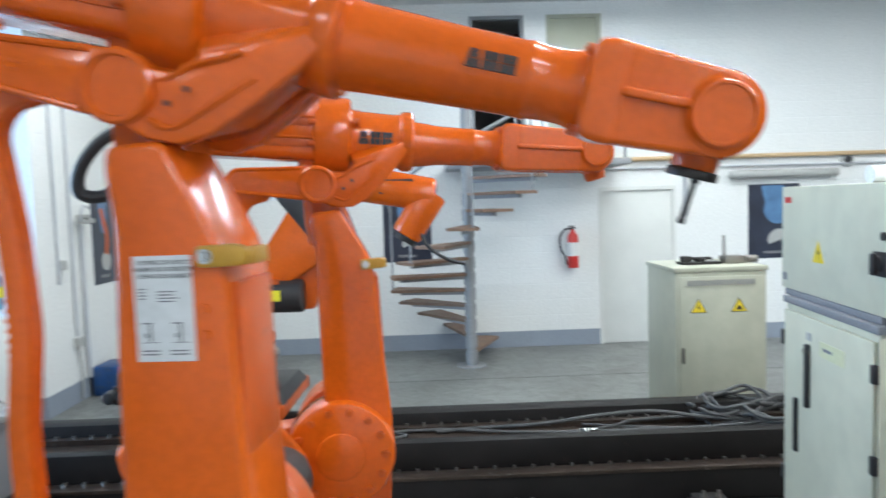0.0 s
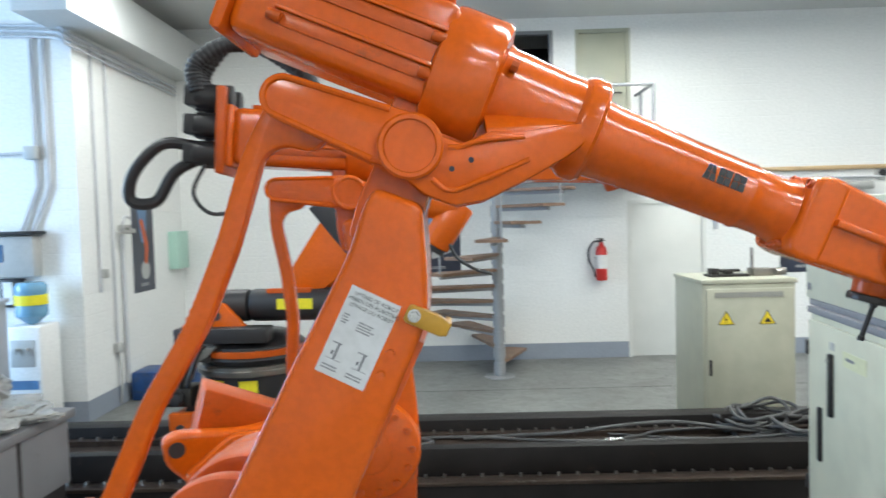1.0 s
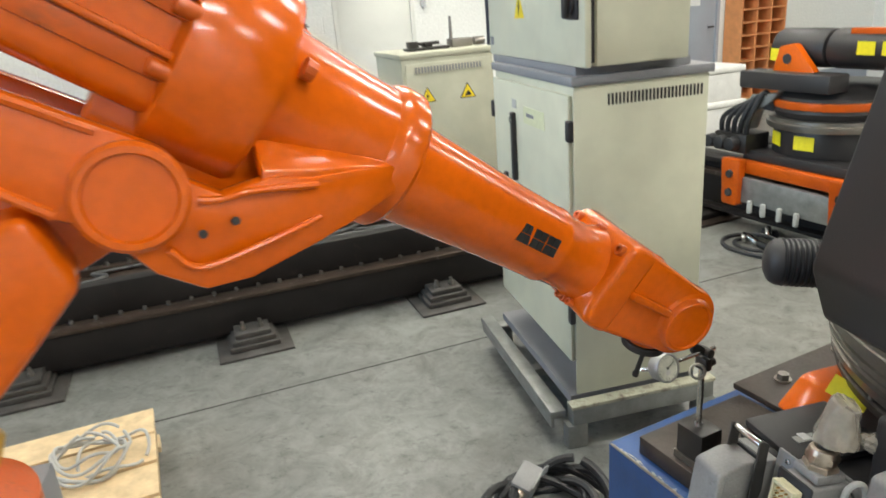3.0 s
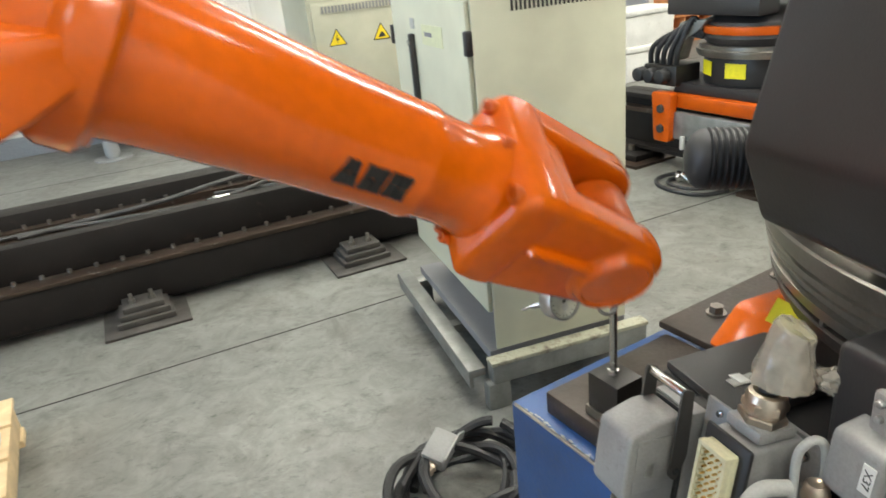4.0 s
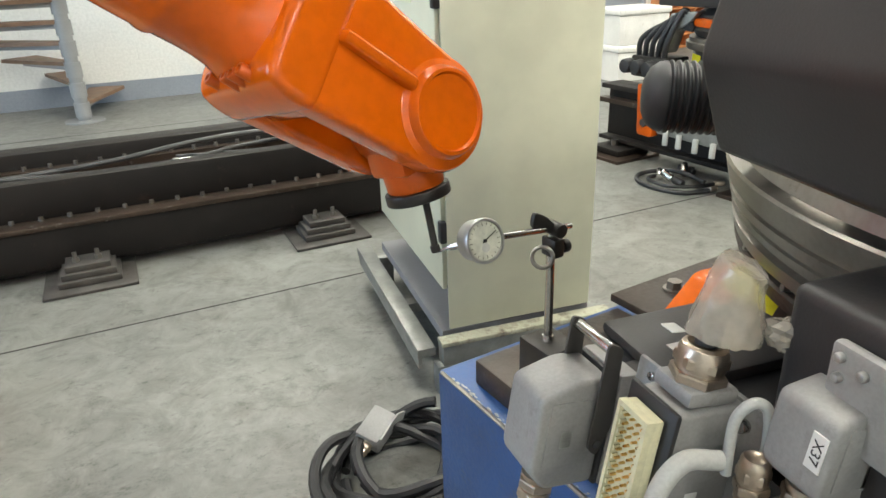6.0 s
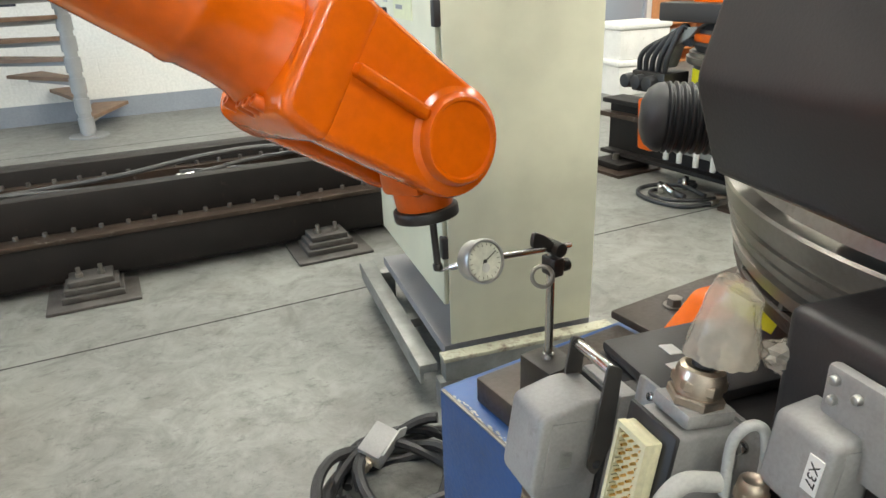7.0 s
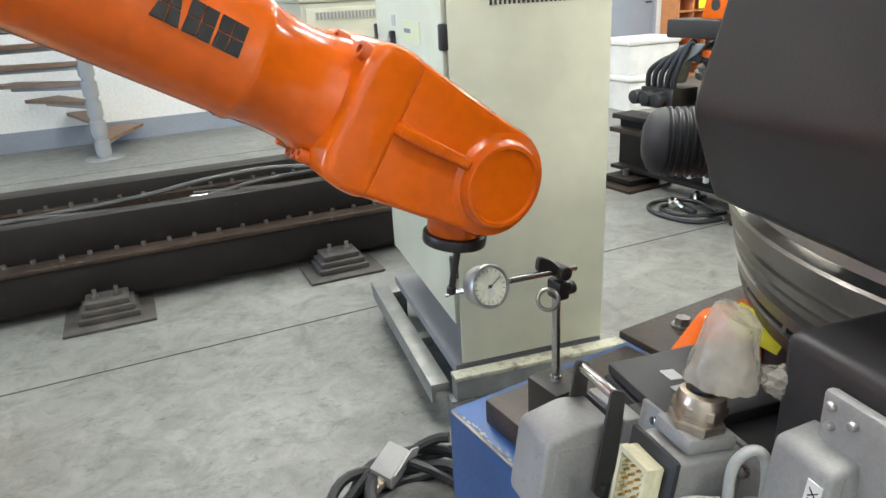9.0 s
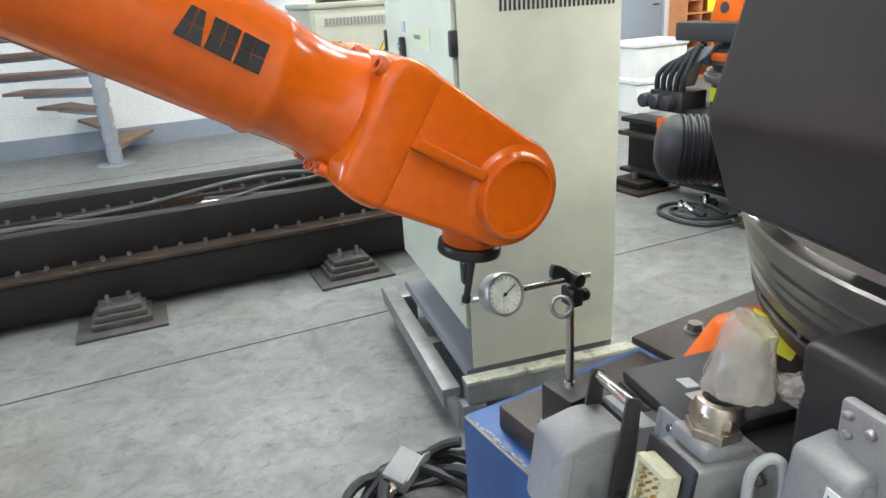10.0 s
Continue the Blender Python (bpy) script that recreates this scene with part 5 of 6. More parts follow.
    for y, z, r in ((-0.0585, 0.0515, 0.0085), (0.003, 0.0555, 0.0085), (0.06, 0.0515, 0.0085), (-0.034, -0.056, 0.0062), (-0.02, -0.058, 0.0062), (-0.006, -0.059, 0.0062), (0.03, -0.056, 0.0062)):
        b = lathe(bmesh.new(), [(0.0, 0.004), (r * 0.5, 0.004), (r * 0.52, 0.0), (r * 0.9, 0.0), (r, 0.0012), (r, 0.02), (0.0, 0.02)], Matrix.Translation((S2 - 0.024, y, z)) @ pose(0, 0, 0, 0, 90, 0), 18)
        part("bolt", b, ORANGE_DULL, wh)
    # tilting wrist with tool disc
    bm = new_cyl(0.046, 0.046, (0, -0.034, 0), (0, 0.034, 0), 40, r=0.004)
    box(bm, 0.0, 0.058, -0.03, 0.03, -0.036, 0.036, r=0.008)
    cyl(bm, 0.034, 0.032, (0.05, 0, 0), (0.078, 0, 0), 32, r=0.002)
    P["wrist"] = part("wrist", bm, ORANGE_DULL, e)
    if tool:
        d = part("tool_disc", new_cyl(0.037, 0.037, (0.078, 0, 0), (0.091, 0, 0), 48, r=0.002), BLACKMETAL, P["wrist"], "black steel tool disc")
        bm = new_cyl(0.0042, 0.0042, (0.09, 0, 0.008), (TOOL - 0.004, 0.001, 0.004), 16)
        cyl(bm, 0.0065, 0.0065, (0.09, 0, 0.008), (0.097, 0, 0.008), 14)
        cyl(bm, 0.0058, 0.0058, (TOOL - 0.009, 0.001, 0.004), (TOOL, 0.001, 0.004), 16, r=0.0015)
        part("probe_pin", bm, BLACKMETAL, d, "thin black probe pin")
    else:
        part("tool_flange", new_cyl(0.03, 0.03, (0.072, 0, 0), (0.085, 0, 0), 32, r=0.002), ORANGE_DULL, P["wrist"])
    return e, P


def set_pose(parts, poses):
    for n, m in poses.items():
        parts[n].matrix_basis = m


H1 = 1.2586
ROBOT, ROBOT_PARTS = industrial_robot(pose(-0.3254, 0.8551, 0), H1, "orange six-axis robot with a black probe pin in its wrist")
H2 = 1.15
ROBOT2, R2P = industrial_robot(pose(-0.324, 1.83, 0), H2, "idle orange six-axis robot with black cable hoses behind", plate=False, tool=False, hoses=True, S2=0.546, L4=0.82)
set_pose(R2P, joints_to_poses(H2, 12, -2.6, 4.0, 0, 70, 0, 0.82))

# joint angles of the moving robot: seconds, then axes 1 to 6 in degrees
JOINTS = [
    (0, -0.0, -0.5, 13.7, -4.8, 91.0, 0),
    (0.5, 2.6, 13.7, 18.3, -3.9, 86.5, 0.1),
    (1, 6.1, 26.1, 22.9, -2.9, 81.6, 0.9),
    (1.5, 9.4, 38.1, 27.7, -3.9, 72.3, 0),
    (2, 10.7, 49.8, 32.4, -3.3, 68.4, 1.5),
    (2.5, 12.4, 61.9, 36.5, -1.8, 63.6, 2.5),
    (2.7, 13.1, 69.1, 35.3, -1.7, 63.5, 2),
    (3.8, 9.5, 78.1, 31.8, -59.7, 61.8, -0.8),
    (4, 10.7, 78.5, 30.3, -38.5, 66, -1.8),
    (4.2, 14.0, 82.6, 26.5, -4.8, 85.5, -4.3),
    (4.5, 15.5, 71.4, 36.5, 14.6, 46.7, 13),
    (5, 15.5, 71.3, 36.9, 16.8, 45.9, 17.1),
    (5.5, 15.4, 71.3, 36.9, 16.8, 45.8, 4.2),
    (7, 14.9, 72.5, 35.3, 8.7, 50.7, -8.9),
    (7.5, 14.6, 73.9, 34.0, 4.2, 54.5, -5.4),
    (8, 14.2, 75.1, 32.7, -0.9, 59.4, -0.4),
    (8.5, 13.7, 76.3, 31.5, -5.1, 64.2, -6.8),
    (9, 13.8, 76.4, 31.3, -5.0, 64.9, -9.2),
    (9.5, 13.8, 76.3, 31.5, -5.0, 64.6, -9.1),
    (10, 13.8, 76.4, 31.4, -5.3, 64.6, -9.1),
]


def joint_at(t):
    ts = [r[0] for r in JOINTS]
    i = max(0, min(len(ts) - 2, int(np.searchsorted(ts, t, side="right")) - 1))
    h = ts[i + 1] - ts[i]
    s = min(1.0, max(0.0, (t - ts[i]) / h))
    out = []
    for k in range(1, 7):
        v = [r[k] for r in JOINTS]

        def slope(j):
            if j == 0:
                return (v[1] - v[0]) / (ts[1] - ts[0])
            if j == len(ts) - 1:
                return 0.0
            a, b = (v[j] - v[j - 1]) / (ts[j] - ts[j - 1]), (v[j + 1] - v[j]) / (ts[j + 1] - ts[j])
            return 0.0 if a * b <= 0 else 2 * a * b / (a + b)
        p0, p1, m0, m1 = v[i], v[i + 1], slope(i) * h, slope(i + 1) * h
        out.append((2 * s ** 3 - 3 * s ** 2 + 1) * p0 + (s ** 3 - 2 * s ** 2 + s) * m0 + (3 * s ** 2 - 2 * s ** 3) * p1 + (s ** 3 - s ** 2) * m1)
    return out


def motions():
    times = [0.1 * i for i in range(101)]
    poses = [(t, joints_to_poses(H1, *joint_at(t))) for t in times]
    for n, ob in ROBOT_PARTS.items():
        walk(ob, [(t, p[n]) for t, p in poses])


# ---------------------------------------------------------------- heavy robots with black turrets
def heavy_robot(m, label, elbow=True):
    """A large robot: orange carriage, black drum, steel ring, orange turntable blackened for shade, balance barrels,
    arm. Front looks to -y.
    """
    e = thing("heavy_robot", m, label, "robot", "heavy track robots")
    c = part("carriage", new_box(-0.42, 0.5, -0.4, 0.42, 0.48, 0.56, r=0.01), ORANGE_DULL, e, "orange welded carriage")
    for x in (-0.41, 0.36):
        part("guide_bracket", prism(bmesh.new(), rounded([(x, 0.28), (x + 0.12, 0.28), (x + 0.13, 0.575), (x - 0.02, 0.575)], 0.02, 3), -0.46, -0.4, r=0.006), ORANGE_DULL, c)
        for z in (0.36, 0.48):
            part("bolt", bolt(bmesh.new(), (x + 0.06, -0.46, z), (0, -1, 0), 0.028, 0.016), DARK, c)
    part("skirt", new_box(-0.36, 0.36, -0.42, -0.38, 0.3, 0.46, r=0.006), GALV, c)
    for x in (-0.2, -0.1, 0.02, 0.14):
        part("valve", new_cyl(0.016, 0.016, (x, -0.436, 0.25), (x, -0.436, 0.33), 14, r=0.004), GREYLIGHT, c)
    part("apron", prism(bmesh.new(), [(-0.36, 0.56), (0.5, 0.56), (0.44, 0.62), (-0.34, 0.62)], -0.36, 0.36, r=0.01), BLACKPAINT, e, "black sloping apron")
    d = part("drum", new_cyl(0.34, 0.34, (0, 0, 0.62), (0, 0, 0.78), 56, r=0.01), BLACKPAINT, e, "black round drum")
    for a in (-118, -80):
        ca, sa = math.cos(radians(a)), math.sin(radians(a))
        part("yellow_label", new_box(-0.06, 0.06, -0.0015, 0.0015, 0.67, 0.75), YELLOW, d, "yellow warning label", m=pose(0.341 * ca, 0.341 * sa, 0, 0, 0, a + 90))
    part("bearing_ring", lathe(bmesh.new(), [(0.0, 0.78), (0.38, 0.78), (0.385, 0.79), (0.385, 0.815), (0.37, 0.82), (0.37, 0.84), (0.0, 0.84)], seg=64), WORNSTEEL, e, "worn steel bearing ring")
    # black here stands in for the deep shade that the barrels throw on it
    part("turntable", lathe(bmesh.new(), [(0.0, 0.84), (0.33, 0.84), (0.36, 0.88), (0.34, 0.96), (0.25, 1.02), (0.0, 1.02)], seg=48), BLACKPAINT, e, "orange cast turntable, coloured black for the shade under the barrels")
    part("turntable_band", lathe(bmesh.new(), [(0.33, 0.9), (0.362, 0.9), (0.366, 0.91), (0.364, 0.94), (0.33, 0.945)], seg=48), ORANGE_DULL, e, "orange painted band")
    part("cable_beam", new_box(-0.42, 0.2, -0.36, -0.2, 1.0, 1.1, r=0.01), BLACKPAINT, e, "black box beam")
    b = bmesh.new()
    for x0, x1 in ((-0.34, 0.02), (0.03, 0.6)):
        cyl(b, 0.11, 0.11, (x0, -0.1, 1.22), (x1, -0.1, 1.22), 36, r=0.02)
        cyl(b, 0.1, 0.1, (x0, 0.1, 1.2), (x1, 0.1, 1.2), 36, r=0.02)
    bb = part("balance_barrel", b, BLACKPAINT, e, "black twin balance barrels")
    for x in (-0.28, 0.28, 0.42):
        part("yellow_label", new_box(x - 0.05, x + 0.05, -0.215, -0.2115, 1.15 if x < 0 else 1.2, 1.22 if x < 0 else 1.27), YELLOW, bb, "yellow warning label")
    part("red_plate", new_box(0.15, 0.45, -0.17, -0.12, 1.3, 1.335, r=0.004), ORANGE_DULL, bb)
    br = part("bracket", prism(bmesh.new(), rounded([(-0.26, 1.08), (-0.22, 1.24), (-0.12, 1.26), (0.03, 1.1), (0.03, 1.06)], 0.02, 3), -0.27, -0.22, r=0.006), ORANGE, e)
    part("eye", new_cyl(0.03, 0.03, (-0.16, -0.272, 1.17), (-0.16, -0.269, 1.17), 20), DARK, br)
    f = part("supply_block", new_box(-0.56, -0.3, -0.4, -0.2, 0.6, 0.72, r=0.01), BLACKMETAL, e, "black valve block with hoses")
    for k in range(5):
        part("hose", new_tube(smooth_path([(-0.54 + 0.05 * k, -0.36, 0.7), (-0.5 + 0.05 * k, -0.38, 0.82), (-0.36 + 0.03 * k, -0.34, 0.9 + 0.02 * k), (-0.2, -0.3, 0.88)]), 0.016, 8), BLACKRUB, f)
    for k in range(3):
        part("knob", new_cyl(0.045, 0.04, (-0.56 + 0.09 * k, -0.4, 0.66), (-0.56 + 0.09 * k, -0.46, 0.66), 18, r=0.006), BLACKRUB, f)
    part("bright_cover", prism(bmesh.new(), rounded([(-0.42, 0.74), (-0.34, 0.96), (-0.14, 0.98), (-0.2, 0.92), (-0.3, 0.86), (-0.34, 0.74)], 0.02, 3), -0.34, -0.26, r=0.006), GALV, f)
    if elbow:
        a = part("link_arm", prism(bmesh.new(), rounded([(-0.28, 1.98), (-0.16, 2.14), (0.06, 2.1), (0.72, 1.5), (0.7, 1.25), (0.5, 1.25)], 0.05, 4), -0.06, 0.1, r=0.015), ORANGE, e)
        part("arm_panel", prism(bmesh.new(), rounded([(-0.04, 1.9), (0.04, 1.98), (0.52, 1.56), (0.46, 1.46)], 0.02, 3), -0.066, -0.058, r=0.002), BLACKPAINT, a, "black side panel")
        for k, (x, z) in enumerate(((-0.36, 2.02), (-0.36, 1.9), (-0.3, 2.13))):
            mo = part("motor", new_cyl(0.055, 0.055, (x - 0.08, -0.1, z), (x + 0.12, -0.1, z), 24, r=0.01), BLACKPAINT, a, "black servo motor")
            part("motor_cap", new_cyl(0.04, 0.036, (x - 0.1, -0.1, z), (x - 0.08, -0.1, z), 20), BLACKPAINT, mo)
        part("hose", new_tube(smooth_path([(-0.44, -0.12, 1.86), (-0.4, -0.14, 1.76), (-0.28, -0.14, 1.72), (-0.14, -0.12, 1.78), (-0.1, -0.1, 1.9)]), 0.028, 10), BLACKRUB, a, "black cable hose")
    return e


heavy_robot(pose(3.9, 3.716, 0, 0, 0, -80), "heavy orange robot with black barrels on a steel track")
heavy_robot(room(-1.12, 4.45, 0.06, -2), "heavy robot with black barrels standing on the dark track", elbow=False)
e = thing("track_robot", room(-0.06, 4.35, 0.03), "orange robot arm with black side panel and bent wrist", "robot")
arm = part("link_arm", prism(bmesh.new(), rounded([(-0.75, 1.3), (-0.62, 1.3), (-0.1, 1.62), (-0.22, 1.95), (-0.4, 2.02), (-0.75, 1.5)], 0.05, 4), -0.05, 0.1, r=0.012), ORANGE, e)
part("arm_panel", prism(bmesh.new(), rounded([(-0.62, 1.9), (-0.5, 1.94), (-0.16, 1.66), (-0.14, 1.4), (-0.24, 1.42)], 0.02, 3), -0.056, -0.049, r=0.002), BLACKPAINT, arm, "black side panel")
part("column", prism(bmesh.new(), rounded([(-0.72, 1.15), (-0.4, 1.15), (-0.3, 1.6), (-0.36, 1.75), (-0.56, 1.55)], 0.03, 3), 0.02, 0.12, r=0.01), ORANGE_DULL, e)
fr = part("forearm", new_cyl(0.12, 0.11, (-0.1, 0.0, 1.98), (0.42, -0.05, 1.88), 36, r=0.03), ORANGE, e)
part("panel", new_box(0.06, 0.28, -0.128, -0.122, 1.9, 1.99), BLACKPAINT, fr)
w = part("wrist", new_cyl(0.11, 0.1, (0.4, -0.04, 1.9), (0.22, -0.06, 1.62), 32, r=0.02), ORANGE, e)
part("tool_flange", new_cyl(0.085, 0.085, (0.218, -0.061, 1.62), (0.2, -0.063, 1.59), 28), BLACKPAINT, w)
part("cable", new_tube(smooth_path([(0.3, -0.1, 1.7), (0.36, -0.12, 1.56), (0.48, -0.12, 1.47), (0.6, -0.1, 1.43)]), 0.012, 8), BLACKRUB, e)
# a beam that carries the first heavy robot
e = thing("robot_track", pose(3.64, 4.78, 0, 0, 0, -78), "dark steel track beam on levelling feet under the heavy robot", "track")
for y in (0.0, 0.62):
    b = part("beam", new_box(0, 2.9, y, y + 0.03, 0.1, 0.46), RAILDARK, e)
    part("flange", new_box(0, 2.9, y - 0.08, y + 0.11, 0.43, 0.46, r=0.002), RAILDARK, b)
    part("flange", new_box(0, 2.9, y - 0.08, y + 0.11, 0.08, 0.105, r=0.002), RAILDARK, b)
    part("rail", new_box(0, 2.9, y - 0.1, y - 0.03, 0.34, 0.37), RAILRUST, b)
for x in (0.2, 1.4, 2.6):
    f = part("levelling_foot", new_box(x - 0.22, x + 0.2, -0.28, 0.1, 0, 0.02), RAILRUST, e)
    part("packing_plate", new_box(x - 0.14, x + 0.12, -0.2, 0.08, 0.02, 0.06, r=0.003), RAILDARK, f)
    part("bolt", bolt(bmesh.new(), (x - 0.02, -0.1, 0.06), (0, 0, 1), 0.025, 0.04), WORNSTEEL, f)


# ---------------------------------------------------------------- far corner: foam boxes and pigeonholes
def foam_box(m):
    e = thing("foam_box", m, "white polystyrene foam box with a fitted lid, scuffed", "box", "white foam boxes")
    part("tub", prism(bmesh.new(), [(-0.32, 0), (0.32, 0), (0.34, 0.3), (-0.34, 0.3)], -0.23, 0.23, r=0.02), FOAM, e)
    part("lid", new_box(-0.355, 0.355, -0.245, 0.245, 0.302, 0.37, r=0.02, seg=3), FOAM, e)
    return e


f0 = foam_box(pose(5.4, 7.25, 0.0, 0, 0, 5))
copy_thing(f0, pose(5.38, 7.27, 0.371, 0, 0, 8))


def pigeonholes(m):
    """A unit of three by eight open holes, front at y 0."""
    e = thing("pigeonhole_shelf", m, "orange wooden pigeonhole shelf, mostly empty", "shelf")
    W, H, D = 0.78, 1.4, 0.34
    part("side", new_box(0, 0.016, 0, D, 0, H), PINK, e)
    part("side", new_box(W - 0.016, W, 0, D, 0, H), PINK, e)
    part("back", new_box(0.016, W - 0.016, D - 0.008, D, 0, H), PINK, e)
    for k in range(9):
        z = k * (H - 0.016) / 8
        part("shelf_board", new_box(0.016, W - 0.016, 0.002, D - 0.008, z, z + 0.016), PINK, e)
    for x in (0.26, 0.51):
        part("divider", new_box(x, x + 0.014, 0.001, D - 0.008, 0.016, H - 0.016), PINK, e)
    return e


pigeonholes(room(8.08, FAR - 0.36, 0.0))
solo("crate", new_box(-0.3, 0.3, -0.2, 0.2, 0, 0.3, r=0.02), BLUE, room(-2.85, 7.0), "blue plastic crate by the side wall", "crate")
e = thing("cable_bundle", pose(3.48, 3.86, 0), "open loop of black hose with fittings lying on the floor", "hose")
part("hose", new_tube(smooth_path([(0.14, -0.22, 0.014), (-0.02, -0.2, 0.014), (-0.11, -0.06, 0.014), (-0.12, 0.1, 0.016), (-0.04, 0.2, 0.018), (0.08, 0.18, 0.03), (0.16, 0.06, 0.04), (0.2, -0.1, 0.02)]), 0.013, 10), BLACKRUB, e)
part("hose", new_tube(smooth_path([(0.24, -0.14, 0.013), (0.08, -0.17, 0.03), (-0.06, -0.12, 0.036), (-0.09, 0.02, 0.034), (0.0, 0.14, 0.014), (0.12, 0.12, 0.012)]), 0.011, 10), BLACKRUB, e)
for x, y, a in ((0.14, -0.22, 10), (0.12, 0.12, 60), (0.24, -0.14, -20)):
    ca, sa = math.cos(radians(a)), math.sin(radians(a))
    part("hose_fitting", new_cyl(0.016, 0.014, (x, y, 0.018), (x + 0.06 * ca, y + 0.06 * sa, 0.018), 14, r=0.003), BRASS, e, "brass hose fitting")
e = thing("pipe_fittings", pose(3.62, 3.86, 0), "loose steel pipe fittings on the floor", "fittings")
for k in range(6):
    rnd = random.Random(k)
    x, y = rnd.uniform(-0.16, 0.16), rnd.uniform(-0.12, 0.12)
    part("fitting", new_cyl(0.022, 0.022, (x, y, 0.025), (x + rnd.uniform(-0.08, 0.08), y + 0.07, 0.03 + 0.04 * rnd.random()), 14, r=0.004), STEEL if k % 2 else BLACKRUB, e)


# ---------------------------------------------------------------- wooden pallet
def pallet(m):
    e = thing("pallet", m, "pale pine pallet lying on the concrete floor", "pallet")
    for k in range(6):
        part("deck_board", new_box(-0.8, 0.0, -0.6 + k * 0.205, -0.6 + k * 0.205 + 0.185, 0.128, 0.148, r=0.002), WOOD, e)
    for x in (-0.78, -0.46, -0.1):
        part("stringer", new_box(x, x + 0.09, -0.6, 0.61, 0.028, 0.127, r=0.002), WOOD, e)
    for y in (-0.6, -0.05, 0.5):
        part("foot_board", new_box(-0.8, 0.0, y, y + 0.1, 0.0, 0.027, r=0.002), WOOD, e)
    return e


pallet(pose(0.1, 2.38, 0, 0, 0, 10))
cable_coil("rope_coil", pose(-0.12, 2.62, 0.149, 0, 0, 0), 6, 0.13, "coil of thin grey cable lying on the pallet", 5, r=0.006, mat=GREYLIGHT, squash=0.8, lift=0.01)


# ---------------------------------------------------------------- bench with wrapped teach pendant
e = thing("steel_bench", pose(-2.2, 2.3, 0, 0, 0, 4), "grey steel machine bed with dark lower panels", "bench")
part("top", new_box(-1.3, 0.0, -1.0, 0.95, 0.78, 0.83, r=0.006), GREYCAB, e)
part("body", new_box(-1.27, -0.03, -0.97, 0.92, 0.42, 0.779, r=0.004), GREYCAB, e)
part("lower_panel", new_box(-1.24, -0.05, -0.94, 0.9, 0.0, 0.419), BLACKPAINT, e)
for y in (-0.6, 0.0, 0.5):
    part("seam", new_box(-0.03, -0.026, y, y + 0.02, 0.44, 0.77), DARK, e)


def crumpled(bm, rx, ry, rz, seed, amount=0.25):
    r = bmesh.ops.create_icosphere(bm, subdivisions=4, radius=1)
    for v in r["verts"]:
        n = noise.noise(v.co * 2.3 + Vector((seed, 0, 0))) * amount + noise.noise(v.co * 6 + Vector((0, seed, 0))) * amount * 0.45
        n -= abs(noise.noise(v.co * 3.5 + Vector((0, 0, seed)))) * amount * 0.6
        v.co *= 1 + n
        v.co = Vector((v.co.x * rx, v.co.y * ry, max(-0.55, v.co.z) * rz))
    return bm


e = thing("plastic_bag", pose(-2.92, 3.0, 0.935), "heap of crumpled clear plastic wrapping over a cable", "plastic bag")
part("film", crumpled(bmesh.new(), 0.36, 0.36, 0.17, 3.0, 0.26), FILMWHITE, e)
e = thing("plastic_bag", pose(-2.55, 2.9, 0.87), "sheet of crumpled clear plastic on the bench", "plastic bag")
part("film", crumpled(bmesh.new(), 0.36, 0.32, 0.07, 9.0, 0.34), FILMWHITE, e)
e = thing("teach_pendant", pose(-2.56, 2.7, 0.925, 12, 2, 12), "olive grey teach pendant with a red stop button", "teach pendant")
part("case", new_box(-0.2, 0.2, -0.13, 0.13, 0.0, 0.07, r=0.02), PENDANT, e)
part("screen", new_box(-0.02, 0.12, -0.07, 0.06, 0.0705, 0.0725), GREYCAB, e)
part("stop_button", new_cyl(0.02, 0.022, (-0.12, -0.05, 0.07), (-0.12, -0.05, 0.095), 20, r=0.004), RED, e)
cable_coil("pendant_cable", pose(-2.47, 2.33, 0.832), 8, 0.27, "thick black pendant cable coiled on the bench", 12, r=0.018, squash=0.7, lift=0.003)
e = thing("storage_cabinet", pose(-3.62, 4.25, 0, 0, 0, 30), "grey sheet-steel storage cabinet with parts on top", "cabinet")
part("body", new_box(-1.6, 0.0, 0.0, 0.42, 0.05, 1.27, r=0.006), DOORGREY, e)
part("plinth", new_box(-1.57, -0.03, 0.02, 0.4, 0.0, 0.05), DARK, e)
part("top", new_box(-1.62, 0.02, -0.02, 0.44, 1.271, 1.3, r=0.004), DOORGREY, e)
for x in (-1.06, -0.53):
    part("door_gap", new_box(x - 0.003, x + 0.003, -0.002, 0.001, 0.08, 1.25), DARK, e)
e = thing("tool_box", pose(-4.12, 4.16, 1.3, 0, 0, 30), "open tray of small dark parts on the cabinet", "tray")
part("tray", new_box(-0.3, 0.3, -0.12, 0.12, 0, 0.03, r=0.004), RED, e)
for k in range(9):
    part("tool_bit", new_cyl(0.013, 0.01, (-0.26 + 0.065 * k, 0.0, 0.03), (-0.26 + 0.065 * k, 0.02, 0.1 + 0.02 * (k % 3)), 10), BLACKMETAL, e)


# ---------------------------------------------------------------- near turret: ring, black housing, blue plinth
e = thing("turret_robot", pose(2.12, 1.0, 0), "large black robot turret on a grooved steel bearing ring", "robot")
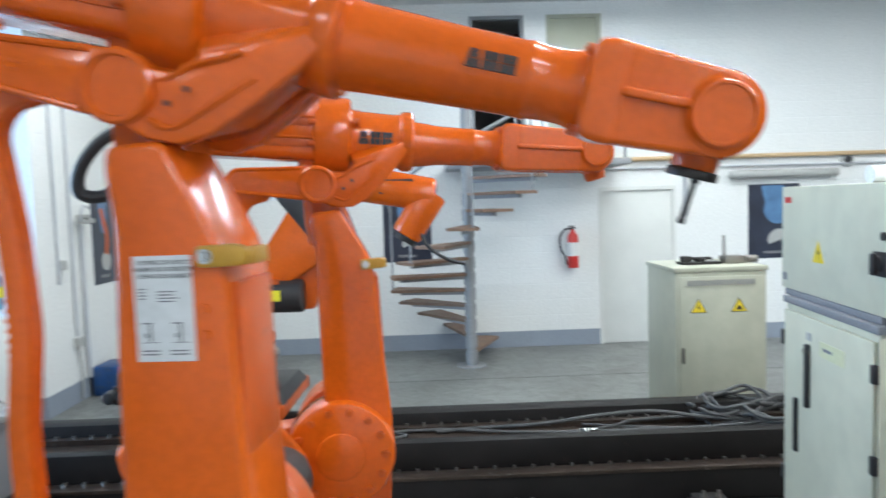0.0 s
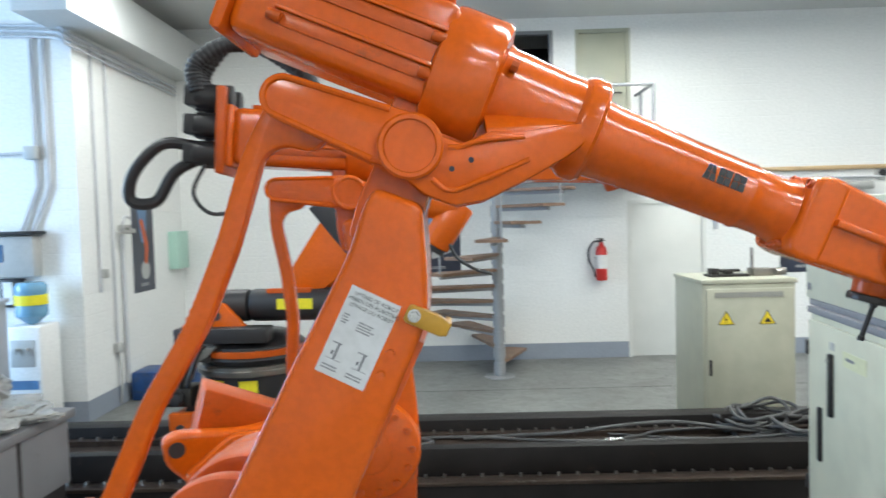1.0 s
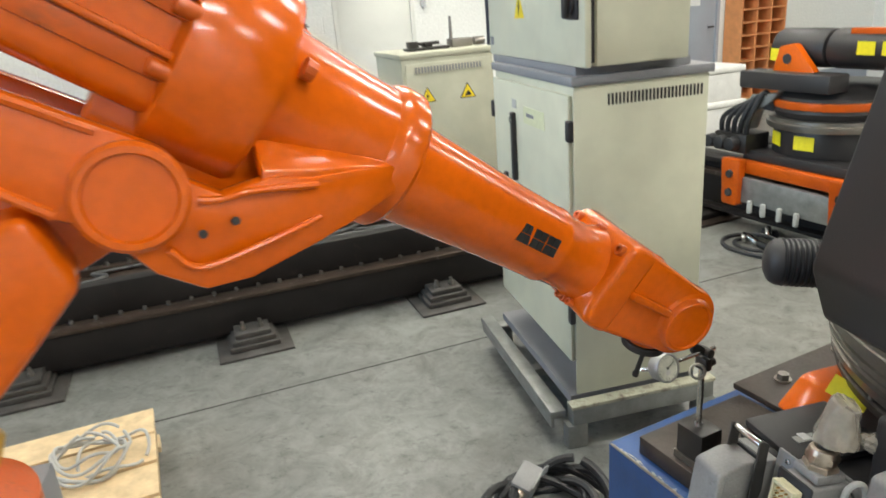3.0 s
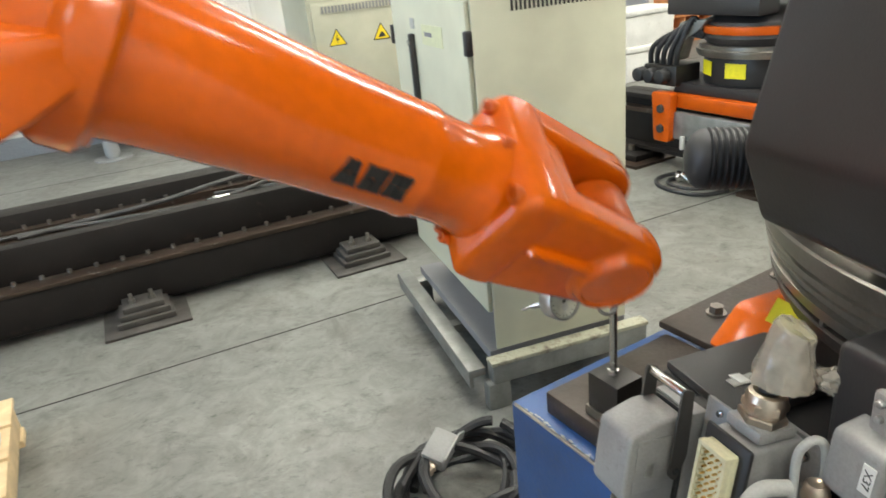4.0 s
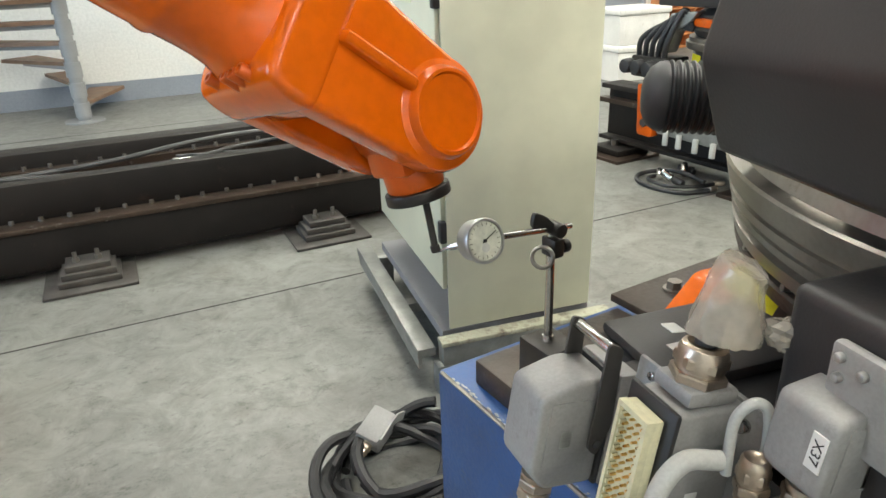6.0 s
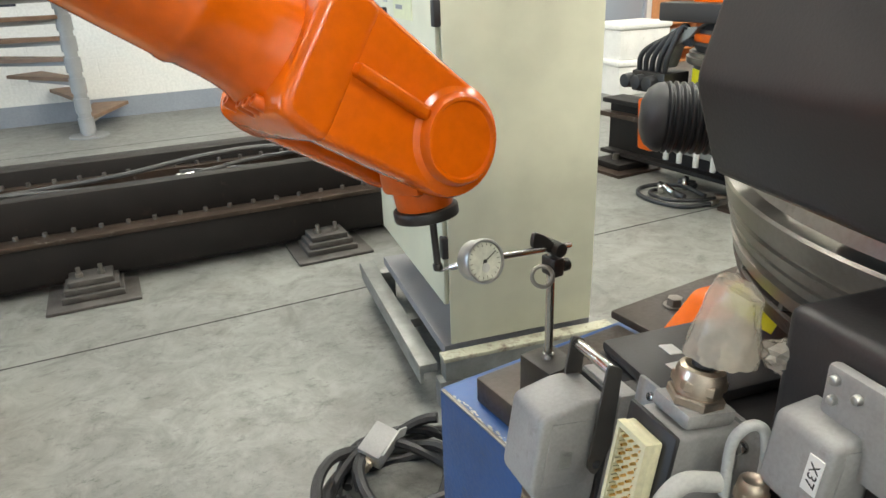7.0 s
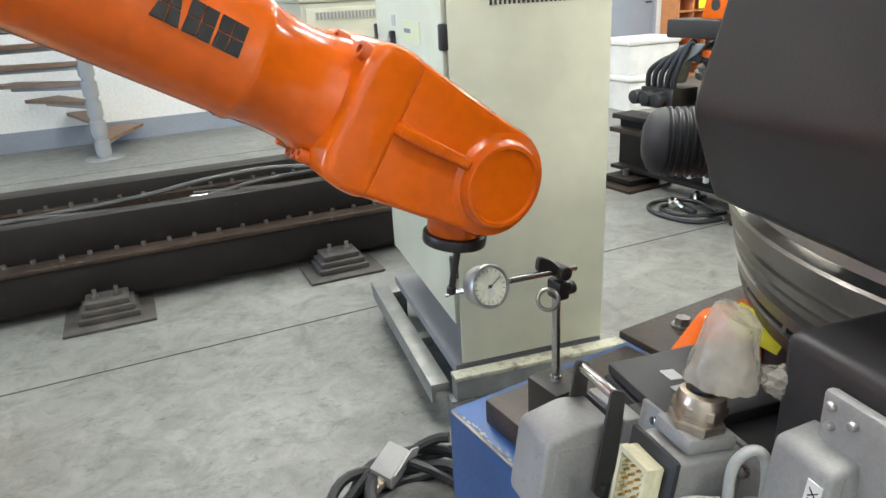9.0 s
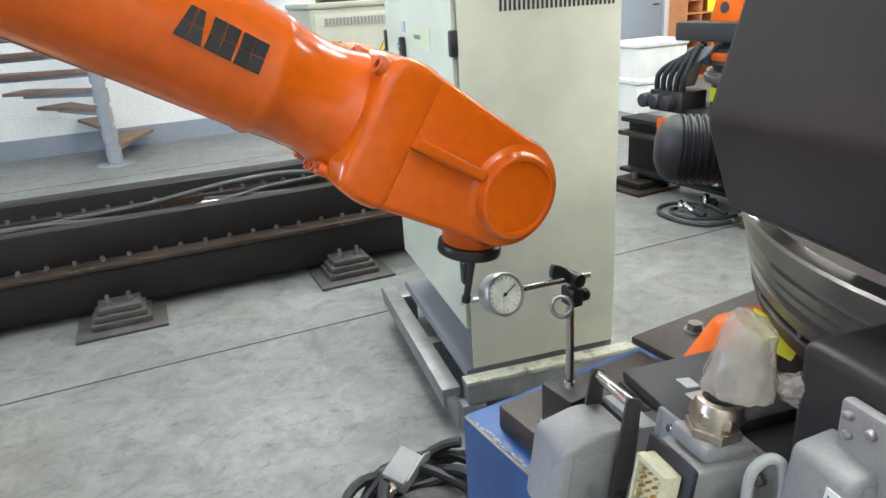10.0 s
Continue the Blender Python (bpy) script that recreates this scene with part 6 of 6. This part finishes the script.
# bolted lower band, groove, then bands of uneven height up to a bright lip
prof = [(0.0, 0.882), (0.5, 0.882), (0.507, 0.886), (0.515, 0.909), (0.511, 0.912), (0.0, 0.912)]
part("lower_band", lathe(bmesh.new(), prof, seg=144), PLATEBROWN, e, "dull brown lower band of the ring")
prof = [(0.0, 0.9125), (0.503, 0.9125), (0.503, 0.922), (0.517, 0.924), (0.5225, 0.944), (0.518, 0.946), (0.515, 0.948), (0.516, 0.955), (0.5245, 0.957), (0.526, 0.966), (0.523, 0.968), (0.523, 0.971), (0.5285, 0.973), (0.531, 0.986), (0.527, 0.9885), (0.5275, 0.9935), (0.534, 0.996), (0.5395, 1.02), (0.5405, 1.024), (0.538, 1.028), (0.52, 1.032), (0.515, 1.05), (0.0, 1.05)]
part("ring", lathe(bmesh.new(), prof, seg=144), WORNSTEEL, e, "grooved worn steel bearing ring")
for k in range(11):
    a = radians(124 + 14 * k)
    part("ring_bolt", bolt(bmesh.new(), (0.502 * math.cos(a), 0.502 * math.sin(a), 0.9165), (math.cos(a), math.sin(a), 0.15), 0.0055, 0.013), WORNSTEEL, e)
part("drum", new_cyl(0.472, 0.472, (0, 0, 0.72), (0, 0, 0.884), 96), BLACKPAINT, e, "black lower drum")
part("upper_seal", new_cyl(0.5, 0.49, (0, 0, 1.05), (0, 0, 1.075), 72), BLACKPAINT, e)
hood = bmesh.new()
prism(hood, rounded([(-0.628, 1.062), (-0.66, 1.2), (-0.405, 2.05), (0.35, 2.05), (0.35, 1.055), (-0.56, 1.052)], 0.012, 3), -0.9, 0.12, r=0.02, seg=3)
for v in hood.verts:
    # the lower front corner is cut off
    if v.co.z < 1.15 and v.co.y > 0.05:
        v.co.z += 0.045 * (v.co.y - 0.05) / 0.07
part("housing", hood, BLACKPAINT, e, "large satin black housing")
part("housing_foot", prism(bmesh.new(), rounded([(-0.5, 1.13), (0.3, 1.1), (0.3, 1.04), (-0.46, 1.04)], 0.02, 3), -0.5, 0.2, r=0.01), BLACKPAINT, e)
part("bellows", new_tube([(-0.3, 0.2, 1.1), (-0.545, 0.325, 1.114)], 0.043, 32, ribs=(30, 0.004)), BLACKRUB, e, "black corrugated bellows")
part("bellows_cap", lathe(bmesh.new(), [(0.046, 0), (0.044, 0.009), (0.037, 0.019), (0.022, 0.026), (0.0, 0.028)], Matrix.Translation((-0.545, 0.325, 1.114)) @ Vector((-0.245, 0.125, 0.014)).to_track_quat("Z", "Y").to_matrix().to_4x4(), 28), BLACKRUB, e)
part("hose", new_tube(smooth_path([(-0.82, 0.3, 2.3), (-0.81, 0.3, 2.08), (-0.75, 0.3, 1.96), (-0.62, 0.28, 1.905), (-0.44, 0.25, 1.9), (-0.29, 0.2, 1.98), (-0.22, 0.2, 2.2)]), 0.075, 20, ribs=(46, 0.006)), BLACKRUB, e, "thick black corrugated hose")
part("carriage_foot", prism(bmesh.new(), rounded([(-0.5, 0.765), (-0.36, 0.725), (-0.34, 0.838), (-0.44, 0.834)], 0.012, 3), 0.26, 0.35, r=0.006), ORANGE, e, "orange carriage casting")
part("yellow_label", new_box(-0.036, 0.036, -0.02, 0.02, -0.001, 0.001), YELLOW, e, "yellow warning label", m=Matrix.Translation((-0.466, 0.2, 0.876)) @ Vector((-0.5, -0.6, 0.6)).to_track_quat("Z", "Y").to_matrix().to_4x4() @ pose(0, 0, 0, 0, 0, -25))

PLINTH = pose(1.303, 1.496, 0, 0, 0, 13)
e = thing("plinth", PLINTH, "blue enamelled steel plinth with a worn upper edge", "plinth")
part("body", new_box(0.0, 0.85, -0.95, 0.0, 0.0, 0.655, r=0.008), BLUE, e)
part("worn_edge", new_tube([(0.003, -0.9, 0.653), (0.003, -0.01, 0.653)], 0.0035, 6), WORNSTEEL, e, "bare worn steel edge")
chip = random.Random(4)
for n in range(60):
    y, w = chip.uniform(-0.62, -0.03), chip.uniform(0.0015, 0.007)
    x = chip.uniform(0.005, 0.011)
    outline = [(x + w * 0.5 * math.cos(a) * chip.uniform(0.5, 1.0), y + w * math.sin(a) * chip.uniform(0.6, 1.0)) for a in [2 * math.pi * q / 7 for q in range(7)]]
    bm = bmesh.new()
    bm.faces.new([bm.verts.new((px, py, 0.6557)) for px, py in outline])
    part("paint_chip", bm, GREYLIGHT, e, smooth=0)
e = thing("base_plate", PLINTH, "dark brown steel base plate with hexagon bolts", "plate")
part("plate", new_box(0.03, 0.34, -0.42, -0.07, 0.656, 0.7, r=0.003), PLATEBROWN, e)
part("rear_plate", new_box(0.345, 0.9, -0.3, -0.045, 0.7005, 0.716, r=0.003), PLATEBROWN, e)
for x, y in ((0.45, -0.1), (0.68, -0.085)):
    bm = new_cyl(0.02, 0.02, (x, y, 0.716), (x, y, 0.72), 20)
    bolt(bm, (x, y, 0.72), (0, 0, 1), 0.015, 0.014)
    part("bolt", bm, WORNSTEEL, e)
e = thing("terminal_box", pose(1.4, 1.0, 0), "black steel terminal housing behind the connectors", "housing")
part("case", new_box(0.02, 0.2, -0.02, 0.2, 0.72, 0.862, r=0.006), BLACKPAINT, e)
part("case_lid", new_box(0.024, 0.196, 0.05, 0.196, 0.8625, 0.878, r=0.005), BLACKPAINT, e)
part("case", new_box(0.09, 0.28, -0.4, -0.021, 0.7, 0.93, r=0.006), BLACKPAINT, e)
part("panel", new_box(0.0, 0.02, -0.45, 0.115, 0.68, 0.872, r=0.003), BLACKPAINT, e, "black connector mounting panel")
part("name_plate", new_box(0.06, 0.1, 0.1, 0.118, 0.8782, 0.8795), SATIN, e, "small worn metal name plate")
part("right_block", new_box(0.022, 0.19, -0.36, -0.07, 0.905, 1.052, r=0.012, seg=3), BLACKPAINT, e, "black moulded cover")
part("bracket", new_box(0.01, 0.0215, -0.2, -0.126, 0.955, 1.032, r=0.004), GREYPLASTIC, e, "grey cast bracket")
for y, z in ((-0.136, 1.022), (-0.137, 1.006), (-0.156, 1.018)):
    part("screw", new_cyl(0.0042, 0.0038, (0.012, y, z), (0.005, y, z), 14, r=0.002), SATIN, e)

# dial gauge on its magnetic stand
e = thing("dial_gauge_stand", pose(1.417, 1.322, 0.7, 0, 0, 13), "dial gauge on a chrome post with a black magnetic base", "dial gauge")
part("magnetic_base", new_box(-0.028, 0.028, -0.036, 0.03, 0.018, 0.084, r=0.002), BLACKMETAL, e, "black magnetic base block")
part("base_shim", new_box(-0.03, 0.03, -0.04, 0.035, 0.0005, 0.018), WORNSTEEL, e)
bm = new_cyl(0.006, 0.006, (0, 0, 0.084), (0, 0, 0.25), 20)
cyl(bm, 0.0095, 0.008, (0, 0, 0.084), (0, 0, 0.091), 20)
part("post", bm, STEEL, e, "chromed post")
MI = e.matrix_world.inverted()
DIAL = Vector((1.286, 1.235, 0.99))
NORM = Vector((0.22, -0.93, 0.28)).normalized()
TIP = Vector((1.2455, 1.281, 0.9655))
rodd = (Vector((1.417, 1.322, 0.956)) - DIAL - NORM * -0.012).normalized()
r0, r1 = DIAL - NORM * 0.012 + rodd * 0.024, Vector((1.417, 1.322, 0.956)) + Vector((-0.006, -0.008, 0)) + rodd * 0.05
part("cross_rod", new_cyl(0.0042, 0.0042, MI @ r0, MI @ r1, 14), STEEL, e, "thin steel cross rod")
bm = new_box(-0.009, 0.009, -0.018, 0.01, 0.216, 0.243, r=0.003)
cyl(bm, 0.01, 0.01, (0.0, -0.022, 0.256), (0.0, 0.012, 0.256), 18, r=0.002)
cyl(bm, 0.006, 0.006, (0.0, 0, 0.223), (0.03, 0.0, 0.223), 12)
cyl(bm, 0.0095, 0.0095, (0.02, 0, 0.223), (0.03, 0.0, 0.223), 16, r=0.002)
part("clamp", bm, BLACKMETAL, e, "black clamp with thumb screws")
km = pose(-0.024, -0.012, 0.222, 66, 0, -33)
bm = new_tube([km @ Vector((0.0138 * math.cos(2 * math.pi * i / 24), 0.0138 * math.sin(2 * math.pi * i / 24), 0)) for i in range(25)], 0.003, 8)
part("knurled_nut", bm, WORNSTEEL, e)
part("wing", prism(bmesh.new(), rounded([(-0.042, 0.266), (-0.038, 0.288), (-0.018, 0.278), (0.004, 0.256), (-0.006, 0.25)], 0.008, 4), -0.012, -0.004, r=0.002), BLACKMETAL, e, "black wing lever")
gm = MI @ (Matrix.Translation(DIAL) @ NORM.to_track_quat("Z", "Y").to_matrix().to_4x4())
case = part("gauge_case", lathe(bmesh.new(), [(0.0, -0.024), (0.022, -0.024), (0.0245, -0.02), (0.0245, -0.006), (0.0265, -0.004), (0.0268, 0.002), (0.0255, 0.0045), (0.0232, 0.0045), (0.0228, 0.001), (0.0, 0.001)], seg=56), SATIN, e, "satin chrome round gauge case", m=gm)
part("dial_face", new_cyl(0.0226, 0.0226, (0, 0, 0.0012), (0, 0, 0.0018), 48), DIALFACE, case, "yellowed grey-white dial face")
for k in range(20):
    a = 2 * math.pi * k / 20
    part("tick", new_box(-0.0003, 0.0003, 0.0185 if k % 5 else 0.017, 0.0212, 0.0018, 0.0021), BLACK, case, m=pose(0, 0, 0, 0, 0, math.degrees(a)))
part("small_dial", new_cyl(0.0055, 0.0055, (0.0, -0.008, 0.0018), (0.0, -0.008, 0.002), 24), GREYLIGHT, case)
nd = new_box(-0.0005, 0.0005, -0.004, 0.019, 0.0024, 0.003)
cyl(nd, 0.0022, 0.0022, (0, 0, 0.0018), (0, 0, 0.0036), 16)
part("needle", nd, BLACK, case, "black needle", m=pose(0, 0, 0, 0, 0, -62))
sd = (TIP - DIAL).normalized()
st = MI @ (DIAL - NORM * 0.01 + sd * 0.022)
bm = new_cyl(0.0045, 0.004, st, MI @ (DIAL - NORM * 0.01 + sd * 0.042), 16)
cyl(bm, 0.002, 0.0018, MI @ (DIAL - NORM * 0.01 + sd * 0.042), MI @ TIP, 12)
part("plunger", bm, STEEL, e, "steel plunger tip")
part("back_knob", new_cyl(0.011, 0.009, MI @ (DIAL - NORM * 0.024), MI @ (DIAL - NORM * 0.034 + Vector((-0.004, 0.002, -0.004))), 18, r=0.002), BLACKMETAL, e)


# ---------------------------------------------------------------- multi-pole plugs
def gland(parent, m, r):
    """Cable gland along z: foot ring, hexagon nut, domed cap nut."""
    g = part("cable_gland", lathe(bmesh.new(), [(0.0, 0.0), (r * 1.04, 0.0), (r * 1.04, 0.004), (r * 0.94, 0.005), (r * 0.94, 0.018), (r * 1.02, 0.019), (r * 1.02, 0.034), (r * 0.92, 0.039), (r * 0.72, 0.041), (r * 0.62, 0.04), (0.0, 0.04)], seg=36), BRASS, parent, "nickel-plated brass cable gland", m=m, smooth=40)
    for z0, z1, k in ((0.007, 0.016, 1.2), (0.021, 0.031, 1.14)):
        part("hex_nut", lathe(bmesh.new(), [(0.0, z0), (r * k * 0.95, z0), (r * k, z0 + 0.0015), (r * k, z1 - 0.0015), (r * k * 0.95, z1), (0.0, z1)], seg=6), BRASS, g, smooth=10, m=pose(0, 0, 0, 0, 0, 900 * z0))
    return g


def plug_hood(m, w, d, h, label):
    """Cast grey plug hood hanging with its long side down; x into the panel, y along it, z up; top front corner at the origin."""
    e = thing("plug_connector", m, label, "connector", "grey multi-pole plugs")
    body = prism(bmesh.new(), rounded([(0, -h * 0.13), (d * 0.55, 0.0), (d, 0.0), (d, -h), (d * 0.26, -h), (0, -h * 0.82)], 0.008, 3), 0, w, r=0.005, seg=3)
    part("hood", body, GREYPLASTIC, e)
    part("recess_rim", new_box(0.012, d - 0.014, -0.0012, 0.0006, -h * 0.76, -h * 0.17, r=0.0005), GREYPLASTIC, e, "shallow raised side field")
    part("seal", new_box(d, d + 0.006, -0.002, w + 0.002, -h - 0.002, 0.002, r=0.002), BLACKRUB, e, "black rubber seal")
    part("socket", new_box(d + 0.006, d + 0.03, -0.004, w + 0.004, -h - 0.004, 0.004, r=0.004), GREYPLASTIC, e, "grey socket frame")
    return e


h1 = plug_hood(pose(1.277, 1.054, 0.908, 0, 9, 4), 0.062, 0.08, 0.126, "dusty grey cast plug with a steel locking bail, cable hanging down")
gland(h1, pose(0.028, 0.025, -0.122, 180, 0, 0), 0.0165)
part("cable", new_tube(smooth_path([(0.028, 0.025, -0.15), (0.024, 0.024, -0.22), (0.0, 0.01, -0.3), (-0.02, -0.02, -0.42), (-0.03, -0.03, -0.6)]), 0.011, 12), BLACKRUB, h1)
part("emblem", prism(bmesh.new(), rounded([(0.028, -0.075), (0.042, -0.075), (0.042, -0.055), (0.028, -0.055)], 0.002, 2), -0.0012, 0.0), GREYLIGHT, h1)
bail = new_cyl(0.006, 0.006, (0.066, -0.006, 0.036), (0.066, 0.058, 0.036), 18, r=0.001)
lb = part("locking_bail", bail, STEEL, h1, "bright steel locking bail")
for y in (-0.009, 0.056):
    part("bail_arm", prism(bmesh.new(), rounded([(0.058, 0.045), (0.076, 0.04), (0.082, -0.05), (0.07, -0.085), (0.058, -0.075), (0.058, -0.02)], 0.006, 3), y, y + 0.003), FOOTGREY, lb)
    part("pivot", new_cyl(0.005, 0.005, (0.068, y - 0.001, -0.07), (0.068, y + 0.005, -0.07), 14), STEEL, lb)
part("flange_plate", new_box(0.1, 0.106, -0.042, -0.006, -0.07, 0.03, r=0.003), GREYPLASTIC, h1)
for z in (-0.018, 0.018):
    part("screw", new_cyl(0.0045, 0.0045, (0.1, -0.03, z), (0.096, -0.03, z), 14, r=0.001), STEEL, h1)

e = thing("plug_connector", pose(1.322, 0.93, 0.945, 0, 9, 2), "open grey plug with ivory pin insert, cable gland on top", "connector", "grey multi-pole plugs")
part("hood", prism(bmesh.new(), rounded([(0.012, 0.0), (0.085, 0.004), (0.09, -0.13), (0.012, -0.13)], 0.008, 3), 0, 0.056, r=0.005, seg=3), GREYPLASTIC, e)
part("seal", new_box(0.006, 0.012, -0.004, 0.06, -0.134, 0.004, r=0.004), BLACKRUB, e, "black rubber seal")
ins = part("insert", new_box(-0.004, 0.006, 0.008, 0.048, -0.124, -0.008, r=0.002), IVORY, e, "ivory moulded pin insert")
part("insert_rim", new_box(-0.012, -0.004, 0.008, 0.012, -0.124, -0.008), IVORY, ins)
part("insert_rim", new_box(-0.012, -0.004, 0.044, 0.048, -0.124, -0.008), IVORY, ins)
part("insert_rim", new_box(-0.012, -0.004, 0.012, 0.044, -0.013, -0.008), IVORY, ins)
for i in range(12):
    for y in (0.0165, 0.024, 0.032, 0.0395):
        part("pin", new_cyl(0.0015, 0.0012, (-0.004, y, -0.02 - 0.0088 * i), (-0.0095, y, -0.02 - 0.0088 * i), 8), COPPER, ins)
    for y in (0.0125, 0.0415):
        part("insert_tooth", new_box(-0.0105, -0.004, y, y + 0.002, -0.0225 - 0.0088 * i, -0.0175 - 0.0088 * i), IVORY, ins)
part("collar", new_box(0.022, 0.074, 0.004, 0.052, 0.003, 0.018, r=0.004), GREYPLASTIC, e)
gland(e, pose(0.047, 0.028, 0.01), 0.0205)
part("cable", new_tube(smooth_path([(0.047, 0.028, 0.05), (0.0475, 0.0285, 0.06), (0.049, 0.029, 0.068), (0.052, 0.03, 0.076)]), 0.0098, 14), BLACKRUB, e)
part("writing_tag", new_box(0.03, 0.044, 0.05, 0.066, 0.05, 0.0512), WHITE, e, "small white cable tag")
for y in (-0.006, 0.064):
    part("screw", new_cyl(0.006, 0.006, (0.08, y, -0.012), (0.072, y, -0.012), 16, r=0.001), STEEL, e)
part("mark_bars", grid_bars(bmesh.new(), 2, 0.04, -0.11, 0.054, -0.075, -0.0002), WHITE, e, "white printed marking")
part("flange", new_box(0.086, 0.094, -0.02, 0.076, -0.14, 0.004, r=0.004), GREYPLASTIC, e)

h3 = plug_hood(pose(1.388, 0.834, 1.0, 0, 8, 0), 0.056, 0.08, 0.09, "grey cast plug with a white printed tag X37")
gland(h3, pose(0.03, 0.03, -0.088, 180, 0, 0), 0.015)
part("cable", new_tube(smooth_path([(0.03, 0.03, -0.12), (0.03, 0.03, -0.2), (0.01, 0.05, -0.3), (-0.02, 0.06, -0.5)]), 0.011, 12), BLACKRUB, h3)
tag = part("tag", new_box(-0.0012, 0.0, 0.004, 0.017, -0.054, -0.025), WHITE, h3, "white tag printed X37")
part("letters", text_mesh("X37", 0.0115, 0.0002), BLACK, tag, m=Matrix.Translation((-0.0014, 0.0105, -0.0395)) @ Matrix.Rotation(radians(-90), 4, "Z") @ pose(0, 0, 0, 90, 0, 0) @ pose(0, 0, 0, 0, 0, -90))
lv = bmesh.new()
lathe(lv, [(0.0, 0.0), (0.02, 0.0), (0.021, 0.002), (0.021, 0.008), (0.019, 0.01), (0.0, 0.01)], Matrix.Translation((0.05, 0.034, 0.004)), 28)
box(lv, 0.034, 0.086, -0.014, 0.036, 0.005, 0.013, r=0.004)
box(lv, 0.05, 0.086, -0.02, -0.008, -0.06, 0.013, r=0.005)
part("lever", lv, GREYLIGHT, h3, "grey locking lever")
part("lever_pin", new_cyl(0.0045, 0.004, (0.052, 0.036, 0.014), (0.052, 0.036, 0.019), 16, r=0.001), SATIN, h3)
part("emblem", prism(bmesh.new(), rounded([(0.04, -0.07), (0.055, -0.07), (0.055, -0.045), (0.04, -0.045)], 0.002, 2), -0.0012, 0.0), GREYLIGHT, h3)
# loose grey conduits with a small gland between the plugs
e = thing("conduit_loop", pose(1.335, 0.86, 0.9), "bent grey plastic conduits with a small brass gland", "conduit")
part("loop", new_tube(smooth_path([(0.028, 0.044, 0.0), (0.03, 0.046, 0.045), (0.036, 0.043, 0.062), (0.046, 0.04, 0.066), (0.053, 0.036, 0.058), (0.055, 0.034, 0.03), (0.052, 0.034, -0.01)]), 0.0045, 14), GREYLIGHT, e)
part("loop", new_tube(smooth_path([(0.012, 0.035, 0.025), (-0.02, 0.04, 0.028), (-0.045, 0.036, 0.0), (-0.055, 0.02, -0.05), (-0.04, 0.0, -0.09), (0.0, -0.03, -0.1)]), 0.008, 14), GREYLIGHT, e)
gland(e, pose(0.042, 0.03, -0.018), 0.012)
part("mount", new_box(0.0, 0.08, -0.07, 0.03, -0.09, -0.022, r=0.006), GREYPLASTIC, e)
# clear bag over the upright cable end
e = thing("plastic_bag", pose(1.397, 0.963, 1.023, 0, 10, 20), "clear plastic bag tied over a cable end", "plastic bag")
bag = bmesh.new()
prof = [(0.0, 0.036), (0.01, 0.036), (0.0195, 0.035), (0.0215, 0.032), (0.0235, 0.022), (0.0255, 0.011), (0.0275, 0.0), (0.0295, -0.01), (0.0315, -0.019), (0.033, -0.026), (0.0325, -0.033)]
lathe(bag, [p for a, b in zip(prof, prof[1:]) for p in (a, ((a[0] + b[0]) / 2, (a[1] + b[1]) / 2))] + prof[-1:], seg=64)
for v in bag.verts:
    up = max(0.0, v.co.z + 0.01) / 0.046
    k = 1.03 + 0.08 * noise.noise(Vector((v.co.x * 45, v.co.y * 45, v.co.z * 30))) - 0.16 * abs(noise.noise(Vector((v.co.x * 60 + v.co.z * 25, v.co.y * 60, v.co.z * 30 + 2))))
    v.co.x *= k
    v.co.y *= k * 0.98
    # slanting flat top, drooping to one side
    v.co.z += up * 0.42 * v.co.y - 0.004 * abs(noise.noise(v.co * 60))
    v.co.y -= 0.006 * up
    v.co *= 0.95
part("film", bag, FILM, e, "creased clear film", smooth=22)
knot = bmesh.new()
for f in bmesh.ops.create_icosphere(knot, subdivisions=3, radius=1)["verts"]:
    n = 1.1 + 0.35 * noise.noise(f.co * 1.5) - 0.5 * abs(noise.noise(f.co * 2.1))
    f.co = Vector((f.co.x * 0.018 * n, f.co.y * 0.016 * n, f.co.z * 0.014 * n))
part("twisted_end", knot, FILM, e, "twisted knot of clear film", m=pose(0.024, -0.04, -0.02, 0, 25, 0), smooth=14)

# hose coil with a grey plug on the floor
cable_coil("hose_coil", pose(1.33, 1.98, 0), 8, 0.2, "coiled black hoses on the concrete floor", 21, r=0.015, squash=0.9, lift=0.012)
e = thing("plug_connector", pose(1.3, 2.07, 0.12, 12, -18, 40), "grey plug with a steel gland lying on the hoses", "connector")
part("hood", new_box(-0.05, 0.05, -0.035, 0.035, -0.03, 0.03, r=0.006), GREYPLASTIC, e)
part("lever", prism(bmesh.new(), rounded([(-0.04, 0.03), (0.05, 0.035), (0.085, 0.0), (0.07, -0.02), (0.02, 0.02)], 0.006, 3), -0.04, -0.036), GREYLIGHT, e)
gland(e, pose(-0.05, 0, 0, 0, -90, 0), 0.016)


motions()
